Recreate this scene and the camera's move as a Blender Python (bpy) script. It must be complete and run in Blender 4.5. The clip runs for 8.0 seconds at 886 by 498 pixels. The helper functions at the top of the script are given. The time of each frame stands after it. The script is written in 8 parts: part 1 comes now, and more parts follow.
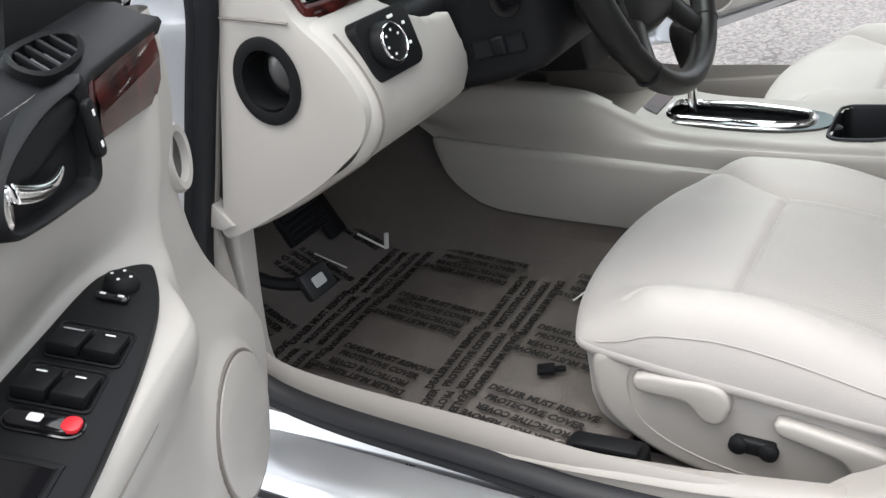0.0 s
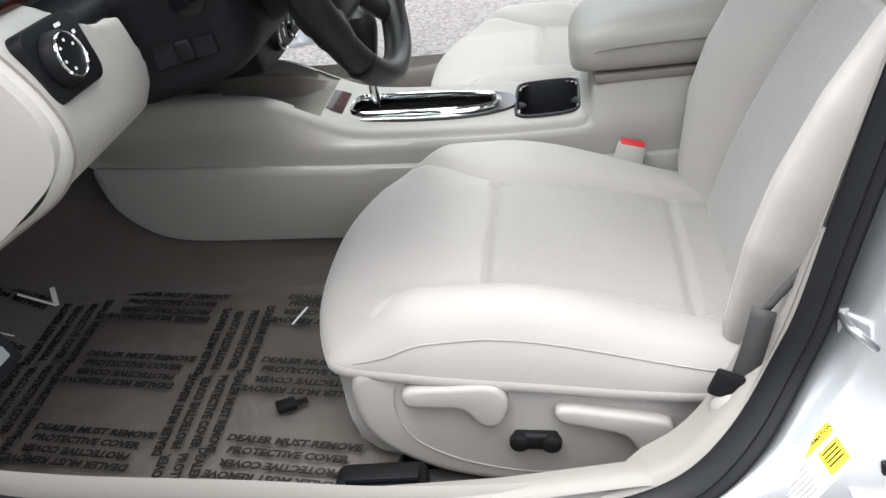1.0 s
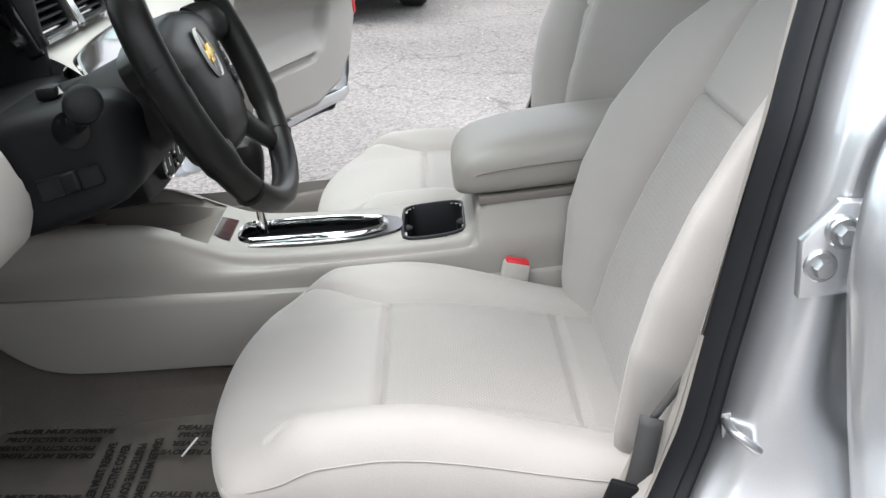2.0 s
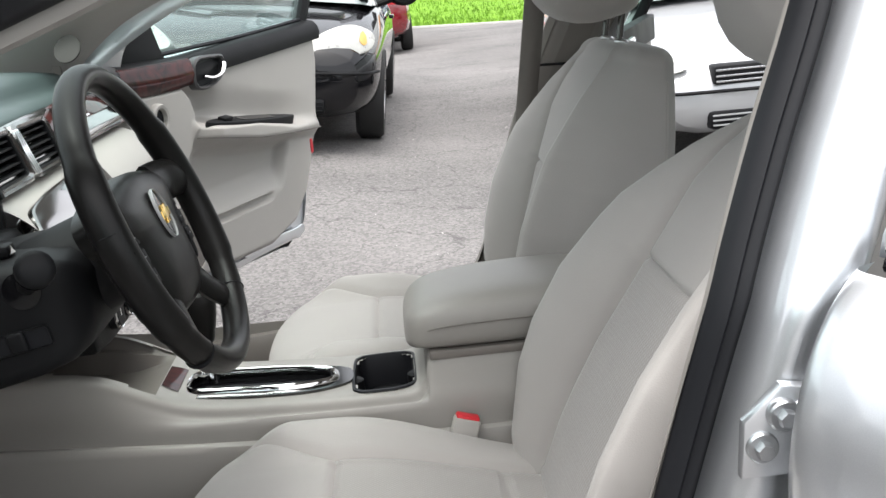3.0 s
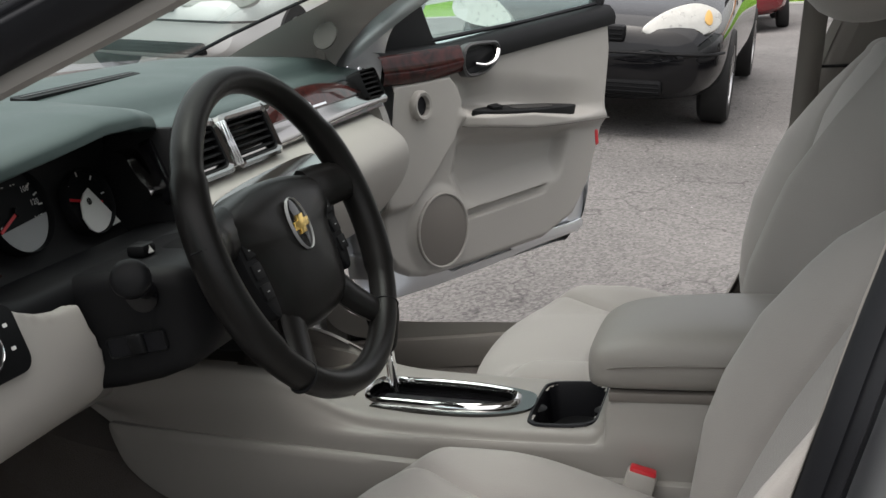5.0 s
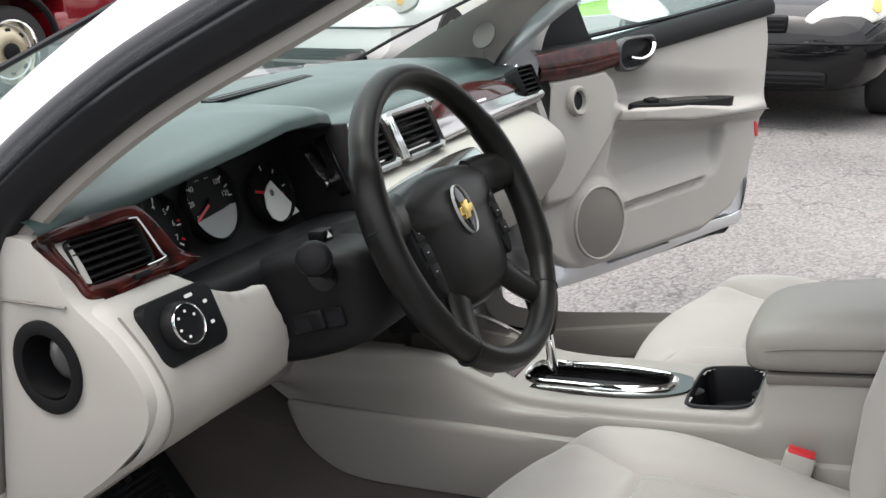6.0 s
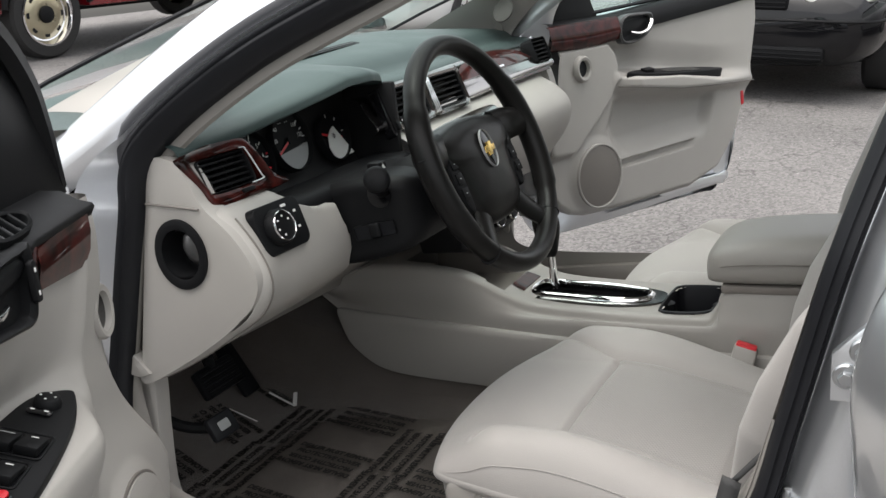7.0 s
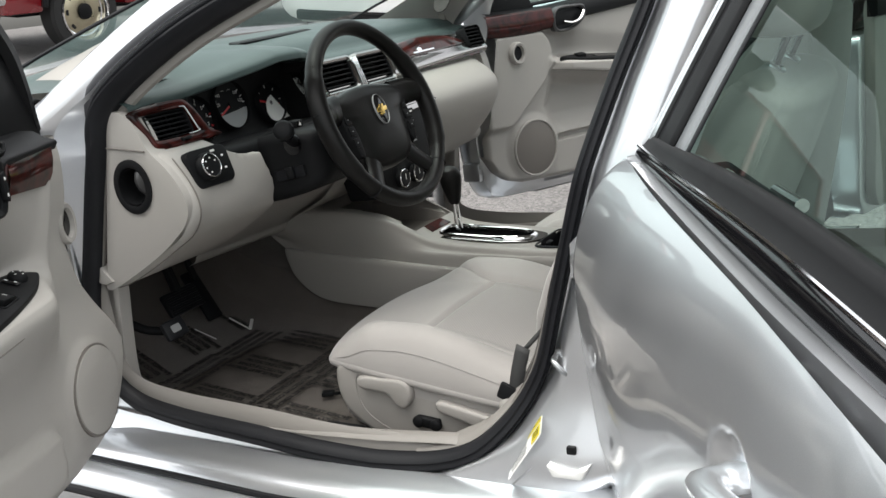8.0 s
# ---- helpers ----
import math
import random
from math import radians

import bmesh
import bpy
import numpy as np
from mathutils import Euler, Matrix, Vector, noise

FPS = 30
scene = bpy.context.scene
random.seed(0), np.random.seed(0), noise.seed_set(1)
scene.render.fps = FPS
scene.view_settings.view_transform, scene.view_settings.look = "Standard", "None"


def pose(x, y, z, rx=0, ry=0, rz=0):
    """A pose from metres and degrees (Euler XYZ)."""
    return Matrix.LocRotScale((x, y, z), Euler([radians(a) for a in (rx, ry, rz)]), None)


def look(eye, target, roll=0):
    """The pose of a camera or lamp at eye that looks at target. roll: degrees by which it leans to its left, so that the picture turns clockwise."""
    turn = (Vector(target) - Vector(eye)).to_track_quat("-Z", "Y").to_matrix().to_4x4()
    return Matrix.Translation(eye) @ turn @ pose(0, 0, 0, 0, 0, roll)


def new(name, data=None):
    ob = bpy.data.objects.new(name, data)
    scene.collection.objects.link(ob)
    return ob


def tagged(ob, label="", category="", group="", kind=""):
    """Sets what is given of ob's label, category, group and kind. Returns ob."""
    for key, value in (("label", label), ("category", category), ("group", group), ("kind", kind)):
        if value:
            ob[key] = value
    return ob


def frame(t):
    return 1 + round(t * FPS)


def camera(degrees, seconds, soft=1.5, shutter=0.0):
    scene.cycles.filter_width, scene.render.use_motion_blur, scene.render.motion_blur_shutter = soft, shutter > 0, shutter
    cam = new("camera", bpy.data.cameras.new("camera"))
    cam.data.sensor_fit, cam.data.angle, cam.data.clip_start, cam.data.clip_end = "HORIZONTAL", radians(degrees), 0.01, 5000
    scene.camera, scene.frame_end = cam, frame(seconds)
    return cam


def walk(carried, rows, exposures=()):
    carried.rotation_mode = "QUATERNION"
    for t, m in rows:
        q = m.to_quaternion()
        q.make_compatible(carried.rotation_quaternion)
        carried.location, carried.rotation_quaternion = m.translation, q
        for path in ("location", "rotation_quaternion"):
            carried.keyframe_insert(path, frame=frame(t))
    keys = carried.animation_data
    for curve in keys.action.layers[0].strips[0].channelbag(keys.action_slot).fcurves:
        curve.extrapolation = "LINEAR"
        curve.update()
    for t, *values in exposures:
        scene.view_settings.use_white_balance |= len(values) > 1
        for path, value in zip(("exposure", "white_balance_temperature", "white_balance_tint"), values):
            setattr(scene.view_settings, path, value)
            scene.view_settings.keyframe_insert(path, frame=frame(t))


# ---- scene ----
cam = camera(45.9, 8.0)
PATH = [
    (0, (0.428, -1.654, 1.15), (-0.527, -0.104, 0.321), -8.8),
    (0.5, (0.302, -1.577, 1.111), (-0.249, 0.133, 0.232), -7.7),
    (1, (0.26, -1.576, 1.111), (-0.019, 0.188, 0.211), -8.5),
    (1.2, (0.25, -1.579, 1.111), (0.059, 0.209, 0.237), -7.3),
    (2.3, (0.26, -1.592, 1.125), (0.251, 0.297, 0.467), -6.9),
    (2.5, (0.261, -1.583, 1.145), (0.278, 0.32, 0.527), -5.9),
    (3, (0.268, -1.588, 1.164), (0.336, 0.347, 0.662), -5.5),
    (3.5, (0.279, -1.597, 1.181), (0.359, 0.358, 0.765), -5.1),
    (4, (0.326, -1.56, 1.196), (0.245, 0.407, 0.844), -6.0),
    (4.5, (0.438, -1.451, 1.187), (0.054, 0.468, 0.774), -5.4),
    (4.7, (0.47, -1.414, 1.172), (-0.014, 0.471, 0.714), -5.2),
    (5.8, (0.537, -1.441, 1.173), (-0.306, 0.31, 0.7), -7.5),
    (6, (0.523, -1.486, 1.169), (-0.359, 0.251, 0.716), -7.7),
    (6.5, (0.587, -1.687, 1.174), (-0.269, 0.048, 0.666), -6.1),
    (7, (0.668, -1.854, 1.198), (-0.229, -0.14, 0.692), -6.7),
    (7.5, (0.872, -1.996, 1.188), (-0.132, -0.335, 0.705), -7.6),
    (8, (1.123, -2.133, 1.165), (0.15, -0.459, 0.664), -7.0),
]
EXPOSURES = [(0.0, 1.48, 6420, 10), (1.0, 1.54, 6370, 10), (2.4, 1.38, 6430, 10), (3.0, 1.18, 6550, 10), (3.6, 0.71, 6700, 10), (4.6, 0.32, 6800, 11), (6.0, 1.28, 6650, 11), (6.5, 0.96, 6650, 11), (7.0, 0.82, 6650, 10), (8.0, 0.82, 6650, 8)]
walk(cam, [(t, look(eye, target, roll)) for t, eye, target, roll in PATH], EXPOSURES)

# ---- world and light ----
world = bpy.data.worlds.new("overcast_sky")
scene.world = world
world.use_nodes = True
wn = world.node_tree
sky = wn.nodes.new("ShaderNodeTexSky")
sky.sky_type = "NISHITA"
sky.sun_disc = False
sky.sun_elevation = radians(80)
sky.sun_rotation = radians(206)
sky.dust_density = 4.0
sky.ozone_density = 0.6
veil = wn.nodes.new("ShaderNodeHueSaturation")
veil.inputs["Saturation"].default_value = 0.22
wn.links.new(sky.outputs["Color"], veil.inputs["Color"])
wn.links.new(veil.outputs["Color"], wn.nodes["Background"].inputs["Color"])
wn.nodes["Background"].inputs["Strength"].default_value = 0.22
sun_data = bpy.data.lights.new("sun", "SUN")
sun_data.energy = 1.0
sun_data.angle = radians(110)
sun_data.color = (1.0, 0.97, 0.93)
sun = new("sun", sun_data)
sun.matrix_world = look((0, 0, 20), (0.6, 1.2, 12.5))


# ---- materials ----
def shader(name):
    m = bpy.data.materials.new(name)
    m.use_nodes = True
    nt = m.node_tree
    return m, nt, nt.nodes["Principled BSDF"]


def surface(name, colour, rough=0.6, metal=0.0, vary=0.12, scale=8.0, fine=400.0, bump=0.15, depth=0.0006, coat=0.0, sheen=0.0, spec=0.5, rvary=0.1):
    """A principled surface with slow mottling, fine grain relief and uneven gloss."""
    m, nt, b = shader(name)
    co = nt.nodes.new("ShaderNodeTexCoord")
    n1 = nt.nodes.new("ShaderNodeTexNoise")
    n1.inputs["Scale"].default_value = scale
    n1.inputs["Detail"].default_value = 5
    nt.links.new(co.outputs["Object"], n1.inputs["Vector"])
    ramp = nt.nodes.new("ShaderNodeMix")
    ramp.data_type = "RGBA"
    lo = [c * (1 - vary) for c in colour]
    hi = [min(1, c * (1 + vary)) for c in colour]
    ramp.inputs["A"].default_value = (*lo, 1)
    ramp.inputs["B"].default_value = (*hi, 1)
    nt.links.new(n1.outputs["Fac"], ramp.inputs["Factor"])
    nt.links.new(ramp.outputs["Result"], b.inputs["Base Color"])
    mr = nt.nodes.new("ShaderNodeMapRange")
    mr.inputs["To Min"].default_value = max(0.02, rough - rvary)
    mr.inputs["To Max"].default_value = min(1, rough + rvary)
    nt.links.new(n1.outputs["Fac"], mr.inputs["Value"])
    nt.links.new(mr.outputs["Result"], b.inputs["Roughness"])
    if bump > 0:
        n2 = nt.nodes.new("ShaderNodeTexNoise")
        n2.inputs["Scale"].default_value = fine
        n2.inputs["Detail"].default_value = 2
        nt.links.new(co.outputs["Object"], n2.inputs["Vector"])
        bp = nt.nodes.new("ShaderNodeBump")
        bp.inputs["Strength"].default_value = bump
        bp.inputs["Distance"].default_value = depth if depth else 0.0006
        nt.links.new(n2.outputs["Fac"], bp.inputs["Height"])
        nt.links.new(bp.outputs["Normal"], b.inputs["Normal"])
    b.inputs["Metallic"].default_value = metal
    b.inputs["Coat Weight"].default_value = coat
    b.inputs["Coat Roughness"].default_value = 0.04
    b.inputs["Sheen Weight"].default_value = sheen
    b.inputs["Specular IOR Level"].default_value = spec
    return m


def woven(name, colour, rib=260.0, dots=False):
    """Seat cloth: soft pile with a fine weave, or a raised lozenge pattern."""
    m, nt, b = shader(name)
    co = nt.nodes.new("ShaderNodeTexCoord")
    n1 = nt.nodes.new("ShaderNodeTexNoise")
    n1.inputs["Scale"].default_value = 6
    n1.inputs["Detail"].default_value = 6
    nt.links.new(co.outputs["Object"], n1.inputs["Vector"])
    mix = nt.nodes.new("ShaderNodeMix")
    mix.data_type = "RGBA"
    mix.inputs["A"].default_value = (*[c * 0.9 for c in colour], 1)
    mix.inputs["B"].default_value = (*[c * 1.07 for c in colour], 1)
    nt.links.new(n1.outputs["Fac"], mix.inputs["Factor"])
    n2 = nt.nodes.new("ShaderNodeTexNoise")
    n2.inputs["Scale"].default_value = 700
    nt.links.new(co.outputs["Object"], n2.inputs["Vector"])
    height = n2.outputs["Fac"]
    colour_out = mix.outputs["Result"]
    if dots:
        mp = nt.nodes.new("ShaderNodeMapping")
        mp.inputs["Rotation"].default_value = (0, 0, radians(45))
        nt.links.new(co.outputs["Object"], mp.inputs["Vector"])
        w1 = nt.nodes.new("ShaderNodeTexWave")
        w1.inputs["Scale"].default_value = 70
        w1.inputs["Distortion"].default_value = 0.4
        w2 = nt.nodes.new("ShaderNodeTexWave")
        w2.bands_direction = "Y"
        w2.inputs["Scale"].default_value = 70
        w2.inputs["Distortion"].default_value = 0.4
        for w in (w1, w2):
            nt.links.new(mp.outputs["Vector"], w.inputs["Vector"])
        mul = nt.nodes.new("ShaderNodeMath")
        mul.operation = "MULTIPLY"
        nt.links.new(w1.outputs["Fac"], mul.inputs[0])
        nt.links.new(w2.outputs["Fac"], mul.inputs[1])
        add = nt.nodes.new("ShaderNodeMath")
        add.operation = "ADD"
        nt.links.new(mul.outputs["Value"], add.inputs[0])
        nt.links.new(n2.outputs["Fac"], add.inputs[1])
        height = add.outputs["Value"]
        m2 = nt.nodes.new("ShaderNodeMix")
        m2.data_type = "RGBA"
        m2.blend_type = "MULTIPLY"
        m2.inputs["Factor"].default_value = 0.09
        nt.links.new(mix.outputs["Result"], m2.inputs["A"])
        nt.links.new(mul.outputs["Value"], m2.inputs["B"])
        colour_out = m2.outputs["Result"]
    nt.links.new(colour_out, b.inputs["Base Color"])
    bp = nt.nodes.new("ShaderNodeBump")
    bp.inputs["Strength"].default_value = 0.4
    bp.inputs["Distance"].default_value = 0.0010 if dots else 0.0009
    nt.links.new(height, bp.inputs["Height"])
    nt.links.new(bp.outputs["Normal"], b.inputs["Normal"])
    b.inputs["Roughness"].default_value = 0.92
    b.inputs["Sheen Weight"].default_value = 0.25
    b.inputs["Sheen Roughness"].default_value = 0.4
    b.inputs["Specular IOR Level"].default_value = 0.25
    return m


def burl(name):
    """Dark glossy burl wood trim under clear lacquer."""
    m, nt, b = shader(name)
    co = nt.nodes.new("ShaderNodeTexCoord")
    n = nt.nodes.new("ShaderNodeTexNoise")
    n.inputs["Scale"].default_value = 14
    n.inputs["Detail"].default_value = 8
    n.inputs["Distortion"].default_value = 2.5
    nt.links.new(co.outputs["Object"], n.inputs["Vector"])
    r = nt.nodes.new("ShaderNodeValToRGB")
    r.color_ramp.elements[0].position = 0.32
    r.color_ramp.elements[0].color = (0.007, 0.0025, 0.002, 1)
    r.color_ramp.elements[1].position = 0.72
    r.color_ramp.elements[1].color = (0.060, 0.010, 0.008, 1)
    nt.links.new(n.outputs["Fac"], r.inputs["Fac"])
    nt.links.new(r.outputs["Color"], b.inputs["Base Color"])
    b.inputs["Roughness"].default_value = 0.3
    b.inputs["Specular IOR Level"].default_value = 0.04
    b.inputs["Coat Weight"].default_value = 0.8
    b.inputs["Coat IOR"].default_value = 1.38
    b.inputs["Coat Roughness"].default_value = 0.03
    return m


def car_paint(name, colour, metal=0.0, rough=0.3, coat=1.0, ior=1.7, spec=0.5):
    m, nt, b = shader(name)
    co = nt.nodes.new("ShaderNodeTexCoord")
    n = nt.nodes.new("ShaderNodeTexNoise")
    n.inputs["Scale"].default_value = 1500
    nt.links.new(co.outputs["Object"], n.inputs["Vector"])
    n3 = nt.nodes.new("ShaderNodeTexNoise")
    n3.inputs["Scale"].default_value = 5
    n3.inputs["Detail"].default_value = 6
    nt.links.new(co.outputs["Object"], n3.inputs["Vector"])
    mix = nt.nodes.new("ShaderNodeMix")
    mix.data_type = "RGBA"
    mix.inputs["A"].default_value = (*[c * 0.86 for c in colour], 1)
    mix.inputs["B"].default_value = (*[min(1, c * 1.1) for c in colour], 1)
    nt.links.new(n.outputs["Fac"], mix.inputs["Factor"])
    nt.links.new(mix.outputs["Result"], b.inputs["Base Color"])
    mr = nt.nodes.new("ShaderNodeMapRange")
    mr.inputs["To Min"].default_value = rough * 0.8
    mr.inputs["To Max"].default_value = rough * 1.3
    nt.links.new(n3.outputs["Fac"], mr.inputs["Value"])
    nt.links.new(mr.outputs["Result"], b.inputs["Roughness"])
    b.inputs["Metallic"].default_value = metal
    b.inputs["Coat Weight"].default_value = coat
    b.inputs["Coat Roughness"].default_value = 0.02
    b.inputs["Coat IOR"].default_value = ior
    b.inputs["Specular IOR Level"].default_value = spec
    return m


def glass(name, tint=(0.80, 0.90, 0.87), weight=1.0, rough=0.0, face=0.05, haze=0.0):
    """Thin automotive glass: clear transmission with a mirror-like face."""
    m = bpy.data.materials.new(name)
    m.use_nodes = True
    nt = m.node_tree
    nt.nodes.clear()
    out = nt.nodes.new("ShaderNodeOutputMaterial")
    tr = nt.nodes.new("ShaderNodeBsdfTransparent")
    tr.inputs["Color"].default_value = (*tint, 1)
    gl = nt.nodes.new("ShaderNodeBsdfGlossy")
    gl.inputs["Roughness"].default_value = rough
    gl.inputs["Color"].default_value = (0.95, 0.97, 0.96, 1)
    fr = nt.nodes.new("ShaderNodeLayerWeight")
    fr.inputs["Blend"].default_value = 0.5
    pw = nt.nodes.new("ShaderNodeMath")
    pw.operation = "POWER"
    pw.inputs[1].default_value = 5.0
    nt.links.new(fr.outputs["Facing"], pw.inputs[0])
    ma = nt.nodes.new("ShaderNodeMath")
    ma.operation = "MULTIPLY_ADD"
    ma.inputs[1].default_value = 0.9 * weight
    ma.inputs[2].default_value = face * weight
    nt.links.new(pw.outputs["Value"], ma.inputs[0])
    mx = nt.nodes.new("ShaderNodeMixShader")
    nt.links.new(ma.outputs["Value"], mx.inputs["Fac"])
    nt.links.new(tr.outputs["BSDF"], mx.inputs[1])
    nt.links.new(gl.outputs["BSDF"], mx.inputs[2])
    last = mx
    # milky teal layer that stands in for sky reflected in the pane
    if haze:
        sky_haze = nt.nodes.new("ShaderNodeBsdfTranslucent")
        sky_haze.inputs["Color"].default_value = (0.62, 0.80, 0.77, 1)
        veil_mix = nt.nodes.new("ShaderNodeMixShader")
        veil_mix.inputs["Fac"].default_value = haze
        nt.links.new(mx.outputs["Shader"], veil_mix.inputs[1])
        nt.links.new(sky_haze.outputs["BSDF"], veil_mix.inputs[2])
        last = veil_mix
    nt.links.new(last.outputs["Shader"], out.inputs["Surface"])
    return m


def asphalt_mat():
    m, nt, b = shader("asphalt")
    co = nt.nodes.new("ShaderNodeTexCoord")

    def tex(kind, scale, detail=4):
        n = nt.nodes.new(kind)
        n.inputs["Scale"].default_value = scale
        if kind == "ShaderNodeTexNoise":
            n.inputs["Detail"].default_value = detail
        nt.links.new(co.outputs["Object"], n.inputs["Vector"])
        return n

    big = tex("ShaderNodeTexNoise", 0.5, 6)
    stones = tex("ShaderNodeTexVoronoi", 85)
    fines = tex("ShaderNodeTexNoise", 160, 3)
    cracks = tex("ShaderNodeTexVoronoi", 1.9)
    cracks.feature = "DISTANCE_TO_EDGE"
    warp = tex("ShaderNodeTexNoise", 3.5, 6)
    wmix = nt.nodes.new("ShaderNodeMix")
    wmix.data_type = "VECTOR"
    wmix.inputs["Factor"].default_value = 0.35
    nt.links.new(co.outputs["Object"], wmix.inputs["A"])
    nt.links.new(warp.outputs["Color"], wmix.inputs["B"])
    nt.links.new(wmix.outputs["Result"], cracks.inputs["Vector"])
    r = nt.nodes.new("ShaderNodeValToRGB")
    r.color_ramp.elements[0].position, r.color_ramp.elements[0].color = 0.12, (0.042, 0.0400, 0.0395, 1)
    r.color_ramp.elements[1].position, r.color_ramp.elements[1].color = 0.85, (0.205, 0.196, 0.190, 1)
    sm = nt.nodes.new("ShaderNodeMath")
    sm.operation = "MULTIPLY_ADD"
    sm.inputs[1].default_value = 0.55
    nt.links.new(stones.outputs["Color"], sm.inputs[0])
    nt.links.new(big.outputs["Fac"], sm.inputs[2])
    s2 = nt.nodes.new("ShaderNodeMath")
    s2.operation = "SUBTRACT"
    s2.inputs[1].default_value = 0.25
    nt.links.new(sm.outputs["Value"], s2.inputs[0])
    nt.links.new(s2.outputs["Value"], r.inputs["Fac"])
    cr = nt.nodes.new("ShaderNodeMapRange")
    cr.inputs["From Min"].default_value = 0.0
    cr.inputs["From Max"].default_value = 0.012
    cr.inputs["To Min"].default_value = 0.5
    nt.links.new(cracks.outputs["Distance"], cr.inputs["Value"])
    mul = nt.nodes.new("ShaderNodeMix")
    mul.data_type = "RGBA"
    mul.blend_type = "MULTIPLY"
    mul.inputs["Factor"].default_value = 1.0
    nt.links.new(r.outputs["Color"], mul.inputs["A"])
    nt.links.new(cr.outputs["Result"], mul.inputs["B"])
    nt.links.new(mul.outputs["Result"], b.inputs["Base Color"])
    h = nt.nodes.new("ShaderNodeMath")
    h.operation = "ADD"
    nt.links.new(stones.outputs["Distance"], h.inputs[0])
    nt.links.new(fines.outputs["Fac"], h.inputs[1])
    bp = nt.nodes.new("ShaderNodeBump")
    bp.inputs["Strength"].default_value = 0.7
    bp.inputs["Distance"].default_value = 0.006
    nt.links.new(h.outputs["Value"], bp.inputs["Height"])
    nt.links.new(bp.outputs["Normal"], b.inputs["Normal"])
    b.inputs["Roughness"].default_value = 0.85
    return m


CLOTH = woven("seat_cloth", (0.355, 0.337, 0.321))
CLOTH_INSERT = woven("seat_cloth_insert", (0.343, 0.325, 0.310), dots=True)
BEIGE = surface("beige_plastic", (0.359, 0.343, 0.319), rough=0.5, vary=0.05, fine=900, bump=0.2, depth=0.0004)
SHELL = surface("seat_shell_plastic", (0.312, 0.295, 0.275), rough=0.48, vary=0.05, fine=900, bump=0.2, depth=0.0004)
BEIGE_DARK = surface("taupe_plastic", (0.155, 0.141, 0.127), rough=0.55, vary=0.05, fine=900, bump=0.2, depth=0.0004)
VINYL = surface("beige_vinyl", (0.261, 0.248, 0.231), rough=0.45, vary=0.05, fine=500, bump=0.25, depth=0.0005)
CONSOLE = surface("console_plastic", (0.284, 0.270, 0.252), rough=0.5, vary=0.05, fine=900, bump=0.2, depth=0.0004)
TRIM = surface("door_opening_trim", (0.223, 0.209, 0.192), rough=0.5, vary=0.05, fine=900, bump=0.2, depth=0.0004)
# ebony pad; green light reflected from the windscreen is mixed into its colour
DASH = surface("dark_dash_pad", (0.040, 0.062, 0.060), rough=0.45, vary=0.15, fine=900, bump=0.3, depth=0.0005)
BLACK = surface("black_plastic", (0.0075, 0.0078, 0.0086), rough=0.52, vary=0.2, fine=900, bump=0.2, depth=0.0003, spec=0.14)
CLUSTER = surface("instrument_black", (0.011, 0.011, 0.012), rough=0.6, vary=0.15, fine=900, bump=0.1, depth=0.0003, spec=0.25)
GLOSS_BLACK = surface("gloss_black", (0.006, 0.006, 0.007), rough=0.08, vary=0.1, bump=0, rvary=0.03)
LEATHER = surface("black_leather", (0.0085, 0.0083, 0.008), rough=0.33, vary=0.2, fine=650, bump=0.3, depth=0.0006, spec=0.17)
RUBBER = surface("black_rubber", (0.0085, 0.009, 0.011), rough=0.5, vary=0.2, fine=500, bump=0.1, spec=0.25)
CARPET = surface("taupe_carpet", (0.098, 0.084, 0.075), rough=1.0, vary=0.25, scale=14, fine=650, bump=0.9, depth=0.003, spec=0.1, sheen=0.3)
MAT_DARK = surface("floor_mat_pile", (0.172, 0.155, 0.141), rough=1.0, vary=0.2, scale=20, fine=700, bump=0.9, depth=0.002, spec=0.1)
GRILLE = surface("grille_cloth", (0.07, 0.068, 0.062), rough=0.8, vary=0.1, fine=700, bump=0.4, depth=0.0006)
WOOD = burl("burl_wood")
CHROME = surface("chrome", (0.85, 0.85, 0.86), rough=0.08, metal=1.0, vary=0.02, bump=0, rvary=0.04)
SATIN = surface("satin_metal", (0.55, 0.55, 0.56), rough=0.28, metal=1.0, vary=0.05, bump=0)
SMOKED = surface("smoked_silver", (0.42, 0.405, 0.395), rough=0.13, metal=1.0, vary=0.08, bump=0, rvary=0.05)
DARK_CHROME = surface("dark_chrome", (0.10, 0.098, 0.096), rough=0.12, metal=1.0, vary=0.06, bump=0, rvary=0.04)
STEEL = surface("zinc_steel", (0.42, 0.43, 0.44), rough=0.3, metal=0.9, vary=0.1, bump=0.1)
SILVER = car_paint("silver_paint", (0.73, 0.75, 0.775), metal=0.88, rough=0.32, ior=1.8)
BLACK_PAINT = car_paint("black_paint", (0.003, 0.003, 0.004), rough=0.5, coat=1.0, ior=1.42, spec=0.05)
RED_PAINT = car_paint("red_paint", (0.20, 0.006, 0.012), metal=0.2, rough=0.25)
WHITE_PAINT = car_paint("white_paint", (0.80, 0.81, 0.80), rough=0.3)
BLUE_PAINT = car_paint("blue_grey_paint", (0.10, 0.14, 0.20), metal=0.3, rough=0.35)
GLASS = glass("door_glass", (0.52, 0.70, 0.64), weight=0.45, face=0.10)
GLASS_FRONT = glass("front_door_glass", (0.72, 0.90, 0.86), face=0.12, haze=0.10)
SHIELD = glass("windscreen_glass", (0.82, 0.92, 0.89), face=0.06)
FILM = glass("clear_film", (0.97, 0.97, 0.97), weight=0.22, rough=0.12)
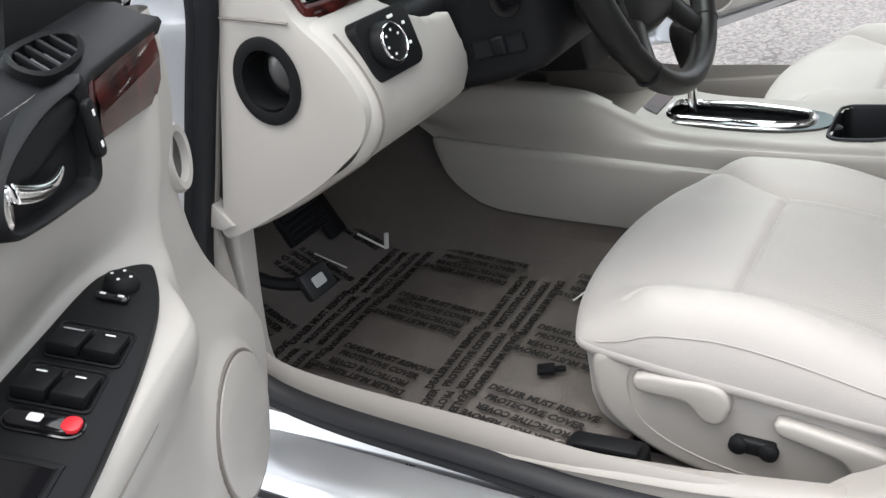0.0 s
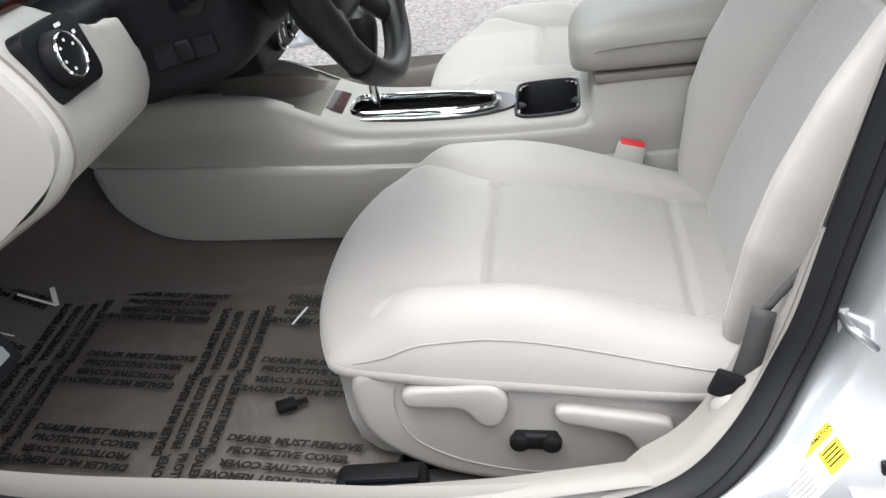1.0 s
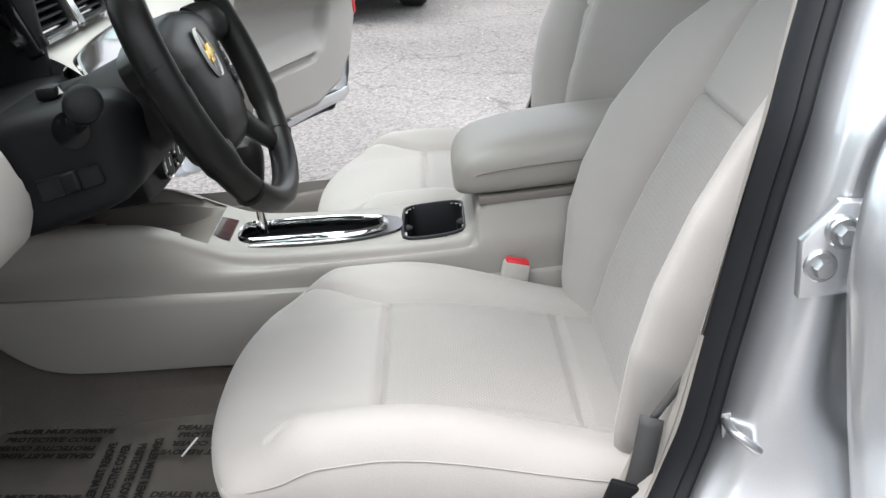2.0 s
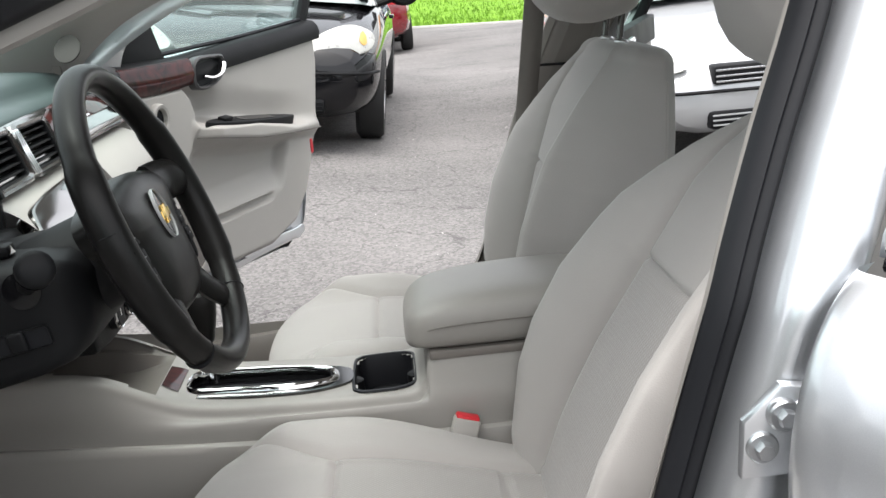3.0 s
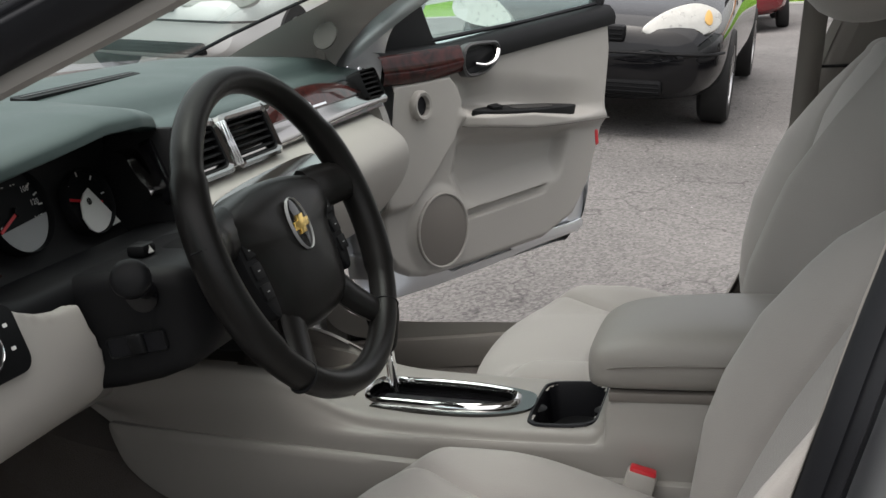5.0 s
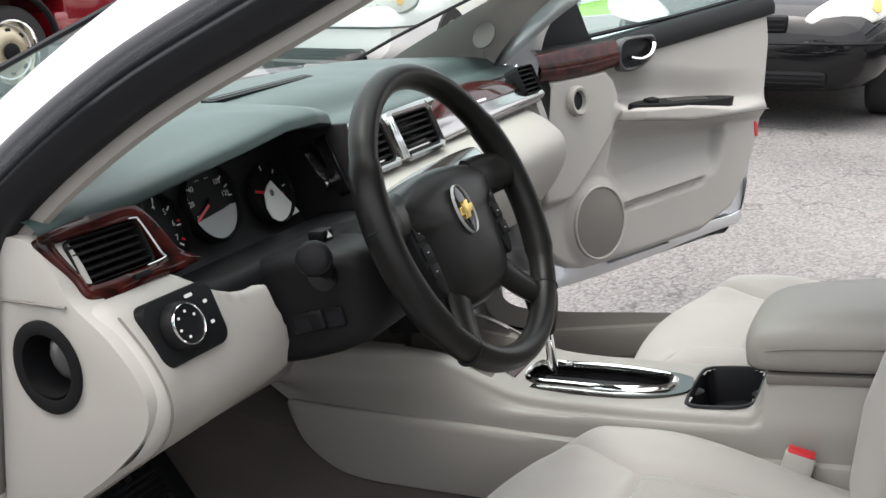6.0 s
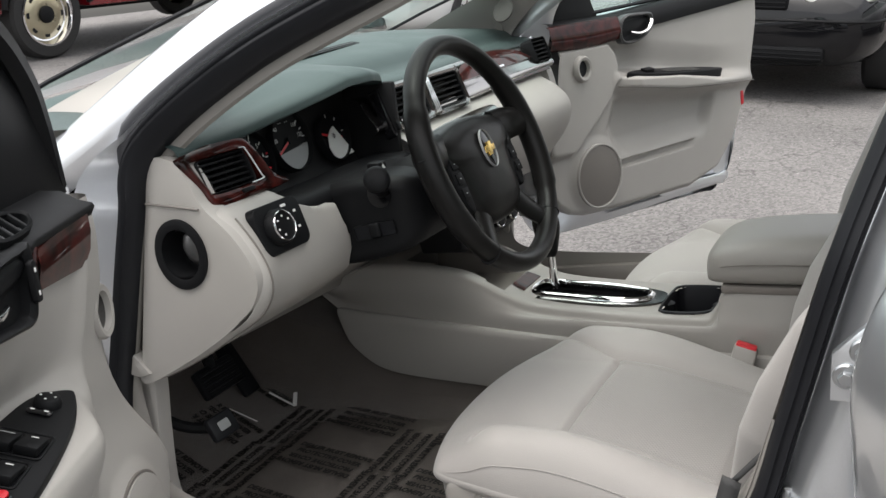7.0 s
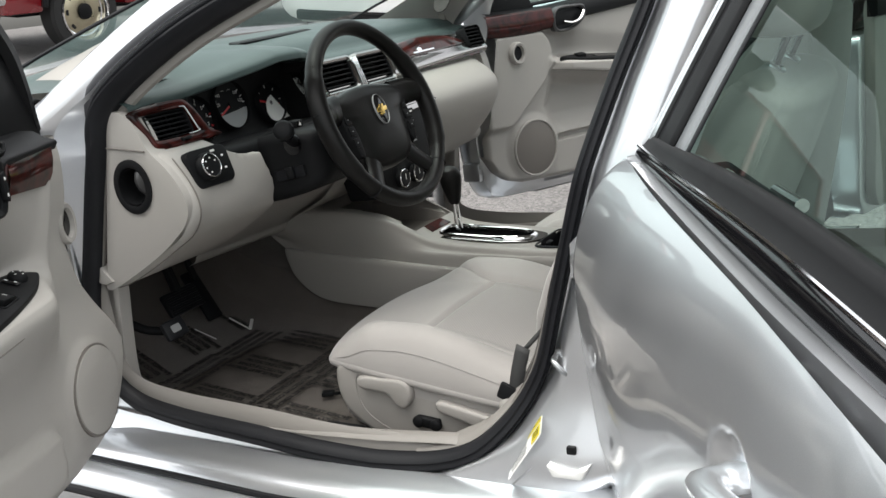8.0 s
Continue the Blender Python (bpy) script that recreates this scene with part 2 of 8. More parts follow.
RED = surface("red_plastic", (0.55, 0.02, 0.03), rough=0.35, vary=0.05, bump=0)
AMBER = surface("amber_plastic", (0.66, 0.40, 0.12), rough=0.3, vary=0.05, bump=0)
WHITE_MARK = surface("white_print", (0.75, 0.75, 0.73), rough=0.5, vary=0.03, bump=0)
GREY_MARK = surface("grey_print", (0.30, 0.31, 0.31), rough=0.5, vary=0.05, bump=0)
INK = surface("black_ink", (0.010, 0.009, 0.008), rough=0.6, vary=0.1, bump=0)
YELLOW = surface("yellow_print", (0.80, 0.66, 0.05), rough=0.5, vary=0.04, bump=0)
PAPER = surface("white_label", (0.78, 0.78, 0.76), rough=0.45, vary=0.03, bump=0)
VENT_GREY = surface("vent_flap_grey", (0.05, 0.05, 0.05), rough=0.3, vary=0.05, bump=0)
SATIN_GREY = surface("grey_flap", (0.21, 0.225, 0.235), rough=0.35, vary=0.05, bump=0)
CHANNEL = surface("grey_rubber", (0.026, 0.027, 0.031), rough=0.42, vary=0.15, fine=500, bump=0.1, spec=0.4)
BELT = surface("belt_webbing", (0.035, 0.035, 0.035), rough=0.7, vary=0.15, fine=900, bump=0.4, depth=0.0006)
GILT = surface("gilt_steel", (0.52, 0.47, 0.34), rough=0.3, metal=0.9, vary=0.1, bump=0)
GOLD = surface("gold_emblem", (0.75, 0.52, 0.16), rough=0.25, metal=1.0, vary=0.05, bump=0)
ASPHALT = asphalt_mat()
GRASS = surface("grass", (0.155, 0.30, 0.035), rough=1.0, vary=0.5, scale=2.5, fine=60, bump=1.0, depth=0.03, spec=0.1)
CONCRETE = surface("concrete", (0.42, 0.41, 0.39), rough=0.9, vary=0.15, scale=3, fine=80, bump=0.4, depth=0.003)
SIDING = surface("white_siding", (0.74, 0.74, 0.72), rough=0.6, vary=0.06, scale=0.5, fine=60, bump=0.1)
ORANGE = surface("orange_fascia", (0.72, 0.30, 0.07), rough=0.6, vary=0.1, scale=0.5, fine=60, bump=0.1)
NAVY = surface("navy_siding", (0.035, 0.045, 0.075), rough=0.6, vary=0.1, scale=0.5, fine=60, bump=0.1)
WINDOW_DARK = surface("dark_window", (0.012, 0.014, 0.018), rough=0.08, vary=0.1, bump=0)
TYRE = surface("tyre_rubber", (0.014, 0.014, 0.014), rough=0.75, vary=0.2, fine=200, bump=0.3, depth=0.002)


# ---- mesh helpers ----
def thing(name, label, category, group="", kind="", at=None):
    ob = new(name)
    if at is not None:
        ob.matrix_basis = at
    return tagged(ob, label, category, group, kind)


def mesh_of(name, bm, mat, smooth=True, angle=40):
    bmesh.ops.recalc_face_normals(bm, faces=bm.faces[:])
    for f in bm.faces:
        f.smooth = smooth
    if smooth:
        lim = radians(angle)
        for e in bm.edges:
            if len(e.link_faces) == 2 and e.calc_face_angle(0) > lim:
                e.smooth = False
    me = bpy.data.meshes.new(name)
    bm.to_mesh(me)
    bm.free()
    me.materials.append(mat)
    return me


def part(name, bm, mat, parent=None, label="", smooth=True, angle=40, subsurf=0, solid=0.0, bevel=0.0):
    ob = new(name, mesh_of(name, bm, mat, smooth, angle))
    if parent is not None:
        ob.parent = parent
    if label:
        ob["label"] = label
    if solid:
        md = ob.modifiers.new("thickness", "SOLIDIFY")
        md.thickness = solid
        md.offset = 0
    if bevel:
        md = ob.modifiers.new("edge", "BEVEL")
        md.width = bevel
        md.segments = 2
        md.limit_method = "ANGLE"
        md.angle_limit = radians(35)
    if subsurf:
        md = ob.modifiers.new("smooth", "SUBSURF")
        md.levels = md.render_levels = subsurf
    return ob


def spline(pts, n, closed=False):
    """Catmull-Rom points along a polyline."""
    p = np.array(pts, float)
    k = len(p)
    out = []
    span = k if closed else k - 1
    for i in range(n):
        s = i / n * span if closed else i / (n - 1) * span
        j = min(int(s), span - 1)
        t = s - j
        if closed:
            a, b, c, d = p[(j - 1) % k], p[j % k], p[(j + 1) % k], p[(j + 2) % k]
        else:
            b, c = p[j], p[j + 1]
            a = p[j - 1] if j > 0 else 2 * b - c
            d = p[j + 2] if j + 2 < k else 2 * c - b
        out.append(0.5 * (2 * b + (c - a) * t + (2 * a - 5 * b + 4 * c - d) * t * t + (3 * b - a - 3 * c + d) * t ** 3))
    return np.array(out)


def skin(rows, ring=False, caps=False, bm=None):
    """A quad sheet over rows of points; ring closes each row, caps close the first and last rows."""
    bm = bm or bmesh.new()
    vs = [[bm.verts.new(tuple(float(c) for c in q)) for q in row] for row in rows]
    n = len(vs[0])
    for a, b in zip(vs, vs[1:]):
        for i in range(n if ring else n - 1):
            j = (i + 1) % n
            try:
                bm.faces.new((a[i], a[j], b[j], b[i]))
            except ValueError:
                pass
    if caps:
        for row in (vs[0], vs[-1]):
            try:
                bm.faces.new(row)
            except ValueError:
                pass
    return bm


def tube(path, radius, n=10, caps=True, closed=False, bm=None, flat=1.0):
    """A round bar along a path; radius may be a list; flat squeezes it along its second axis."""
    p = np.array(path, float)
    rows = []
    k = len(p)
    up = np.array([0.0, 0.0, 1.0])
    prev = None
    for i in range(k):
        if closed:
            t = p[(i + 1) % k] - p[i - 1]
        else:
            t = p[min(i + 1, k - 1)] - p[max(i - 1, 0)]
        t = t / (np.linalg.norm(t) + 1e-12)
        if prev is None:
            ref = up if abs(t[2]) < 0.9 else np.array([1.0, 0, 0])
            a = np.cross(t, ref)
        else:
            a = prev - t * (prev @ t)
        a /= np.linalg.norm(a) + 1e-12
        prev = a
        b = np.cross(t, a)
        r = radius[i] if hasattr(radius, "__len__") else radius
        rows.append([p[i] + r * (np.cos(w) * a + flat * np.sin(w) * b) for w in np.linspace(0, 2 * np.pi, n, endpoint=False)])
    if closed:
        rows.append(rows[0])
    bm = skin(rows, ring=True, caps=caps and not closed, bm=bm)
    if closed:
        bmesh.ops.remove_doubles(bm, verts=bm.verts[:], dist=1e-6)
    return bm


def box(x0, x1, y0, y1, z0, z1, bev=0.0, seg=2, bm=None):
    b = bmesh.new()
    bmesh.ops.create_cube(b, size=1)
    for v in b.verts:
        v.co = Vector(((x0 + x1) / 2 + v.co.x * (x1 - x0), (y0 + y1) / 2 + v.co.y * (y1 - y0), (z0 + z1) / 2 + v.co.z * (z1 - z0)))
    if bev:
        bmesh.ops.bevel(b, geom=b.edges[:], offset=bev, segments=seg, affect="EDGES", profile=0.5)
    if bm is None:
        return b
    return merge(bm, b)


def merge(bm, other):
    me = bpy.data.meshes.new("tmp")
    other.to_mesh(me)
    other.free()
    bm.from_mesh(me)
    bpy.data.meshes.remove(me)
    return bm


def moved(bm, m):
    bmesh.ops.transform(bm, matrix=m, verts=bm.verts[:])
    return bm


def axes(origin, u, v):
    """A matrix whose x runs along u and y along v (made square), z out of them."""
    o, u, v = Vector(origin), Vector(u).normalized(), Vector(v)
    w = u.cross(v).normalized()
    v = w.cross(u).normalized()
    m = Matrix((u, v, w)).transposed().to_4x4()
    m.translation = o
    return m


def plate(outline, depth, m=None, bev=0.0, seg=2, hole=None):
    """A flat plate: outline in the xy plane, its face at z = 0 and its back at -depth."""
    bm = bmesh.new()
    top = [bm.verts.new((float(x), float(y), 0)) for x, y in outline]
    face = bm.faces.new(top)
    face.normal_update()
    if face.normal.z < 0:
        face.normal_flip()
    r = bmesh.ops.extrude_face_region(bm, geom=[face])
    low = [g for g in r["geom"] if isinstance(g, bmesh.types.BMVert)]
    bmesh.ops.translate(bm, verts=low, vec=(0, 0, -depth))
    bmesh.ops.recalc_face_normals(bm, faces=bm.faces[:])
    if bev:
        rim = [e for e in bm.edges if all(abs(v.co.z) < 1e-7 for v in e.verts)]
        bmesh.ops.bevel(bm, geom=rim, offset=bev, segments=seg, affect="EDGES", profile=0.5)
    if m is not None:
        moved(bm, m)
    return bm


def rounded(w, h, r, n=5):
    """A rounded rectangle about the origin."""
    out = []
    for cx, cy, a0 in ((w / 2 - r, h / 2 - r, 0), (-w / 2 + r, h / 2 - r, 90), (-w / 2 + r, -h / 2 + r, 180), (w / 2 - r, -h / 2 + r, 270)):
        for i in range(n + 1):
            a = radians(a0 + 90 * i / n)
            out.append((cx + r * math.cos(a), cy + r * math.sin(a)))
    return out


def ellipse(a, b, n=32, cx=0, cy=0):
    return [(cx + a * math.cos(2 * math.pi * i / n), cy + b * math.sin(2 * math.pi * i / n)) for i in range(n)]


def lathe(profile, n=32, m=None, capped=True):
    """A turned body: profile of (radius, height) about z."""
    rows = [[(r * math.cos(2 * math.pi * i / n), r * math.sin(2 * math.pi * i / n), h) for i in range(n)] for r, h in profile]
    bm = skin(rows, ring=True, caps=capped)
    bmesh.ops.remove_doubles(bm, verts=bm.verts[:], dist=1e-6)
    if m is not None:
        moved(bm, m)
    return bm


def band(outer, inner, depth, m=None, crown=0.0):
    """A flat ring between two outlines of equal count, with depth and a crowned face."""
    rows = [[(x, y, -depth) for x, y in outer], [(x, y, 0) for x, y in outer],
            [((x + u) / 2, (y + v) / 2, crown) for (x, y), (u, v) in zip(outer, inner)],
            [(x, y, 0) for x, y in inner], [(x, y, -depth) for x, y in inner]]
    bm = skin(rows, ring=True)
    if m is not None:
        moved(bm, m)
    return bm


def lettering(body, size, m, mat, parent, name="printed_line", label="", spacing=1.0, bold=0.0):
    cu = bpy.data.curves.new("text", "FONT")
    cu.body, cu.size, cu.align_x, cu.align_y = body, size, "CENTER", "CENTER"
    cu.space_character = spacing
    cu.resolution_u = 2
    cu.offset = bold
    tmp = bpy.data.objects.new("text", cu)
    scene.collection.objects.link(tmp)
    me = bpy.data.meshes.new_from_object(tmp.evaluated_get(bpy.context.evaluated_depsgraph_get()))
    bpy.data.objects.remove(tmp)
    me.materials.clear()
    me.materials.append(mat)
    ob = new(name, me)
    ob.parent = parent
    ob.matrix_basis = m
    if label:
        ob["label"] = label
    return ob


# ---- ground and surroundings ----
SLOPE = 0.122


def smooth_step(a, b, x):
    t = min(1.0, max(0.0, (x - a) / (b - a)))
    return t * t * (3 - 2 * t)


def ground_height(x, y):
    """The lot climbs gently towards the row of cars ahead and levels out again behind them."""
    near = smooth_step(1.8, 4.2, y) if x > -2.6 else max(smooth_step(1.8, 4.2, y), smooth_step(2.6, 5.0, -x))
    return SLOPE * min(9.5, max(0.0, 0.75 - x)) * near * (1 - smooth_step(10.5, 15.0, y))


def build_ground():
    xs = sorted(set([-400, -200, -100, -60, -40, -30, -24, -20, -16.5] + [round(-14 + 0.5 * i, 2) for i in range(61)] + [20, 26, 40, 80, 160, 400]))
    ys = sorted(set([-400, -150, -60, -30, -20] + [-12 + 1.0 * i for i in range(41)] + [34, 45, 60, 90, 150, 400]))
    rows = [[(x, y, ground_height(x, y) + 0.006 * noise.noise(Vector((x * 0.6, y * 0.6, 0)))) for y in ys] for x in xs]
    tagged(part("ground", skin(rows), ASPHALT), "cracked grey asphalt of a car lot with loose grit", "ground", kind="structure")


def build_grit():
    """Loose stone chips and bits of litter on the asphalt beside the car."""
    bm = bmesh.new()
    rng = random.Random(5)
    for _ in range(900):
        x, y = rng.uniform(-3.0, 4.0), rng.uniform(1.1, 12.0)
        r = rng.uniform(0.002, 0.007)
        z = ground_height(x, y)
        vs = [bm.verts.new((x + r * rng.uniform(-1, 1), y + r * rng.uniform(-1, 1), z + 0.004 + r * rng.uniform(0, 1.2))) for _ in range(4)]
        for a, b, c in ((0, 1, 2), (0, 1, 3), (1, 2, 3), (0, 2, 3)):
            bm.faces.new((vs[a], vs[b], vs[c]))
    tagged(part("loose_grit", bm, CONCRETE, smooth=False), "pale stone chips scattered over the asphalt", "gravel", kind="stuff")


def build_grass():
    rows = []
    for i in range(41):
        x = -16 + i * 1.1
        front = 24.5 - (x - 1.4) * 1.85 * 0.5
        rows.append([(x, front + d, ground_height(x, front + d) + h) for d, h in ((0, 0.0), (0.06, 0.05), (3, 0.10), (9, 0.25), (22, 0.35), (24, 0.0))])
    tagged(part("grass_verge", skin(rows), GRASS), "bright green mown grass strip beyond the lot", "grass", kind="structure")
    bm = bmesh.new()
    rng = random.Random(8)
    for _ in range(9000):
        x = rng.uniform(-8, 12)
        d = rng.random() ** 1.6 * 14
        y = 24.5 - (x - 1.4) * 0.925 + d
        z = ground_height(x, y) + 0.05 + d * 0.02
        h, w, a = rng.uniform(0.05, 0.13), rng.uniform(0.01, 0.03), rng.uniform(0, 6.28)
        p = [(x - w * math.cos(a), y - w * math.sin(a), z), (x + w * math.cos(a), y + w * math.sin(a), z), (x + rng.uniform(-0.05, 0.05), y + rng.uniform(-0.05, 0.05), z + h)]
        bm.faces.new([bm.verts.new(q) for q in p])
    tagged(part("grass_blades", bm, GRASS, smooth=False), "short green grass blades on the verge", "grass", kind="stuff")
    rows = []
    for i in range(41):
        x = -16 + i * 1.1
        front = 24.5 - (x - 1.4) * 0.925
        rows.append([(x, front - 0.16, ground_height(x, front)), (x, front - 0.15, 0.04 + ground_height(x, front)), (x, front - 0.01, 0.045 + ground_height(x, front)), (x, front + 0.02, ground_height(x, front))])
    tagged(part("kerb", skin(rows), CONCRETE), "low pale concrete edging along the grass", "kerb", kind="structure")


def build_building():
    """A low white workshop across the road, with a navy porch round a white door; it stands on a falling plot."""
    b = thing("workshop_building", "low white workshop with a navy porch and orange roof edge", "building", at=pose(4, 62, 0.3, 0, 5.5, 0))
    part("wall", box(-40, 40, 0, 12, -6, 3.2, 0.03), SIDING, b, "white sheet siding")
    part("roof", box(-40.4, 40.4, 0.6, 12.4, 3.2, 4.6, 0.3), SIDING, b, "pale low roof")
    for x0, x1 in ((-40.4, -1.5), (3.5, 40.4)):
        part("fascia", box(x0, x1, -0.5, 0.02, 3.15, 3.8, 0.04), ORANGE, b, "orange roof edge")
    for x0, x1, z0, z1 in ((-1.5, -0.68, -2, 3.0), (2.6, 3.5, -2, 3.0), (-1.5, 3.5, 2.7, 3.65)):
        part("navy_panel", box(x0, x1, -0.5, 0.0, z0, z1, 0.02), NAVY, b, "navy porch panel")
    door = part("door", box(-0.66, 2.58, -0.12, -0.02, -2, 2.68, 0.02), SIDING, b, "white sectional door")
    for z in (-0.2, 0.7, 1.6):
        part("door_rib", box(-0.64, 2.56, -0.15, -0.12, z, z + 0.05, 0.01), CONCRETE, door)
    for x in (0.33, 1.09):
        part("door_window", box(x, x + 0.52, -0.16, -0.11, 1.72, 2.18, 0.01), WINDOW_DARK, door, "dark door window")
    for x, w, z0, z1 in ((-3.36, 1.0, 1.66, 2.83), (-6.6, 1.0, 1.66, 2.83), (-9.8, 1.0, 1.66, 2.83), (-13.0, 1.0, 1.66, 2.83), (6.0, 1.0, 1.66, 2.83), (9.4, 1.0, 1.66, 2.83)):
        win = part("window", box(x, x + w, -0.05, 0.02, z0, z1), WINDOW_DARK, b)
        fr = band([(x - 0.08, z0 - 0.08), (x + w + 0.08, z0 - 0.08), (x + w + 0.08, z1 + 0.08), (x - 0.08, z1 + 0.08)], [(x, z0), (x + w, z0), (x + w, z1), (x, z1)], 0.1, axes((0, -0.1, 0), (1, 0, 0), (0, 0, 1)))
        part("window_frame", fr, SIDING, win)


def wheel(parent, x, y, r=0.32, w=0.2, steel=SATIN, side=1, spokes=7):
    m = axes((x, y, r), (1, 0, 0), (0, 0, 1)) if side < 0 else axes((x, y, r), (-1, 0, 0), (0, 0, 1))
    ty = part("wheel", lathe([(r * 0.62, -w), (r * 0.9, -w), (r, -w + 0.03), (r, -0.03), (r * 0.93, -0.002), (r * 0.66, 0), (r * 0.62, -0.02)], 36, m), TYRE, parent, "black tyre")
    part("rim", lathe([(r * 0.645, -0.05), (r * 0.64, -0.004), (r * 0.60, -0.008), (r * 0.56, -0.05), (r * 0.3, -0.035), (r * 0.18, -0.01), (0.001, -0.008)], 36, m), steel, ty, "bright metal rim")
    for i in range(spokes):
        a = 2 * math.pi * i / spokes
        bm = box(r * 0.2, r * 0.58, -0.02, 0.02, -0.04, -0.012, 0.006)
        part("spoke", moved(bm, m @ pose(0, 0, 0, 0, 0, math.degrees(a))), steel, ty)


def sedan(name, paint, label, at, length=4.9, width=1.82, hood=0.98, height=1.42, nose=0.72, group="parked cars", lamp_size=1.0, lamp_y=0.44, mouth=0.30, strip=0.53):
    """A parked saloon: local x runs from the nose back, y to its left, z up."""
    c = thing(name, label, "car", group, at=at)
    hw = width / 2
    st = [(0.0, 0.70, 0.30, nose - 0.14), (0.05, 0.84, 0.24, nose - 0.04), (0.25, 0.95, 0.2, nose + 0.04), (0.7, 0.99, 0.2, nose + 0.12), (1.25, 1.0, 0.2, hood), (1.9, 1.0, 0.2, hood + 0.02), (2.8, 1.0, 0.2, hood + 0.02), (3.7, 1.0, 0.2, hood + 0.03), (4.4, 0.97, 0.24, hood + 0.02), (4.82, 0.9, 0.28, hood - 0.06), (4.9, 0.8, 0.36, hood - 0.2)]
    rows = []
    for x, k, z0, z1 in st:
        w = hw * k
        x = x * length / 4.9
        half = [(0, z0), (w * 0.8, z0), (w * 0.97, z0 + 0.1), (w, z0 + (z1 - z0) * 0.45), (w * 0.985, z0 + (z1 - z0) * 0.72), (w * 0.93, z1 - 0.06), (w * 0.80, z1 - 0.012), (w * 0.45, z1 + 0.01)]
        loop = half + [(0, z1 + 0.018)] + [(-y, z) for y, z in reversed(half[1:])]
        rows.append([(x, y, z) for y, z in loop])
    body = part("body", skin(rows, ring=True, caps=True), paint, c, subsurf=1)
    # cabin
    rows = []
    for x, k, z in ((1.15, 0.80, hood), (1.95, 0.66, height - 0.06), (2.4, 0.64, height), (3.0, 0.64, height - 0.01), (3.5, 0.66, height - 0.09), (4.25, 0.78, hood + 0.02)):
        w, zb = hw * k, hood
        rows.append([(x * length / 4.9, y, q) for y, q in ((-hw * 0.88, zb - 0.02), (-w, max(zb, z - 0.04)), (-w * 0.8, z), (0, z + 0.02), (w * 0.8, z), (w, max(zb, z - 0.04)), (hw * 0.88, zb - 0.02))])
    part("cabin_glass", skin(rows), GLASS_DARK, c, "tinted windows", subsurf=1)
    rows = [[(x * length / 4.9, y * hw, z + (0.02 if abs(y) < 0.3 else 0)) for y in (-0.655, -0.5, -0.25, 0, 0.25, 0.5, 0.655)] for x, z in ((1.93, height - 0.045), (2.1, height - 0.015), (2.5, height + 0.012), (3.0, height + 0.004), (3.5, height - 0.075))]
    part("roof", skin(rows), paint, c, solid=0.02)
    for s in (-1, 1):
        part("pillar", tube([(1.2 * length / 4.9, s * hw * 0.80, hood + 0.02), (1.94 * length / 4.9, s * hw * 0.655, height - 0.03)], 0.035, 8), paint, c)
        part("pillar", tube([(3.5 * length / 4.9, s * hw * 0.66, height - 0.08), (4.25 * length / 4.9, s * hw * 0.8, hood + 0.03)], 0.04, 8), paint, c)
        part("pillar", tube([(2.75 * length / 4.9, s * hw * 0.9, hood), (2.7 * length / 4.9, s * hw * 0.66, height - 0.03)], 0.035, 8), paint, c)
        lamp = [(-0.04, 0.03), (0.06, -0.03), (0.24, -0.05), (0.42, -0.015), (0.46, 0.09), (0.32, 0.165), (0.12, 0.13)]
        lamp = [(0.2 + (x - 0.2) * lamp_size, y * lamp_size) for x, y in lamp]
        m = axes((0.045 + (lamp_y - 0.44) * 0.42, s * lamp_y, nose - 0.075), (0.42, s * 1.0, 0.12), (0.42, 0, 1.0))
        sh = part("headlight", plate(spline(lamp, 36, True), 0.06, m, 0.012), HEADLAMP, c, "clear headlight")
        m2 = axes((0.052 + (lamp_y - 0.44) * 0.42, s * lamp_y, nose - 0.075), (0.42, s * 1.0, 0.12), (0.42, 0, 1.0))
        inset = [(x * 0.10 + 0.355, y * 0.45 + 0.035) for x, y in lamp]
        part("turn_signal", plate(spline(inset, 24, True), 0.02, m2 @ Matrix.Translation((0, 0, 0.014 if s < 0 else -0.002)), 0.003), AMBER, sh, "amber corner of the lamp")
        part("mirror", moved(lathe([(0.001, -0.05), (0.07, -0.045), (0.10, 0), (0.075, 0.05), (0.001, 0.06)], 16), pose(1.55, s * (hw + 0.10), hood + 0.06, 0, 90, 0) @ Matrix.Diagonal((0.75, 1.15, 0.9, 1))), BLACK if paint is BLACK_PAINT else paint, c, "door mirror")
        part("mirror_stalk", tube([(1.56, s * hw * 0.9, hood - 0.01), (1.55, s * (hw + 0.06), hood + 0.05)], 0.025, 8), BLACK, c)
        part("door_handle", box(2.3, 2.48, s * hw * 0.995 - 0.02, s * hw * 0.995 + 0.02, hood - 0.14, hood - 0.11, 0.008), paint, c)
        wheel(c, 0.92 * length / 4.9, s * (hw - 0.005), 0.325, 0.2, side=s)
        wheel(c, 3.78 * length / 4.9, s * (hw - 0.005), 0.325, 0.2, side=s)
        part("tail_lamp", box(length - 0.09, length - 0.005, s * hw * 0.55 - 0.2, s * hw * 0.55 + 0.2, hood - 0.26, hood - 0.10, 0.02), RED, c, "red tail lamp")
    part("grille", box(-0.015, 0.12, -mouth, mouth, nose - 0.13, nose - 0.03, 0.02), BLACK, c, "dark grille")
    for z in (nose - 0.112, nose - 0.085, nose - 0.055):
        part("grille_bar", box(-0.022, 0.0, 0.01 - mouth, mouth - 0.01, z - 0.005, z + 0.005, 0.002), SATIN if paint is SILVER_FAR else BLACK, c)
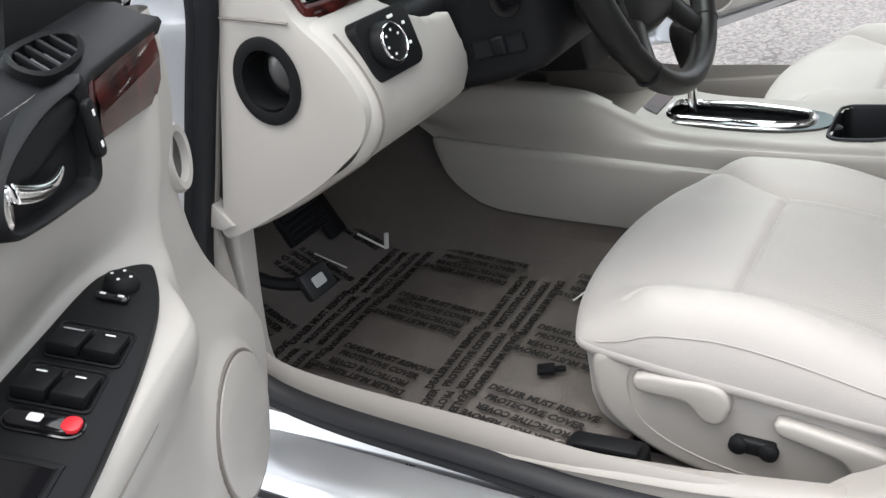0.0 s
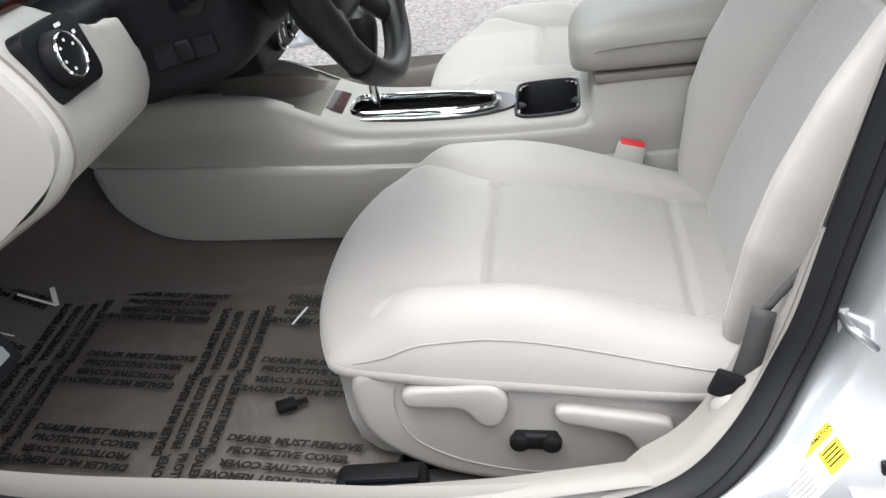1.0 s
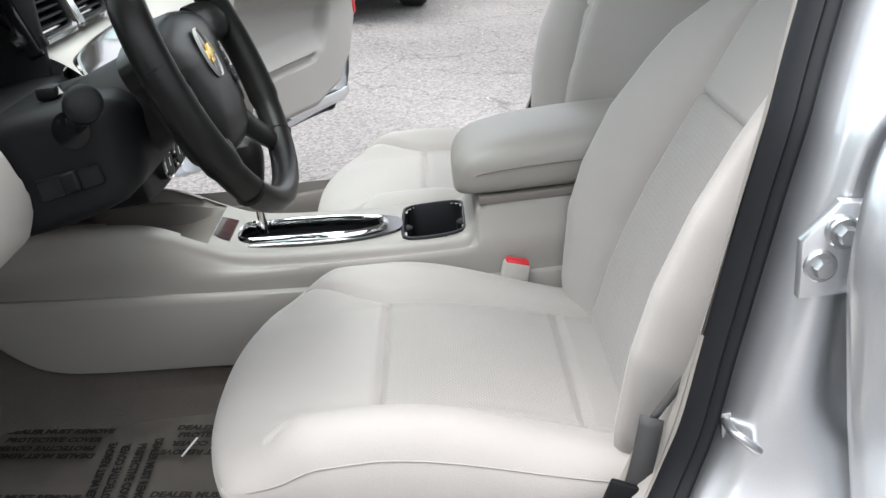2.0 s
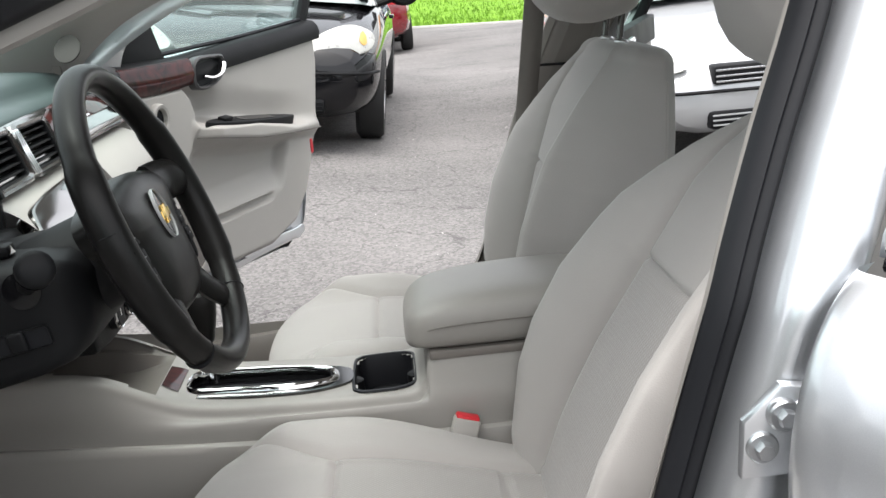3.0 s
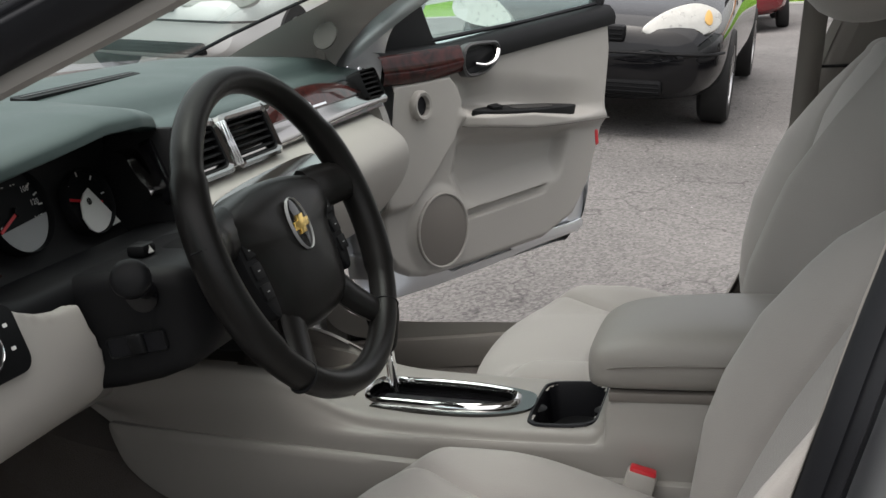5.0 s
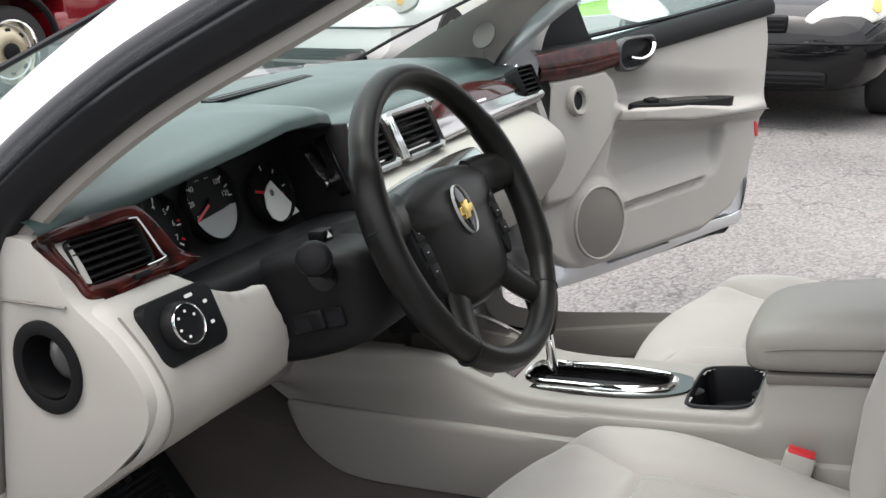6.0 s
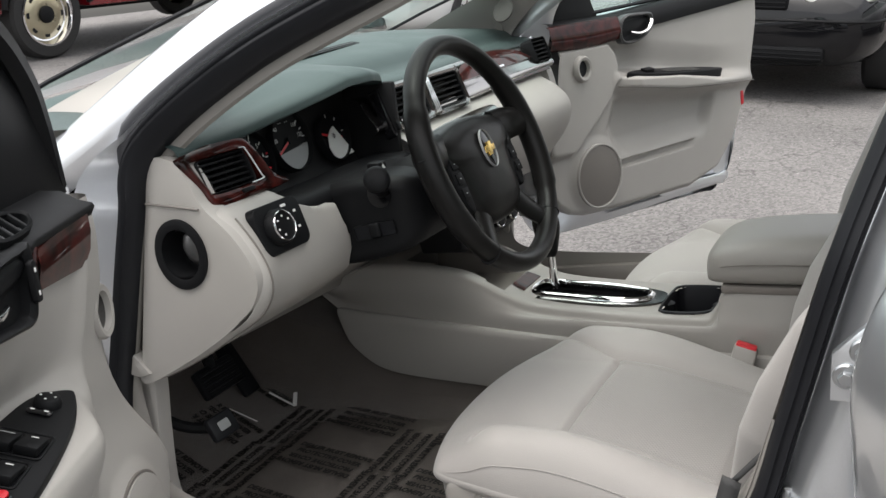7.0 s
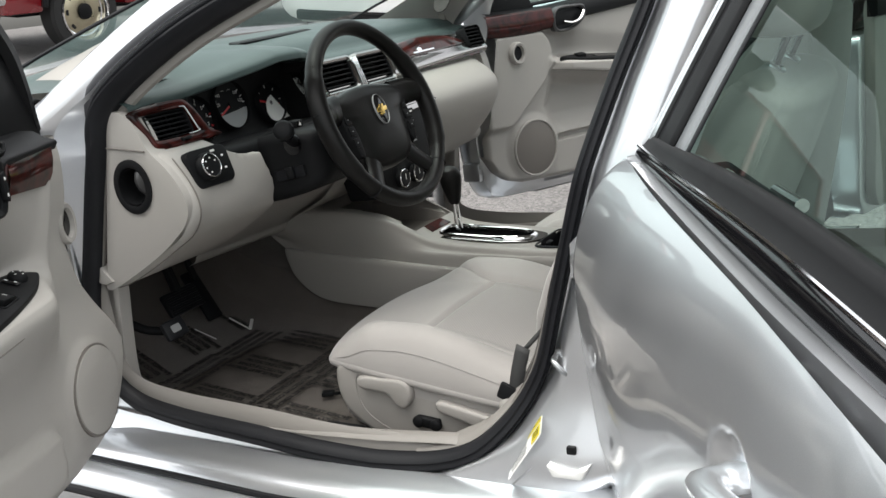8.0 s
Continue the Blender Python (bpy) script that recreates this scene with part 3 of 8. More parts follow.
    part("bumper_crease", tube(spline([(0.30, -hw * 0.965, strip), (0.06, -hw * 0.84, strip), (-0.012, -hw * 0.45, strip), (-0.02, 0, strip), (-0.012, hw * 0.45, strip), (0.06, hw * 0.84, strip), (0.30, hw * 0.965, strip)], 30), 0.010, 6), BLACK, c, "dark bumper strip")
    part("lower_grille", box(-0.01, 0.1, -0.55, 0.55, 0.27, 0.37, 0.03), BLACK, c)
    for z in (0.295, 0.32, 0.345):
        part("grille_bar", box(-0.016, 0.02, -0.53, 0.53, z - 0.004, z + 0.004, 0.002), GREY_MARK if paint is SILVER_FAR else BLACK, c)
    part("number_plate", box(length - 0.03, length + 0.004, -0.15, 0.15, 0.62, 0.76, 0.004), PAPER, c, "blank pale plate")
    part("wiper", tube([(1.26, -0.5, hood + 0.03), (1.34, 0.1, hood + 0.06)], 0.008, 6), BLACK, c)
    part("wiper", tube([(1.26, 0.1, hood + 0.03), (1.34, 0.62, hood + 0.055)], 0.008, 6), BLACK, c)
    return c


GLASS_DARK = surface("car_window_tint", (0.20, 0.235, 0.23), rough=0.04, vary=0.1, bump=0, rvary=0.02, coat=0.3)
HEADLAMP = surface("headlamp_reflector", (0.45, 0.45, 0.42), rough=0.3, metal=0.3, vary=0.22, scale=22, bump=0.3, fine=45, depth=0.006, coat=1.0)
SILVER_FAR = car_paint("pale_silver_paint", (0.46, 0.47, 0.48), metal=0.5, rough=0.35)


def rally_wheel(parent, x, y, r, side):
    """A deep steel wheel: bright lip, dished slotted centre and dark hub."""
    m = axes((x, y, r), (1, 0, 0), (0, 0, 1)) if side < 0 else axes((x, y, r), (-1, 0, 0), (0, 0, 1))
    ty = part("wheel", lathe([(r * 0.66, -0.20), (r * 0.92, -0.20), (r, -0.17), (r, -0.03), (r * 0.94, -0.004), (r * 0.74, 0.0), (r * 0.70, -0.02)], 40, m, False), TYRE, parent, "black tyre")
    part("rim", lathe([(r * 0.715, -0.03), (r * 0.71, 0.0), (r * 0.67, 0.002), (r * 0.64, -0.02), (r * 0.60, -0.055), (r * 0.57, -0.06)], 40, m, False), CHROME, ty, "bright rim lip")
    part("dish", lathe([(r * 0.575, -0.062), (r * 0.48, -0.045), (r * 0.36, -0.030), (r * 0.24, -0.034), (0.001, -0.034)], 40, m), GILT, ty, "dull gilt steel dish")
    part("hub", lathe([(r * 0.20, -0.034), (r * 0.19, -0.012), (r * 0.12, -0.004), (0.001, -0.003)], 24, m), BLACK, ty, "dark hub cap")
    for i in range(8):
        part("slot", moved(plate(rounded(0.035, 0.05, 0.012), 0.004), m @ pose(0, 0, 0, 0, 0, 45 * i) @ Matrix.Translation((r * 0.47, 0, -0.041))), RUBBER, ty)


def pickup(name, paint, label, at, group="parked cars"):
    """A parked pick-up truck: local x from the nose back."""
    c = thing(name, label, "truck", group, at=at)
    hw = 0.96
    part("bonnet", box(0.02, 1.5, -hw, hw, 0.80, 1.12, 0.06), paint, c)
    part("front_fender", box(0.02, 0.40, -hw, hw, 0.55, 0.90, 0.04), paint, c)
    part("cab", box(1.4, 3.1, -hw, hw, 0.55, 1.16, 0.05), paint, c)
    rows = [[(x, y * hw, z) for y, z in ((-0.95, 1.14), (-0.78, zt), (0.78, zt), (0.95, 1.14))] for x, zt in ((1.45, 1.16), (1.95, 1.76), (2.9, 1.78), (3.1, 1.2))]
    part("cab_glass", skin(rows), WINDOW_DARK, c, "dark cab windows")
    part("roof", box(1.93, 2.95, -0.76, 0.76, 1.76, 1.82, 0.025), paint, c)
    for x0, x1 in ((0.0, 0.40), (1.30, 3.75), (4.65, 5.3)):
        part("lower_panel", box(x0, x1, -hw + 0.005, hw - 0.005, 0.40, 0.66, 0.03), paint, c)
    for s in (-1, 1):
        part("pillar", tube([(1.45, s * 0.91, 1.15), (1.97, s * 0.76, 1.77)], 0.04, 8), paint, c)
        part("pillar", tube([(3.08, s * 0.91, 1.18), (2.93, s * 0.76, 1.77)], 0.05, 8), paint, c)
        part("bed_side", box(3.12, 5.3, s * hw - 0.06, s * hw + 0.06, 0.55, 1.15, 0.04), paint, c)
        part("headlight", box(-0.02, 0.05, s * 0.68 - 0.17, s * 0.68 + 0.17, 0.86, 1.0, 0.02), HEADLAMP, c)
        part("mirror", box(1.55, 1.67, s * (hw + 0.12) - 0.09, s * (hw + 0.12) + 0.09, 1.18, 1.36, 0.03), BLACK, c)
        for x in (0.85, 4.2):
            rally_wheel(c, x, s * (hw - 0.01), 0.37, s)
        part("arch_trim", tube([(0.85 + 0.45 * math.cos(a), s * (hw + 0.005), 0.40 + 0.45 * math.sin(a)) for a in np.linspace(0.1, math.pi - 0.1, 16)], 0.03, 8), BLACK, c)
    part("grille", box(-0.025, 0.05, -0.48, 0.48, 0.82, 1.02, 0.02), BLACK, c)
    part("bumper", box(-0.12, 0.06, -hw, hw, 0.48, 0.66, 0.04), CHROME, c, "chrome bumper")
    part("badge", box(-0.03, -0.02, -0.12, 0.12, 0.90, 0.95, 0.004), RED, c, "plain red badge bar")
    part("underbody", box(0.3, 5.2, -0.7, 0.7, 0.35, 0.6, 0.03), BLACK, c)
    return c


build_ground()
build_grit()
build_grass()
build_building()


def facing(x, y, heading, roll=0.0):
    """A car's pose: nose at x, y, pointing along the heading (degrees from +x), rolled with the ground."""
    return pose(x, y, ground_height(x, y), roll, 0, heading + 180)


sedan("black_sedan", BLACK_PAINT, "glossy black sedan parked facing the open doors", facing(-0.74, 5.15, -92, 7), hood=0.94, nose=0.72)
sedan("silver_sedan", SILVER_FAR, "pale silver sedan parked facing the open doors", facing(2.43, 3.7, -90), hood=0.90, nose=0.63, lamp_size=0.66, lamp_y=0.585, mouth=0.52, strip=0.468)
sedan("red_sedan", RED_PAINT, "dark red sedan seen from behind on the lot", facing(-0.30, 20.6, 92), hood=1.06, height=1.50)
sedan("maroon_sedan", RED_PAINT, "dark red sedan parked beside the lane", facing(4.35, 13.2, 92), hood=1.0)
sedan("white_sedan", WHITE_PAINT, "white sedan with wide headlamps parked ahead of the car", facing(-4.22, 5.8, -90, 7), hood=0.96, lamp_size=1.25)
sedan("cream_sedan", WHITE_PAINT, "white sedan by the workshop", facing(-0.6, 47.0, -75), hood=0.95)
pickup("blue_pickup", BLUE_PAINT, "blue-grey pick-up truck parked before the workshop", pose(4.2, 46.0, 0.12, 0, 4.5, 105))
pickup("red_pickup", RED_PAINT, "dark red pick-up truck with chrome steel wheels", pose(-7.36, 4.06, ground_height(-7.36, 4.9), 7, 0, 86))


# ---- the silver car: body ----
SEAL = [(0.15, 0.376), (-0.1, 0.385), (-0.33, 0.392), (-0.455, 0.415), (-0.505, 0.48), (-0.50, 0.60), (-0.458, 0.74), (-0.405, 0.90), (-0.36, 1.005), (-0.20, 1.11), (0.0, 1.19), (0.25, 1.285), (0.45, 1.33), (0.62, 1.335), (0.696, 1.26), (0.653, 1.12), (0.596, 0.985), (0.545, 0.85), (0.487, 0.66), (0.449, 0.54), (0.388, 0.448), (0.302, 0.394)]


def side_y(x, z):
    """How far the body side stands from the centre line, by height; it narrows forward at the sill and inward above the waist."""
    low = float(np.interp(x, [-0.5, -0.2, 0.0, 0.15, 0.3, 0.5], [0.730, 0.757, 0.777, 0.779, 0.768, 0.752]))
    high = np.interp(x, [-0.4, 0.5], [0.757, 0.714])
    k = smooth_step(0.40, 0.54, z)
    return low * (1 - k) + high * k - max(0.0, z - np.interp(x, [-0.4, 0.5], [0.96, 0.86])) * np.interp(x, [-0.4, 0.5], [0.25, 0.25])


body = thing("silver_car_body", "silver four-door sedan body with its doors open", "car")


def offset_path(pts, d):
    """Points moved outward from a closed path by d."""
    p = np.array(pts)
    t = np.roll(p, -1, 0) - np.roll(p, 1, 0)
    n = np.stack([t[:, 1], -t[:, 0]], 1)
    n /= np.linalg.norm(n, axis=1)[:, None] + 1e-9
    c = p.mean(0)
    if ((p - c) * n).sum() < 0:
        n = -n
    return p + n * d


def build_body():
    drawn = spline(SEAL, 150, True)
    for s in (-1, 1):
        base = np.array(drawn)
        if s > 0:
            g = np.array([smooth_step(0.92, 1.02, z) * (1 - smooth_step(0.0, 0.35, x)) for x, z in base])[:, None]
            base = base * (1 - g) + offset_path(base, 0.11) * g
            edge = spline([(-0.41, 0.80, 0.97), (-0.405, 0.80, 1.045), (-0.340, 0.80, 1.108), (-0.28, 0.79, 1.150), (-0.20, 0.77, 1.20)], 24)
            rear = spline([(-0.350, 0.82, 0.955), (-0.335, 0.82, 1.01), (-0.312, 0.82, 1.073), (-0.265, 0.81, 1.125), (-0.18, 0.78, 1.19)], 24)
            rows = [[a, tuple(p * 0.75 + q * 0.25 + n for p, q, n in zip(a, b, (0.006, 0, 0))), tuple(p * 0.4 + q * 0.6 + n for p, q, n in zip(a, b, (0.010, 0, 0))), b, (b[0] - 0.03, b[1] + 0.03, b[2])] for a, b in zip(edge, rear)]
            part("pillar_return", skin(rows), SILVER, body, "painted return of the wing behind the pillar")
        rows = []
        for d, out in ((-0.015, -0.014), (-0.0138, -0.004), (-0.008, 0.007), (-0.002, 0.0115), (0.0005, 0.0085), (0.002, 0.0085), (0.005, 0.0125), (0.0095, 0.013), (0.0108, 0.0085), (0.0118, 0.0085), (0.0135, 0.010), (0.0148, 0.004), (0.013, -0.004), (0.0, -0.018), (-0.015, -0.014)):
            q = offset_path(base, d)
            lift = np.zeros(len(base))
            if d > 0:
                wide = offset_path(base, d + (0.006 if s < 0 else 0.0))
                g = np.array([smooth_step(0.94, 1.02, z) * (1 - smooth_step(0.45, 0.6, x)) for x, z in base])[:, None]
                q = q * (1 - g) + wide * g
                lift = 0.016 * g[:, 0]
            rows.append([(x, s * (side_y(x, z) + out + l), z) for (x, z), l in zip(q, lift)])
        part("door_seal", skin(rows, ring=True), RUBBER, body, "black rubber door seal", angle=70)
        climb = np.array([smooth_step(0.94, 1.02, z) * (1 - smooth_step(0.45, 0.6, x)) for x, z in base])
        if s < 0:
            rows = []
            for d, out in ((0.012, 0.004), (0.022, 0.024), (0.026, 0.0255), (0.030, 0.024), (0.036, 0.026), (0.043, 0.027), (0.049, 0.022), (0.050, 0.010)):
                q = np.array(base) * 0
                for k, (a, b) in enumerate(zip(offset_path(base, 0.004), offset_path(base, d))):
                    q[k] = a * (1 - climb[k]) + b * climb[k]
                rows.append([(x, s * (side_y(x, z) - 0.004 + (out + 0.004) * c), z) for (x, z), c in zip(q, climb)])
            part("pillar_strip", skin(rows, ring=True), CHANNEL, body, "dark grey rubber strip along the windscreen pillar", angle=70)
        # painted jamb around the opening, stepping outward
        rows = []
        for d, out in ((0.008, -0.006), (0.026, 0.002), (0.05, 0.012), (0.075, 0.03)):
            q = offset_path(base, d) * (1 - climb[:, None]) + offset_path(base, d * 0.4) * climb[:, None]
            rows.append([(x, s * (side_y(x, z) + out - 0.03 * smooth_step(0.30, 0.40, x) * smooth_step(0.40, 0.46, z) * smooth_step(0.006, 0.03, d)), z) for x, z in q])
        bm = skin(rows, ring=True)
        part("door_jamb", bm, SILVER, body, "painted silver door frame")
        # inner trim lip
        rows = []
        for d, out, more in ((-0.012, -0.014, 0.0), (-0.0145, -0.015, 0.007), (-0.0155, -0.018, 0.022), (-0.0150, -0.024, 0.030), (0.0, -0.034, 0.0)):
            g = np.array([(1 - smooth_step(0.15, 0.32, x)) * (1 - smooth_step(0.55, 0.70, z)) for x, z in base])[:, None]
            up = np.array([smooth_step(0.94, 1.02, z) * (1 - smooth_step(0.40, 0.55, x)) for x, z in base])[:, None]
            up = up * (1.0 if s < 0 else 0.0)
            q = offset_path(base, d) * (1 - g - up) + offset_path(base, d - more) * g + offset_path(base, d - more * 0.55) * up
            rows.append([(x, s * (side_y(x, z) + out), z) for x, z in q])
        part("opening_trim", skin(rows, ring=True), TRIM, body, "beige plastic trim inside the door opening")
        # broad moulded corner of the trim where sill meets pillar
        near, far = [], []
        q0 = offset_path(base, -0.0145)
        for (x, z), (bx, bz) in zip(q0, base):
            if bx > 0.22 and bz < 0.66 and (bz < 0.6 or bx > 0.3):
                far.append((x, z))
        far.sort(key=lambda p: (p[1] - 0.36) * 0.7 + p[0] * 0.7)
        rows = []
        for n, (x, z) in enumerate(far):
            g = smooth_step(0.22, 0.31, x) * (1 - smooth_step(0.50, 0.655, z))
            w = 0.004 + 0.009 * g
            a = far[max(0, n - 1)]
            b = far[min(len(far) - 1, n + 1)]
            l = math.hypot(b[0] - a[0], b[1] - a[1]) + 1e-9
            nx, nz = -(b[1] - a[1]) / l, (b[0] - a[0]) / l
            y = side_y(x, z) - 0.011
            rows.append([(x + nx * w * t, s * (y - dy), z + nz * w * t) for t, dy in ((-0.2, 0.004), (0.1, 0.0), (0.5, 0.004 * g), (0.85, 0.002 + 0.008 * g), (1.0, 0.003 + 0.015 * g), (1.0, 0.004 + 0.05 * g))])
        part("corner_trim", skin(rows), TRIM, body, "broad beige trim corner", angle=70)
        # rocker
        prof = [(0.0, 0.366), (0.025, 0.364), (0.05, 0.362), (0.075, 0.357), (0.088, 0.345), (0.092, 0.335), (0.10, 0.333), (0.125, 0.327), (0.14, 0.315), (0.148, 0.28), (0.14, 0.24), (0.10, 0.21)]
        rows = []
        for x in np.linspace(-0.62, 0.72, 40):
            lift = 0.018 * (x - 0.0)
            edge = side_y(x, 0.38) + 0.012
            rows.append([(x, s * (edge + o), z + lift) for o, z in prof])
        part("rocker_panel", skin(rows), SILVER, body, "silver painted sill")
        for o, z, r in ((0.094, 0.338, 0.006), (0.146, 0.296, 0.009)):
            part("sill_strip", tube([(x, s * (side_y(x, 0.38) + 0.012 + o), z + 0.018 * x) for x in np.linspace(-0.60, 0.70, 30)], r, 8), RUBBER, body, "black rubber strip along the sill")
        rows = [[(x, s * (side_y(x, 0.38) + 0.10 + o), z + 0.018 * x) for o, z in ((0.0, 0.215), (0.05, 0.235), (0.06, 0.20), (0.02, 0.15), (-0.05, 0.14))] for x in np.linspace(-0.62, 0.72, 12)]
        part("lower_cladding", skin(rows), BLACK, body, "black lower sill strip")
        # sill plate
        rows = []
        for x in np.linspace(-0.47, 0.36, 40):
            e = side_y(x, 0.38)
            lift = 0.006 + 0.042 * x - 0.022 * smooth_step(0.29, 0.36, x)
            rows.append([(x, s * (e - o), z + lift) for o, z in ((0.012, 0.396), (0.018, 0.402), (0.032, 0.405), (0.045, 0.402), (0.056, 0.385), (0.062, 0.34))])
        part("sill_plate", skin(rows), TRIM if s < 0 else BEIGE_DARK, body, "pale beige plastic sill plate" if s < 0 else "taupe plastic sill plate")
        # pillar between the doors, outer face
        rows = []
        for z in np.linspace(0.34, 1.36, 50):
            k = np.interp(z, [0.34, 0.376, 0.388, 0.445, 0.54, 0.66, 0.85, 0.985, 1.11, 1.26, 1.36], [0.19, 0.25, 0.296, 0.387, 0.449, 0.487, 0.545, 0.596, 0.649, 0.696, 0.715])
            y = side_y(k, z)
            w = np.interp(z, [0.34, 0.6, 0.8, 1.0, 1.36], [0.34, 0.15, 0.118, 0.12, 0.135])
            g = np.interp(z, [0.38, 0.60], [0.35, 1.0])
            fall = 0.020 * (1 - smooth_step(0.83, 0.90, z)) * smooth_step(0.50, 0.62, z)
            rows.append([(k + a, s * (y + b), z) for a, b in ((0.010, -0.006), (0.016, -0.009), (0.021, -0.006), (0.028, 0.004 * g), (0.036, 0.020 * g), (0.045, 0.034 * g), (0.058, 0.041 * g), (w * 0.62, 0.045 * g - fall * 0.35), (w * 0.80, 0.044 * g - fall), (w * 0.92, 0.030 * g - fall), (w, -0.012), (w + 0.03, -0.05))])
        part("centre_pillar", skin(rows), SILVER, body, "silver painted pillar between the doors", subsurf=2)
        # windscreen pillar, outer face
        rows = []
        for x, z, w, h in ((-0.66, 0.93, 0.10, 0.02), (-0.52, 0.985, 0.09, 0.03), (-0.40, 1.04, 0.08, 0.045), (-0.22, 1.145, 0.06, 0.05), (0.0, 1.235, 0.055, 0.05), (0.25, 1.33, 0.05, 0.05), (0.45, 1.375, 0.05, 0.05), (0.70, 1.40, 0.05, 0.05)):
            y = side_y(x, z)
            g = smooth_step(-0.50, -0.30, x)
            rows.append([(x - 0.01 * g, s * (y + 0.012 + 0.008 * g), z - 0.045 + 0.024 * g), (x - 0.015, s * (y + 0.028), z - 0.02 + 0.016 * g), (x - 0.03, s * (y + 0.02), z + h * 0.4 + 0.008 * g), (x - 0.05, s * (y - 0.02), z + h), (x - 0.06, s * (y - 0.07), z + h + 0.01)])
        part("windscreen_pillar", skin(rows), SILVER, body, "silver windscreen pillar", subsurf=2)
        # fender and wing top
        rows = []
        for x in np.linspace(-1.9, -0.52, 18):
            t = (x + 1.9) / 1.38
            top = 0.82 + 0.15 * t
            y = 0.80 + 0.035 * math.sin(t * 2.2)
            rows.append([(x, s * (y - 0.16), top + 0.022), (x, s * (y - 0.06), top + 0.01), (x, s * (y - 0.015), top - 0.03), (x, s * (y + 0.03), top - 0.12), (x, s * (y + 0.05), top - 0.25), (x, s * (y + 0.045), top - 0.4), (x, s * (y + 0.03), 0.45 if x > -1.0 else 0.70)])
        part("front_wing", skin(rows), SILVER, body, "silver front wing")
        # front door hinge pillar face
        rows = [[(-0.49 + o, s * (side_y(-0.45, z) + q), z) for o, q in ((-0.01, 0.01), (-0.04, 0.02), (-0.07, 0.045), (-0.075, 0.07))] for z in np.linspace(0.36, 0.98, 12)]
        part("hinge_pillar", skin(rows), SILVER, body, "silver hinge pillar")
        # inner pillar covers
        rows = []
        for (x, y, z), (u, v, w) in zip(spline([(-0.42, 0.742, 0.99), (-0.36, 0.738, 1.045), (-0.20, 0.69, 1.128), (0.0, 0.655, 1.208), (0.25, 0.61, 1.30), (0.45, 0.59, 1.35)] if s < 0 else [(-0.43, 0.742, 1.0), (-0.388, 0.738, 1.052), (-0.262, 0.70, 1.140), (-0.05, 0.655, 1.218), (0.23, 0.61, 1.305), (0.45, 0.59, 1.35)], 24), spline([(-0.68, 0.665, 1.035), (-0.61, 0.65, 1.070), (-0.43, 0.605, 1.135), (-0.22, 0.568, 1.205), (0.05, 0.535, 1.295), (0.30, 0.53, 1.345)], 24)):
            rows.append([(x, s * y, z), (x * 0.93 + u * 0.07, s * (y - 0.018), z + 0.004), (x * 0.6 + u * 0.4, s * (y * 0.6 + v * 0.4 - 0.02), z * 0.6 + w * 0.4 - 0.004), (x * 0.25 + u * 0.75, s * (y * 0.25 + v * 0.75 - 0.014), z * 0.25 + w * 0.75 - 0.002), (u, s * v, w)])
        part("pillar_cover", skin(rows), BEIGE, body, "grey-beige windscreen pillar cover", subsurf=1, angle=80)
        rows = []
        for z in np.linspace(0.40, 1.34, 24):
            k = np.interp(z, [0.388, 0.445, 0.54, 0.66, 0.85, 0.985, 1.11, 1.26, 1.36], [0.295, 0.378, 0.437, 0.474, 0.534, 0.588, 0.644, 0.690, 0.71])
            y = side_y(k, z)
            rows.append([(k - 0.006, s * (y - 0.012), z), (k + 0.004, s * (y - 0.03), z), (k + 0.030, s * (y - 0.055), z), (k + 0.10, s * (y - 0.06), z), (k + 0.14, s * (y - 0.02), z)])
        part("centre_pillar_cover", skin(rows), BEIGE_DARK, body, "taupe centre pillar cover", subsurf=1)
        part("cover_seam", tube([(0.585, s * (side_y(0.6, 0.965) - 0.053), 0.965), (0.70, s * (side_y(0.6, 0.965) - 0.064), 0.962)], 0.003, 6), BLACK, body)
        # rear quarter, closing the cabin behind
        rows = []
        for x in np.linspace(1.55, 2.3, 8):
            rows.append([(x, s * (0.80 - 0.02 * (x - 1.55)), z) for z in (0.3, 0.6, 0.9)] + [(x, s * (0.70 - 0.05 * (x - 1.55)), 1.15 - 0.2 * (x - 1.55)), (x, s * 0.60, 1.38 - 0.45 * (x - 1.55))])
        part("rear_quarter", skin(rows), SILVER, body, "silver rear quarter", solid=0.03)
    # bonnet
    rows = []
    for x in np.linspace(-1.95, -0.80, 16):
        t = (x + 1.95) / 1.15
        rows.append([(x - 0.05 * (abs(v) ** 2), v * 0.66, 0.84 + 0.155 * t + 0.035 * (1 - v * v)) for v in np.linspace(-1, 1, 17)])
    part("bonnet", skin(rows), SILVER, body, "silver bonnet", solid=0.02)
    rows = [[(x, v * 0.67, 0.985 + 0.02 * (1 - v * v) - d) for v in np.linspace(-1, 1, 13)] for x, d in ((-0.82, 0.0), (-0.76, 0.015), (-0.70, 0.0))]
    part("cowl", skin(rows), BLACK, body, "black cowl panel")
    for y0, y1 in ((-0.55, 0.0), (0.0, 0.5)):
        part("wiper", tube([(-0.74, y0, 1.0), (-0.70, y1, 1.018)], 0.008, 6), BLACK, body, "black wiper arm")
    # roof and headlining
    rows = [[(x, v * (0.60 if x > 0.2 else 0.60), z + 0.05 * (1 - v * v)) for v in np.linspace(-1, 1, 13)] for x, z in ((0.20, 1.335), (0.40, 1.39), (0.8, 1.425), (1.3, 1.42), (1.75, 1.36))]
    part("roof_panel", skin(rows), SILVER, body, "silver roof", solid=0.012)
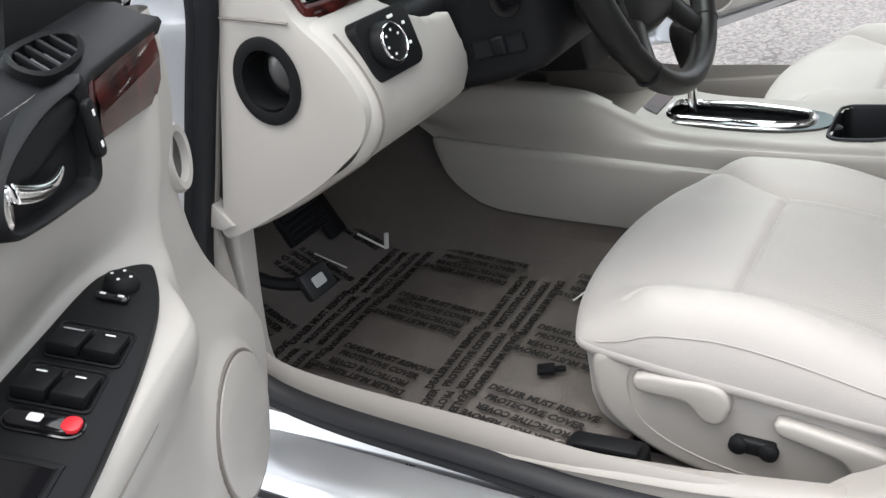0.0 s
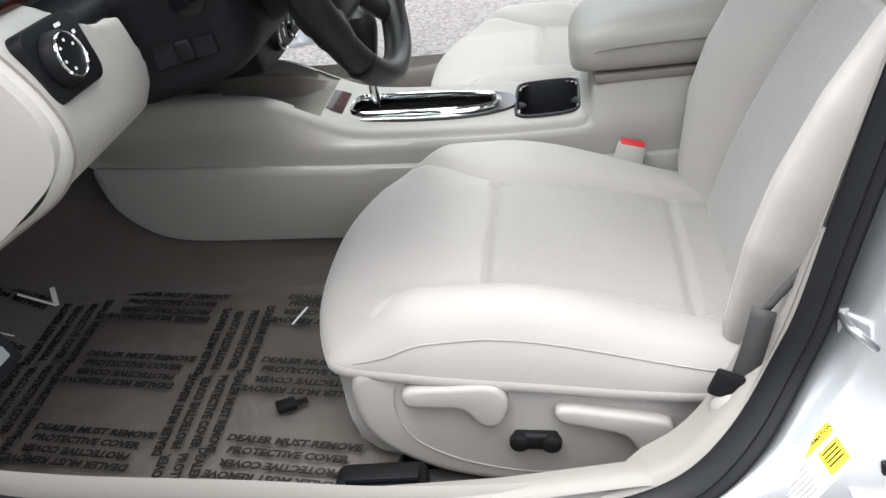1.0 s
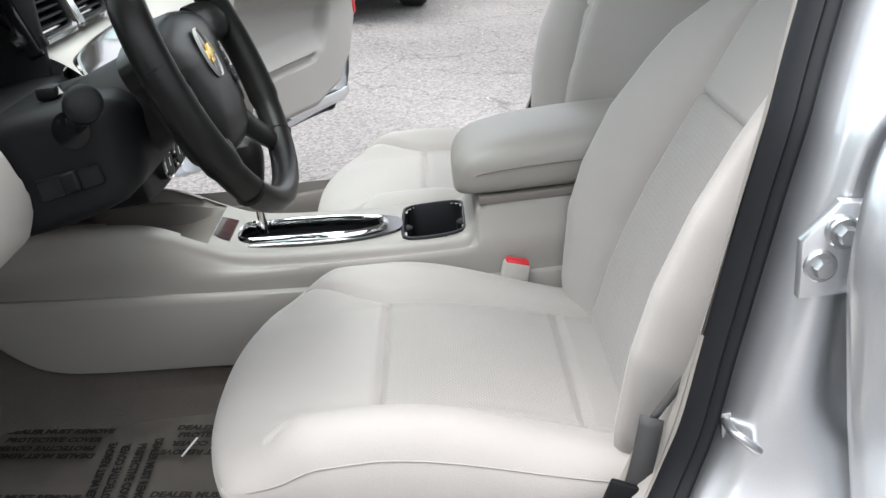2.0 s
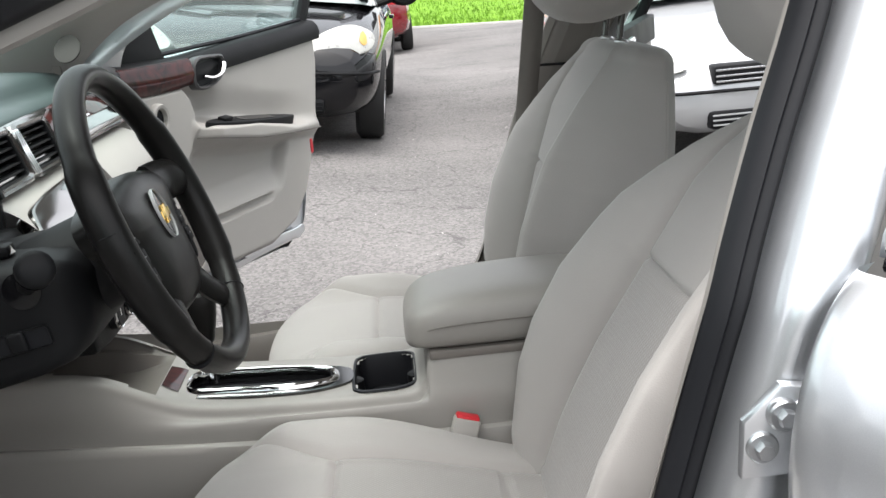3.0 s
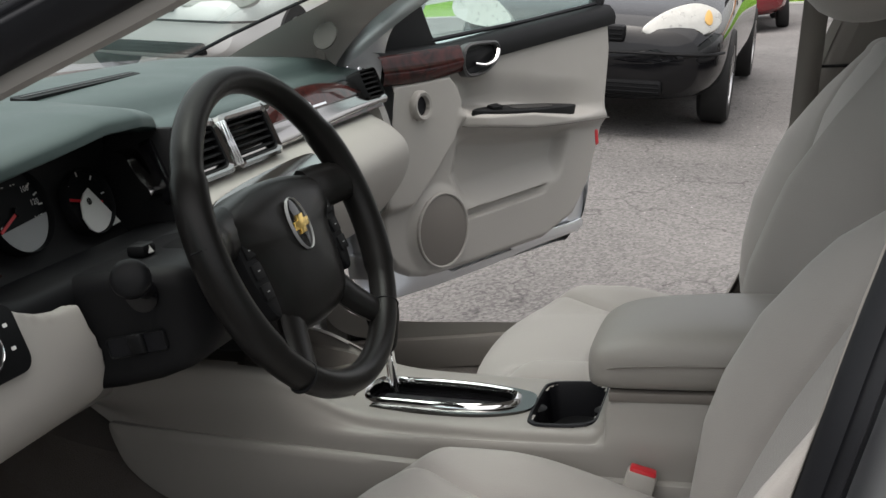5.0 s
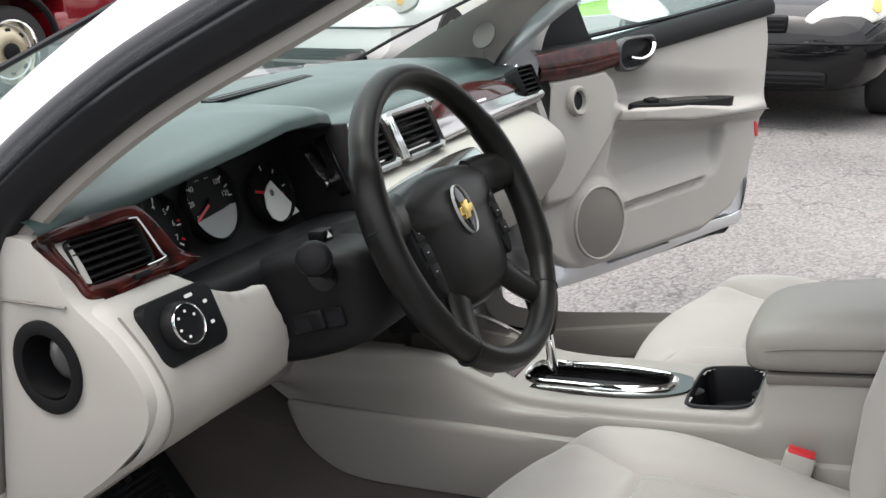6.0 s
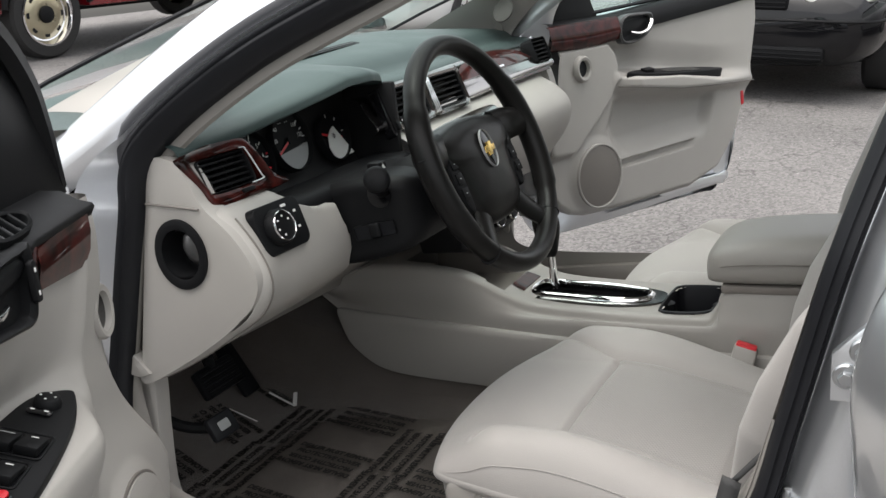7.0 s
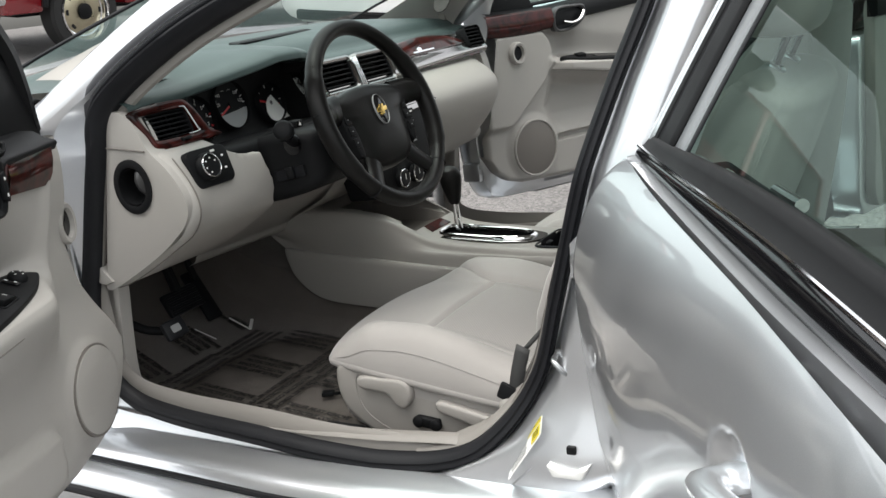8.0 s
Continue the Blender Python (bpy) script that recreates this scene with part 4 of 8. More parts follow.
    rows = [[(x, v * 0.60, z + 0.035 * (1 - v * v) - 0.03) for v in np.linspace(-1, 1, 13)] for x, z in ((0.17, 1.335), (0.40, 1.375), (0.8, 1.40), (1.3, 1.395), (1.75, 1.33))]
    part("headlining", skin(rows), CLOTH, body, "pale cloth headlining")
    # windscreen
    rows = []
    for k in np.linspace(0, 1, 8):
        x, z, w = -0.75 + 0.94 * k, 1.060 + 0.280 * k ** 0.92, 0.66 - 0.09 * k
        rows.append([(x - 0.10 * (1 - v * v), v * w, z + 0.02 * (1 - v * v)) for v in np.linspace(-1, 1, 13)])
    g = part("windscreen", skin(rows), SHIELD, body, "green-tinted windscreen glass")
    g.visible_shadow = False
    for s in (-1, 1):
        part("glass_edge", tube([(r[0 if s < 0 else -1][0], r[0 if s < 0 else -1][1], r[0 if s < 0 else -1][2]) for r in rows], 0.004, 6), RUBBER, body, "black ceramic glass border")
    # floor and bulkhead
    rows = []
    for x, z in ((-0.98, 0.66), (-0.88, 0.56), (-0.76, 0.43), (-0.66, 0.365), (-0.52, 0.335), (-0.3, 0.325), (0.0, 0.318), (0.3, 0.318), (0.8, 0.33), (1.4, 0.34)):
        rows.append([(x, -0.745, z + 0.06), (x, -0.715, z + 0.012), (x, -0.66, z), (x, -0.36, z), (x, -0.17, z + 0.005), (x, -0.125, z + 0.04), (x, -0.10, z + 0.16), (x, 0.0, z + 0.19), (x, 0.10, z + 0.16), (x, 0.125, z + 0.04), (x, 0.17, z + 0.005), (x, 0.36, z), (x, 0.66, z), (x, 0.715, z + 0.012), (x, 0.745, z + 0.06)])
    part("floor_carpet", skin(rows), CARPET, body, "grey-brown floor carpet", subsurf=1)
    part("bulkhead", box(-1.02, -0.98, -0.74, 0.74, 0.3, 0.99), BLACK, body)
    part("underbody", box(-1.0, 1.9, -0.72, 0.72, 0.22, 0.30, 0.02), BLACK, body)
    part("parcel_shelf", box(1.7, 2.25, -0.66, 0.66, 0.86, 0.93, 0.02), BEIGE_DARK, body)
    part("rear_glass", skin([[(1.75, -0.58, 1.35), (1.75, 0.58, 1.35)], [(2.3, -0.6, 1.0), (2.3, 0.6, 1.0)]]), GLASS, body).visible_shadow = False
    # kick panel trims ahead of the driver's sill
    for s in (-1, 1):
        bm = plate(spline([(-0.50, 0.36), (-0.455, 0.385), (-0.468, 0.46), (-0.460, 0.56), (-0.450, 0.655), (-0.478, 0.66), (-0.505, 0.52)], 30, True), 0.03, axes((0, s * 0.722, 0), (1, 0, 0), (0, 0, 1)), 0.006)
        part("kick_trim", bm, BEIGE, body, "beige kick panel trim")


build_body()


def rear_bench():
    b = thing("rear_bench", "beige cloth rear bench seat", "seat")
    part("cushion", box(1.0, 1.5, -0.64, 0.64, 0.34, 0.53, 0.06, 3), CLOTH, b)
    part("backrest", moved(box(-0.09, 0.09, -0.64, 0.64, 0, 0.62, 0.06, 3), pose(1.56, 0, 0.46, 0, 22, 0)), CLOTH, b)


rear_bench()


def bolt(parent, p, n, r=0.012, mat=STEEL):
    m = axes(p, Vector(n).orthogonal(), Vector(n).cross(Vector(n).orthogonal()))
    bm = lathe([(r * 1.7, -0.006), (r * 1.7, 0.002), (r * 1.5, 0.004), (0.001, 0.004)], 24, m)
    merge(bm, lathe([(r, 0.003), (r, 0.011), (r * 0.85, 0.013), (0.001, 0.013)], 6, m))
    part("bolt", bm, mat, parent, "zinc bolt and washer")


def pillar_hardware():
    y = -0.768
    ol = [(0.538, 0.715), (0.594, 0.715), (0.602, 0.796), (0.574, 0.800), (0.541, 0.768)]
    h = part("hinge_plate", plate(ol, 0.012, axes((0, y, 0), (1, 0, 0), (0, 0, 1)), 0.003), SILVER, body, "silver hinge plate with two bolts")
    bolt(h, (0.556, y - 0.001, 0.745), (0, -1, 0), 0.0085)
    bolt(h, (0.574, y - 0.006, 0.775), (0, -1, 0), 0.0085)
    part("hinge_arm", box(0.585, 0.67, y - 0.008, y + 0.010, 0.715, 0.785, 0.004), SILVER, h)
    st = thing("door_striker", "zinc plated door striker loop on the pillar", "latch")
    yy = -side_y(0.5, 0.55) - 0.002
    part("base", box(0.480, 0.515, yy - 0.005, yy + 0.004, 0.535, 0.582, 0.003), STEEL, st)
    path = [(0.484, yy, 0.574), (0.486, yy - 0.024, 0.573), (0.492, yy - 0.033, 0.570), (0.506, yy - 0.033, 0.556), (0.509, yy - 0.024, 0.553), (0.509, yy, 0.552)]
    part("loop", tube(spline(path, 24), 0.0045, 10), STEEL, st)
    part("loop_bracket", tube([(0.505, yy - 0.005, 0.550), (0.54, yy - 0.03, 0.552)], 0.006, 8), STEEL, st)
    lb = thing("tyre_label", "white and yellow tyre information label on the pillar", "label")
    m = axes((0.441, -0.780, 0.437), (0.60, -0.02, 0.80), (-0.30, 0.90, 0.25)) @ Matrix.Diagonal((0.88, 0.88, 1, 1))
    part("paper", plate(rounded(0.125, 0.056, 0.005), 0.0006, m), PAPER, lb)
    up = m @ Matrix.Translation((0, 0, 0.0012))
    part("yellow_strip", plate(rounded(0.118, 0.013, 0.001), 0.0004, up @ Matrix.Translation((0, 0.019, 0))), YELLOW, lb)
    part("yellow_box", plate(rounded(0.03, 0.028, 0.001), 0.0004, up @ Matrix.Translation((0.043, -0.008, 0))), YELLOW, lb)
    lettering("TIRE AND LOADING INFORMATION", 0.0068, up @ Matrix.Translation((0.005, 0.019, 0.0004)), INK, lb, bold=0.0001)
    for k in range(6):
        part("print_bar", plate(rounded(0.06 - 0.004 * (k % 3), 0.0016, 0.0004), 0.0003, up @ Matrix.Translation((-0.02, 0.007 - 0.0055 * k, 0))), GREY_MARK, lb)
    for k in range(4):
        part("print_bar", plate(rounded(0.022, 0.0016, 0.0004), 0.0003, up @ Matrix.Translation((0.043, 0.001 - 0.005 * k, 0.0005))), INK, lb)
    dc = thing("door_check", "small white door check bracket on the lower pillar", "bracket")
    part("bracket", plate([(0.492, 0.402), (0.540, 0.402), (0.552, 0.424), (0.527, 0.412), (0.507, 0.412), (0.483, 0.420)], 0.02, axes((0, -0.80, 0), (1, 0, 0), (0, 0, 1)), 0.003), PAPER, dc)
    part("latch_slot", box(0.511, 0.526, -0.782, -0.772, 0.434, 0.447, 0.002), BLACK, dc)


pillar_hardware()


# ---- doors ----
class DoorFrame:
    """Places local door measures: u along the door from its hinge, v towards the cabin, z up."""

    def __init__(self, hinge, side, degrees):
        a = radians(degrees)
        self.s = side
        self.h = Vector((hinge[0], hinge[1], 0))
        self.d = Vector((math.cos(a), side * math.sin(a), 0))
        self.n = Vector((math.sin(a), -side * math.cos(a), 0))

    def p(self, u, v, z):
        q = self.h + self.d * u + self.n * v
        return (q.x, q.y, z)

    def m(self, u, v, z, tilt=0.0):
        """A plate's frame facing the cabin; its x runs along the door (times s)."""
        return axes(self.p(u, v, z), self.d * self.s, Vector((0, 0, 1)) + self.n * tilt)

    def flat(self, pts):
        return [(self.s * x, y) for x, y in pts]


def panel_relief(u, z):
    """How far the passenger door's inner panel stands proud: fore pad, swept cove, armrest, hollow, pocket and speaker."""
    lip = float(np.interp(z, [0.64, 0.685, 0.735, 0.809, 0.86, 0.893, 0.93, 0.959, 0.98], [0.02, 0.091, 0.158, 0.250, 0.278, 0.286, 0.275, 0.249, 0.22]))
    v = 0.019 * (1 - smooth_step(lip - 0.012, lip + 0.004, u)) * smooth_step(0.668, 0.688, z) * (1 - smooth_step(0.955, 0.97, z))
    top = float(np.interp(u, [0.25, 0.5, 0.70, 0.93], [0.872, 0.846, 0.806, 0.782]))
    low = float(np.interp(u, [0.25, 0.5, 0.85, 0.93], [0.829, 0.787, 0.754, 0.748]))
    back = u - lip
    v -= 0.034 * math.exp(-((back - 0.055) / 0.06) ** 2) * smooth_step(0.0, 0.035, back) * smooth_step(top - 0.01, top + 0.02, z) * (1 - smooth_step(0.935, 0.985, z))
    v -= 0.014 * smooth_step(0.30, 0.40, u) * (1 - smooth_step(0.70, 0.92, u)) * smooth_step(top - 0.01, top + 0.012, z) * (1 - smooth_step(top + 0.02, top + 0.10, z))
    arm = smooth_step(low - 0.016, low + 0.016, z) * (1 - smooth_step(top - 0.016, top + 0.016, z))
    v += 0.066 * arm * smooth_step(0.245, 0.325, u) * (1 - 0.82 * smooth_step(0.62, 0.96, u))
    left = float(np.interp(z, [0.62, 0.72, 0.80], [0.262, 0.222, 0.255]))
    right = float(np.interp(z, [0.62, 0.723, 0.76], [0.695, 0.742, 0.75]))
    v -= 0.038 * smooth_step(left, left + 0.07, u) * (1 - smooth_step(right - 0.035, right, u)) * smooth_step(0.612, 0.69, z) * (1 - smooth_step(low - 0.04, low + 0.0, z))
    pocket = smooth_step(0.283, 0.293, u) * (1 - smooth_step(0.60, 0.64, u + 0.6 * max(0, 0.622 - z)))
    v -= 0.020 * pocket * smooth_step(0.598, 0.604, z) * (1 - smooth_step(0.616, 0.624, z))
    r = math.hypot((u - 0.17) / 0.105, (z - 0.60) / 0.105)
    v += 0.014 * (1 - smooth_step(0.80, 1.12, r))
    return v


def panel_low(u):
    return np.interp(u, [-0.02, 0.02, 0.06, 0.12, 0.30, 0.60, 0.74, 0.82, 0.87, 0.92, 0.96, 0.985], [0.60, 0.54, 0.51, 0.494, 0.484, 0.476, 0.508, 0.578, 0.664, 0.752, 0.90, 1.0])


def panel_high(u):
    return np.interp(u, [-0.02, 0.01, 0.05, 0.20, 0.31, 0.33, 0.45, 0.985], [0.66, 0.80, 0.968, 0.962, 0.968, 0.972, 0.988, 1.02])


def window_switch(parent, m, w=0.026, h=0.034):
    well = part("switch_well", plate(rounded(w * 1.12, h * 1.1, 0.003), 0.004, m), GLOSS_BLACK, parent)
    key = box(-w / 2, w / 2, -h / 2, h / 2, -0.002, 0.006, 0.002)
    for v in key.verts:
        if v.co.y < 0 and v.co.z > 0:
            v.co.z += 0.004
    part("switch_key", moved(key, m), BLACK, well)
    part("key_mark", plate(rounded(0.006, 0.0025, 0.001), 0.0003, m @ Matrix.Translation((0, 0.004, 0.0072))), WHITE_MARK, well)


def passenger_trim(d, f):
    sg = f.s
    us = np.concatenate([np.linspace(-0.02, 0.32, 90), np.linspace(0.326, 0.985, 90)])
    rows = []
    for u in us:
        lo, hi = panel_low(u), panel_high(u)
        col = [f.p(u, -0.045, lo + 0.004)]
        for k in np.linspace(0, 1, 170):
            z = lo + (hi - lo) * k
            edge = min(1.0, min(u + 0.02, 0.985 - u, z - lo + 0.004) / 0.02)
            col.append(f.p(u, panel_relief(u, z) - 0.02 * (1 - edge) ** 2, z))
        rows.append(col)
    part("trim_panel", skin(rows), BEIGE, d, "beige moulded trim panel", angle=60)
    # dark upper band with rolled top
    rows = []
    for u in np.linspace(0.03, 0.99, 50):
        lo = np.interp(u, [0.03, 0.31, 0.33, 0.45, 0.99], [0.968, 0.966, 0.972, 0.988, 1.02]) - 0.004
        hi = np.interp(u, [0.03, 0.31, 0.62, 0.99], [1.040, 1.035, 1.055, 1.076])
        rows.append([f.p(u, v, z) for v, z in ((0.0, lo), (0.012, lo + 0.003), (0.016, lo + (hi - lo) * 0.4), (0.010, hi - 0.018), (-0.004, hi - 0.004), (-0.025, hi), (-0.05, hi), (-0.052, hi - 0.02))])
    part("upper_band", skin(rows), BLACK, d, "black soft upper edge", angle=60)
    # wood
    x0, x1 = 0.012, 0.288
    wood = []
    for u in np.linspace(x0, x1, 20):
        k = (u - x0) / (x1 - x0)
        lo, hi = 0.966 - 0.008 * math.sin(k * 3.1), 1.03
        wood.append([f.p(u, v, z) for v, z in ((0.012, lo), (0.021, lo + 0.004), (0.027, lo * 0.6 + hi * 0.4), (0.020, hi - 0.006), (0.010, hi))])
    part("wood_trim", skin(wood), WOOD, d, "glossy dark burl wood strip", angle=60)
    # pull handle in its black dish
    hu, hz = 0.357, 0.990
    hw, hh = 0.142, 0.078
    dish = spline([(-hw / 2, -hh * 0.05), (-hw * 0.40, -hh * 0.5), (hw * 0.1, -hh * 0.48), (hw / 2, -hh * 0.10), (hw / 2, hh * 0.4), (hw * 0.2, hh * 0.5), (-hw * 0.36, hh * 0.46)], 40, True)
    inner = [(x * 0.86, y * 0.80) for x, y in dish]
    M = f.m(hu, 0.024, hz)
    bz = part("handle_dish", band(f.flat(dish), f.flat(inner), 0.02, M, 0.004), VENT_GREY, d, "dark grey handle surround")
    part("dish_back", plate(f.flat(inner), 0.004, M @ Matrix.Translation((0, 0, -0.012))), RUBBER, bz)
    path = [(hu - 0.018, 0.018, hz - 0.010), (hu + 0.004, 0.030, hz - 0.016), (hu + 0.030, 0.034, hz - 0.010), (hu + 0.046, 0.032, hz + 0.002), (hu + 0.056, 0.026, hz + 0.012)]
    part("pull_handle", tube([f.p(*q) for q in spline(path, 22)], [0.008 + 0.005 * (i / 21) for i in range(22)], 12, flat=0.5), CHROME, d, "chrome inner door handle")
    # switch plate on the armrest
    ol = spline([(-0.21, -0.004), (-0.12, 0.026), (0.05, 0.030), (0.20, 0.012), (0.22, -0.010), (0.05, -0.028), (-0.12, -0.026)], 50, True)
    M = axes(f.p(0.50, 0.034, 0.850), f.d * sg + Vector((0, 0, -0.11 * sg)), Vector((0, 0, 0.25)) - f.n)
    sp = part("switch_plate", plate(f.flat(ol), 0.03, M, 0.004), BLACK, d, "black window switch panel")
    part("grab_well", plate(f.flat(rounded(0.17, 0.03, 0.012)), 0.002, M @ Matrix.Translation((0.03, 0.0, 0.0012))), GLOSS_BLACK, sp)
    window_switch(sp, M @ Matrix.Translation((sg * -0.12, 0.0, 0.001)) @ pose(0, 0, 0, 0, 0, 90), 0.024, 0.035)
    seam = [(u, float(np.interp(u, [0.25, 0.5, 0.85, 0.93], [0.839, 0.797, 0.764, 0.758]))) for u in np.linspace(0.272, 0.93, 40)]
    part("armrest_seam", tube([f.p(u, panel_relief(u, z) + 0.0005, z) for u, z in seam], 0.0018, 6), BEIGE_DARK, d, "armrest seam")
    # speaker
    sm = f.m(0.17, 0.018, 0.60)
    part("speaker_grille", plate(ellipse(0.086, 0.086), 0.008, sm, 0.003), BEIGE_DARK, d, "round speaker grille")
    part("speaker_rim", band(ellipse(0.092, 0.092), ellipse(0.086, 0.086), 0.008, sm @ Matrix.Translation((0, 0, 0.0008)), 0.002), BEIGE, d)
    hole = f.m(0.122, 0.0315, 0.907)
    ring = part("air_duct_ring", lathe([(0.031, -0.014), (0.031, -0.002), (0.027, 0.005), (0.021, 0.003), (0.0195, -0.010)], 36, hole @ Matrix.Diagonal((1, 1.15, 1, 1)), False), BEIGE, d, "round duct ring", angle=60)
    part("air_duct_hole", plate(ellipse(0.0205, 0.0236), 0.003, hole @ Matrix.Translation((0, 0, -0.0085))), RUBBER, ring)
    part("edge_reflector", plate(rounded(0.03, 0.05, 0.01), 0.012, axes(f.p(0.872, -0.012, 0.708), f.n, (0, 0, 1)) @ pose(0, 0, 0, 0, 0, 0), 0.003), RED, d, "red edge reflector")


def driver_front(z):
    """Where the driver's trim panel begins along the door, by height."""
    return float(np.interp(z, [0.432, 0.445, 0.457, 0.483, 0.52, 0.56, 0.59, 0.62, 0.675, 0.741, 0.787, 0.83, 0.88, 0.99], [0.17, 0.09, 0.050, 0.010, -0.018, -0.042, -0.054, -0.040, -0.004, 0.034, 0.048, 0.050, 0.042, 0.040]))


def driver_profile(u):
    """Cross-section (v, z) of the driver's trim: a lean above, the armrest, the hollow and the lower panel."""
    arm = [(0.020, 0.985), (0.020, 0.945), (0.010, 0.895), (-0.014, 0.848), (-0.036, 0.814), (-0.034, 0.800), (0.0, 0.787), (0.050, 0.770), (0.061, 0.760), (0.062, 0.742), (0.050, 0.712), (0.022, 0.668), (0.004, 0.630), (0.0, 0.580), (0.002, 0.530), (0.0, 0.475), (-0.010, 0.432)]
    fore = [(0.016, 0.985), (0.020, 0.945), (0.016, 0.895), (0.008, 0.850), (0.003, 0.826), (0.001, 0.812), (0.0, 0.795), (0.0, 0.778), (0.0, 0.762), (0.0, 0.744), (0.0, 0.712), (0.002, 0.668), (0.006, 0.630), (0.010, 0.580), (0.010, 0.530), (0.004, 0.475), (-0.010, 0.432)]
    k = smooth_step(0.165, 0.30, u)
    pts = [(a[0] * k + b[0] * (1 - k), a[1] * k + b[1] * (1 - k)) for a, b in zip(arm, fore)]
    # a rolled crease runs down ahead of the armrest
    out = []
    for v, z in spline(pts, 96):
        c = float(np.interp(z, [0.47, 0.66, 0.80, 0.90, 0.97], [0.30, 0.215, 0.182, 0.160, 0.150]))
        v += 0.010 * math.exp(-((u - c) / 0.018) ** 2) * smooth_step(0.62, 0.72, z) - 0.010 * smooth_step(c + 0.004, c - 0.05, u) * smooth_step(0.62, 0.72, z)
        r = math.hypot((u - 0.12) / 0.095, (z - 0.55) / 0.088)
        v += 0.010 * (1 - smooth_step(0.85, 1.1, r))
        # map pocket
        pk = smooth_step(0.262, 0.285, u - 0.25 * max(0, z - 0.53)) * (1 - smooth_step(0.70, 0.74, u))
        v += 0.020 * pk * (1 - smooth_step(0.535 + 0.10 * (u - 0.27), 0.548 + 0.10 * (u - 0.27), z)) * smooth_step(0.435, 0.46, z)
        out.append((v, z))
    return out


def driver_trim(d, f):
    cols = 110
    table = np.array([driver_profile(u) for u in np.linspace(-0.01, 0.985, 240)])
    first, grid = [], []
    for i in range(cols + 1):
        t = (i / cols) ** 1.25
        line = []
        for n in range(table.shape[1]):
            z0 = table[80, n, 1]
            a = driver_front(z0)
            u = a + (0.985 - a) * t
            q = min(238.999, max(0.0, (u + 0.01) / 0.995 * 239))
            v, z = table[int(q), n] * (1 - q % 1) + table[int(q) + 1, n] * (q % 1)
            v -= 0.022 * (1 - min(1.0, max(0.0, (u - a) / 0.03))) ** 2
            if i == 0:
                first.append(f.p(u, -0.06, z))
            line.append(f.p(u, v, z))
        grid.append(line)
    part("trim_panel", skin([first] + grid), BEIGE, d, "beige moulded trim panel", angle=60)
    # dark upper trim that widens behind the handle
    bandrows = []
    for u in np.linspace(0.112, 0.99, 70):
        lo = float(np.interp(u, [0.045, 0.28, 0.33, 0.40, 0.46, 0.99], [0.970, 0.968, 0.950, 0.940, 0.940, 0.970]))
        hi = float(np.interp(u, [0.045, 0.30, 0.62, 0.99], [1.006, 1.004, 1.022, 1.047]))
        bandrows.append([f.p(u, v, z) for v, z in ((0.006, lo - 0.002), (0.027, lo), (0.033, lo + 0.01), (0.031, lo + (hi - lo) * 0.4), (0.014, hi - 0.016), (-0.004, hi - 0.004), (-0.035, hi), (-0.075, hi + 0.004), (-0.080, hi - 0.02))])
    part("upper_band", skin(bandrows), BLACK, d, "black soft upper trim", angle=60)
    # wood strip
    wood = []
    for k in np.linspace(0, 1, 24):
        u_lo, u_hi = 0.158 + 0.140 * k, 0.128 + 0.150 * k
        lo, hi = 0.916 + 0.010 * k, 0.984 - 0.010 * k
        wood.append([f.p(u_lo + (u_hi - u_lo) * q, v, lo + (hi - lo) * q) for v, q in ((0.012, 0.0), (0.026, 0.04), (0.033, 0.3), (0.034, 0.6), (0.030, 0.93), (0.016, 1.0))])
    part("wood_trim", skin(wood), WOOD, d, "glossy dark burl wood strip", angle=50)
    edge = spline([(0.300, 0.922), (0.298, 0.946), (0.284, 0.974)], 12)
    part("wood_edge", tube([f.p(u, 0.030, z) for u, z in edge], 0.004, 8), WOOD, d)
    # pull handle in its black dish
    dish = spline([(0.300, 0.980), (0.330, 0.985), (0.375, 0.983), (0.420, 0.974), (0.455, 0.960), (0.470, 0.938), (0.460, 0.921), (0.420, 0.913), (0.365, 0.907), (0.325, 0.905), (0.308, 0.922)], 72, True)
    cx, cz = 0.385, 0.945
    inner = [(cx + (u - cx) * 0.84 + 0.006, cz + (z - cz) * 0.76) for u, z in dish]
    M = f.m(0, 0.034, 0)
    bz = part("handle_dish", band(f.flat(dish), f.flat(inner), 0.03, M, 0.004), BLACK, d, "black handle surround", angle=60)
    part("dish_back", plate(f.flat(inner), 0.004, M @ Matrix.Translation((0, 0, -0.010))), BLACK, bz)
    blade = []
    for q in np.linspace(0, 1, 26):
        u, z = 0.364 + 0.086 * q, 0.935 + 0.014 * q * q - 0.004 * math.sin(q * math.pi)
        v = 0.030 + 0.008 * math.sin(min(1, q * 1.6) * math.pi / 2)
        hh = 0.0045 + 0.004 * q
        blade.append([f.p(u, v - 0.004, z - hh * 0.8), f.p(u, v, z - hh), f.p(u, v + 0.003, z - hh * 0.4), f.p(u, v + 0.0035, z + hh * 0.3), f.p(u, v + 0.001, z + hh), f.p(u, v - 0.004, z + hh * 0.8)])
    part("pull_handle", skin(blade, ring=True, caps=True), CHROME, d, "chrome inner door handle", angle=60, subsurf=1)
    fl = spline([(0.440, 0.953), (0.456, 0.955), (0.464, 0.944), (0.460, 0.928), (0.452, 0.927), (0.446, 0.940)], 24, True)
    part("handle_foot", plate(f.flat(fl), 0.016, f.m(0, 0.036, 0), 0.005), CHROME, d, "flared chrome handle end")
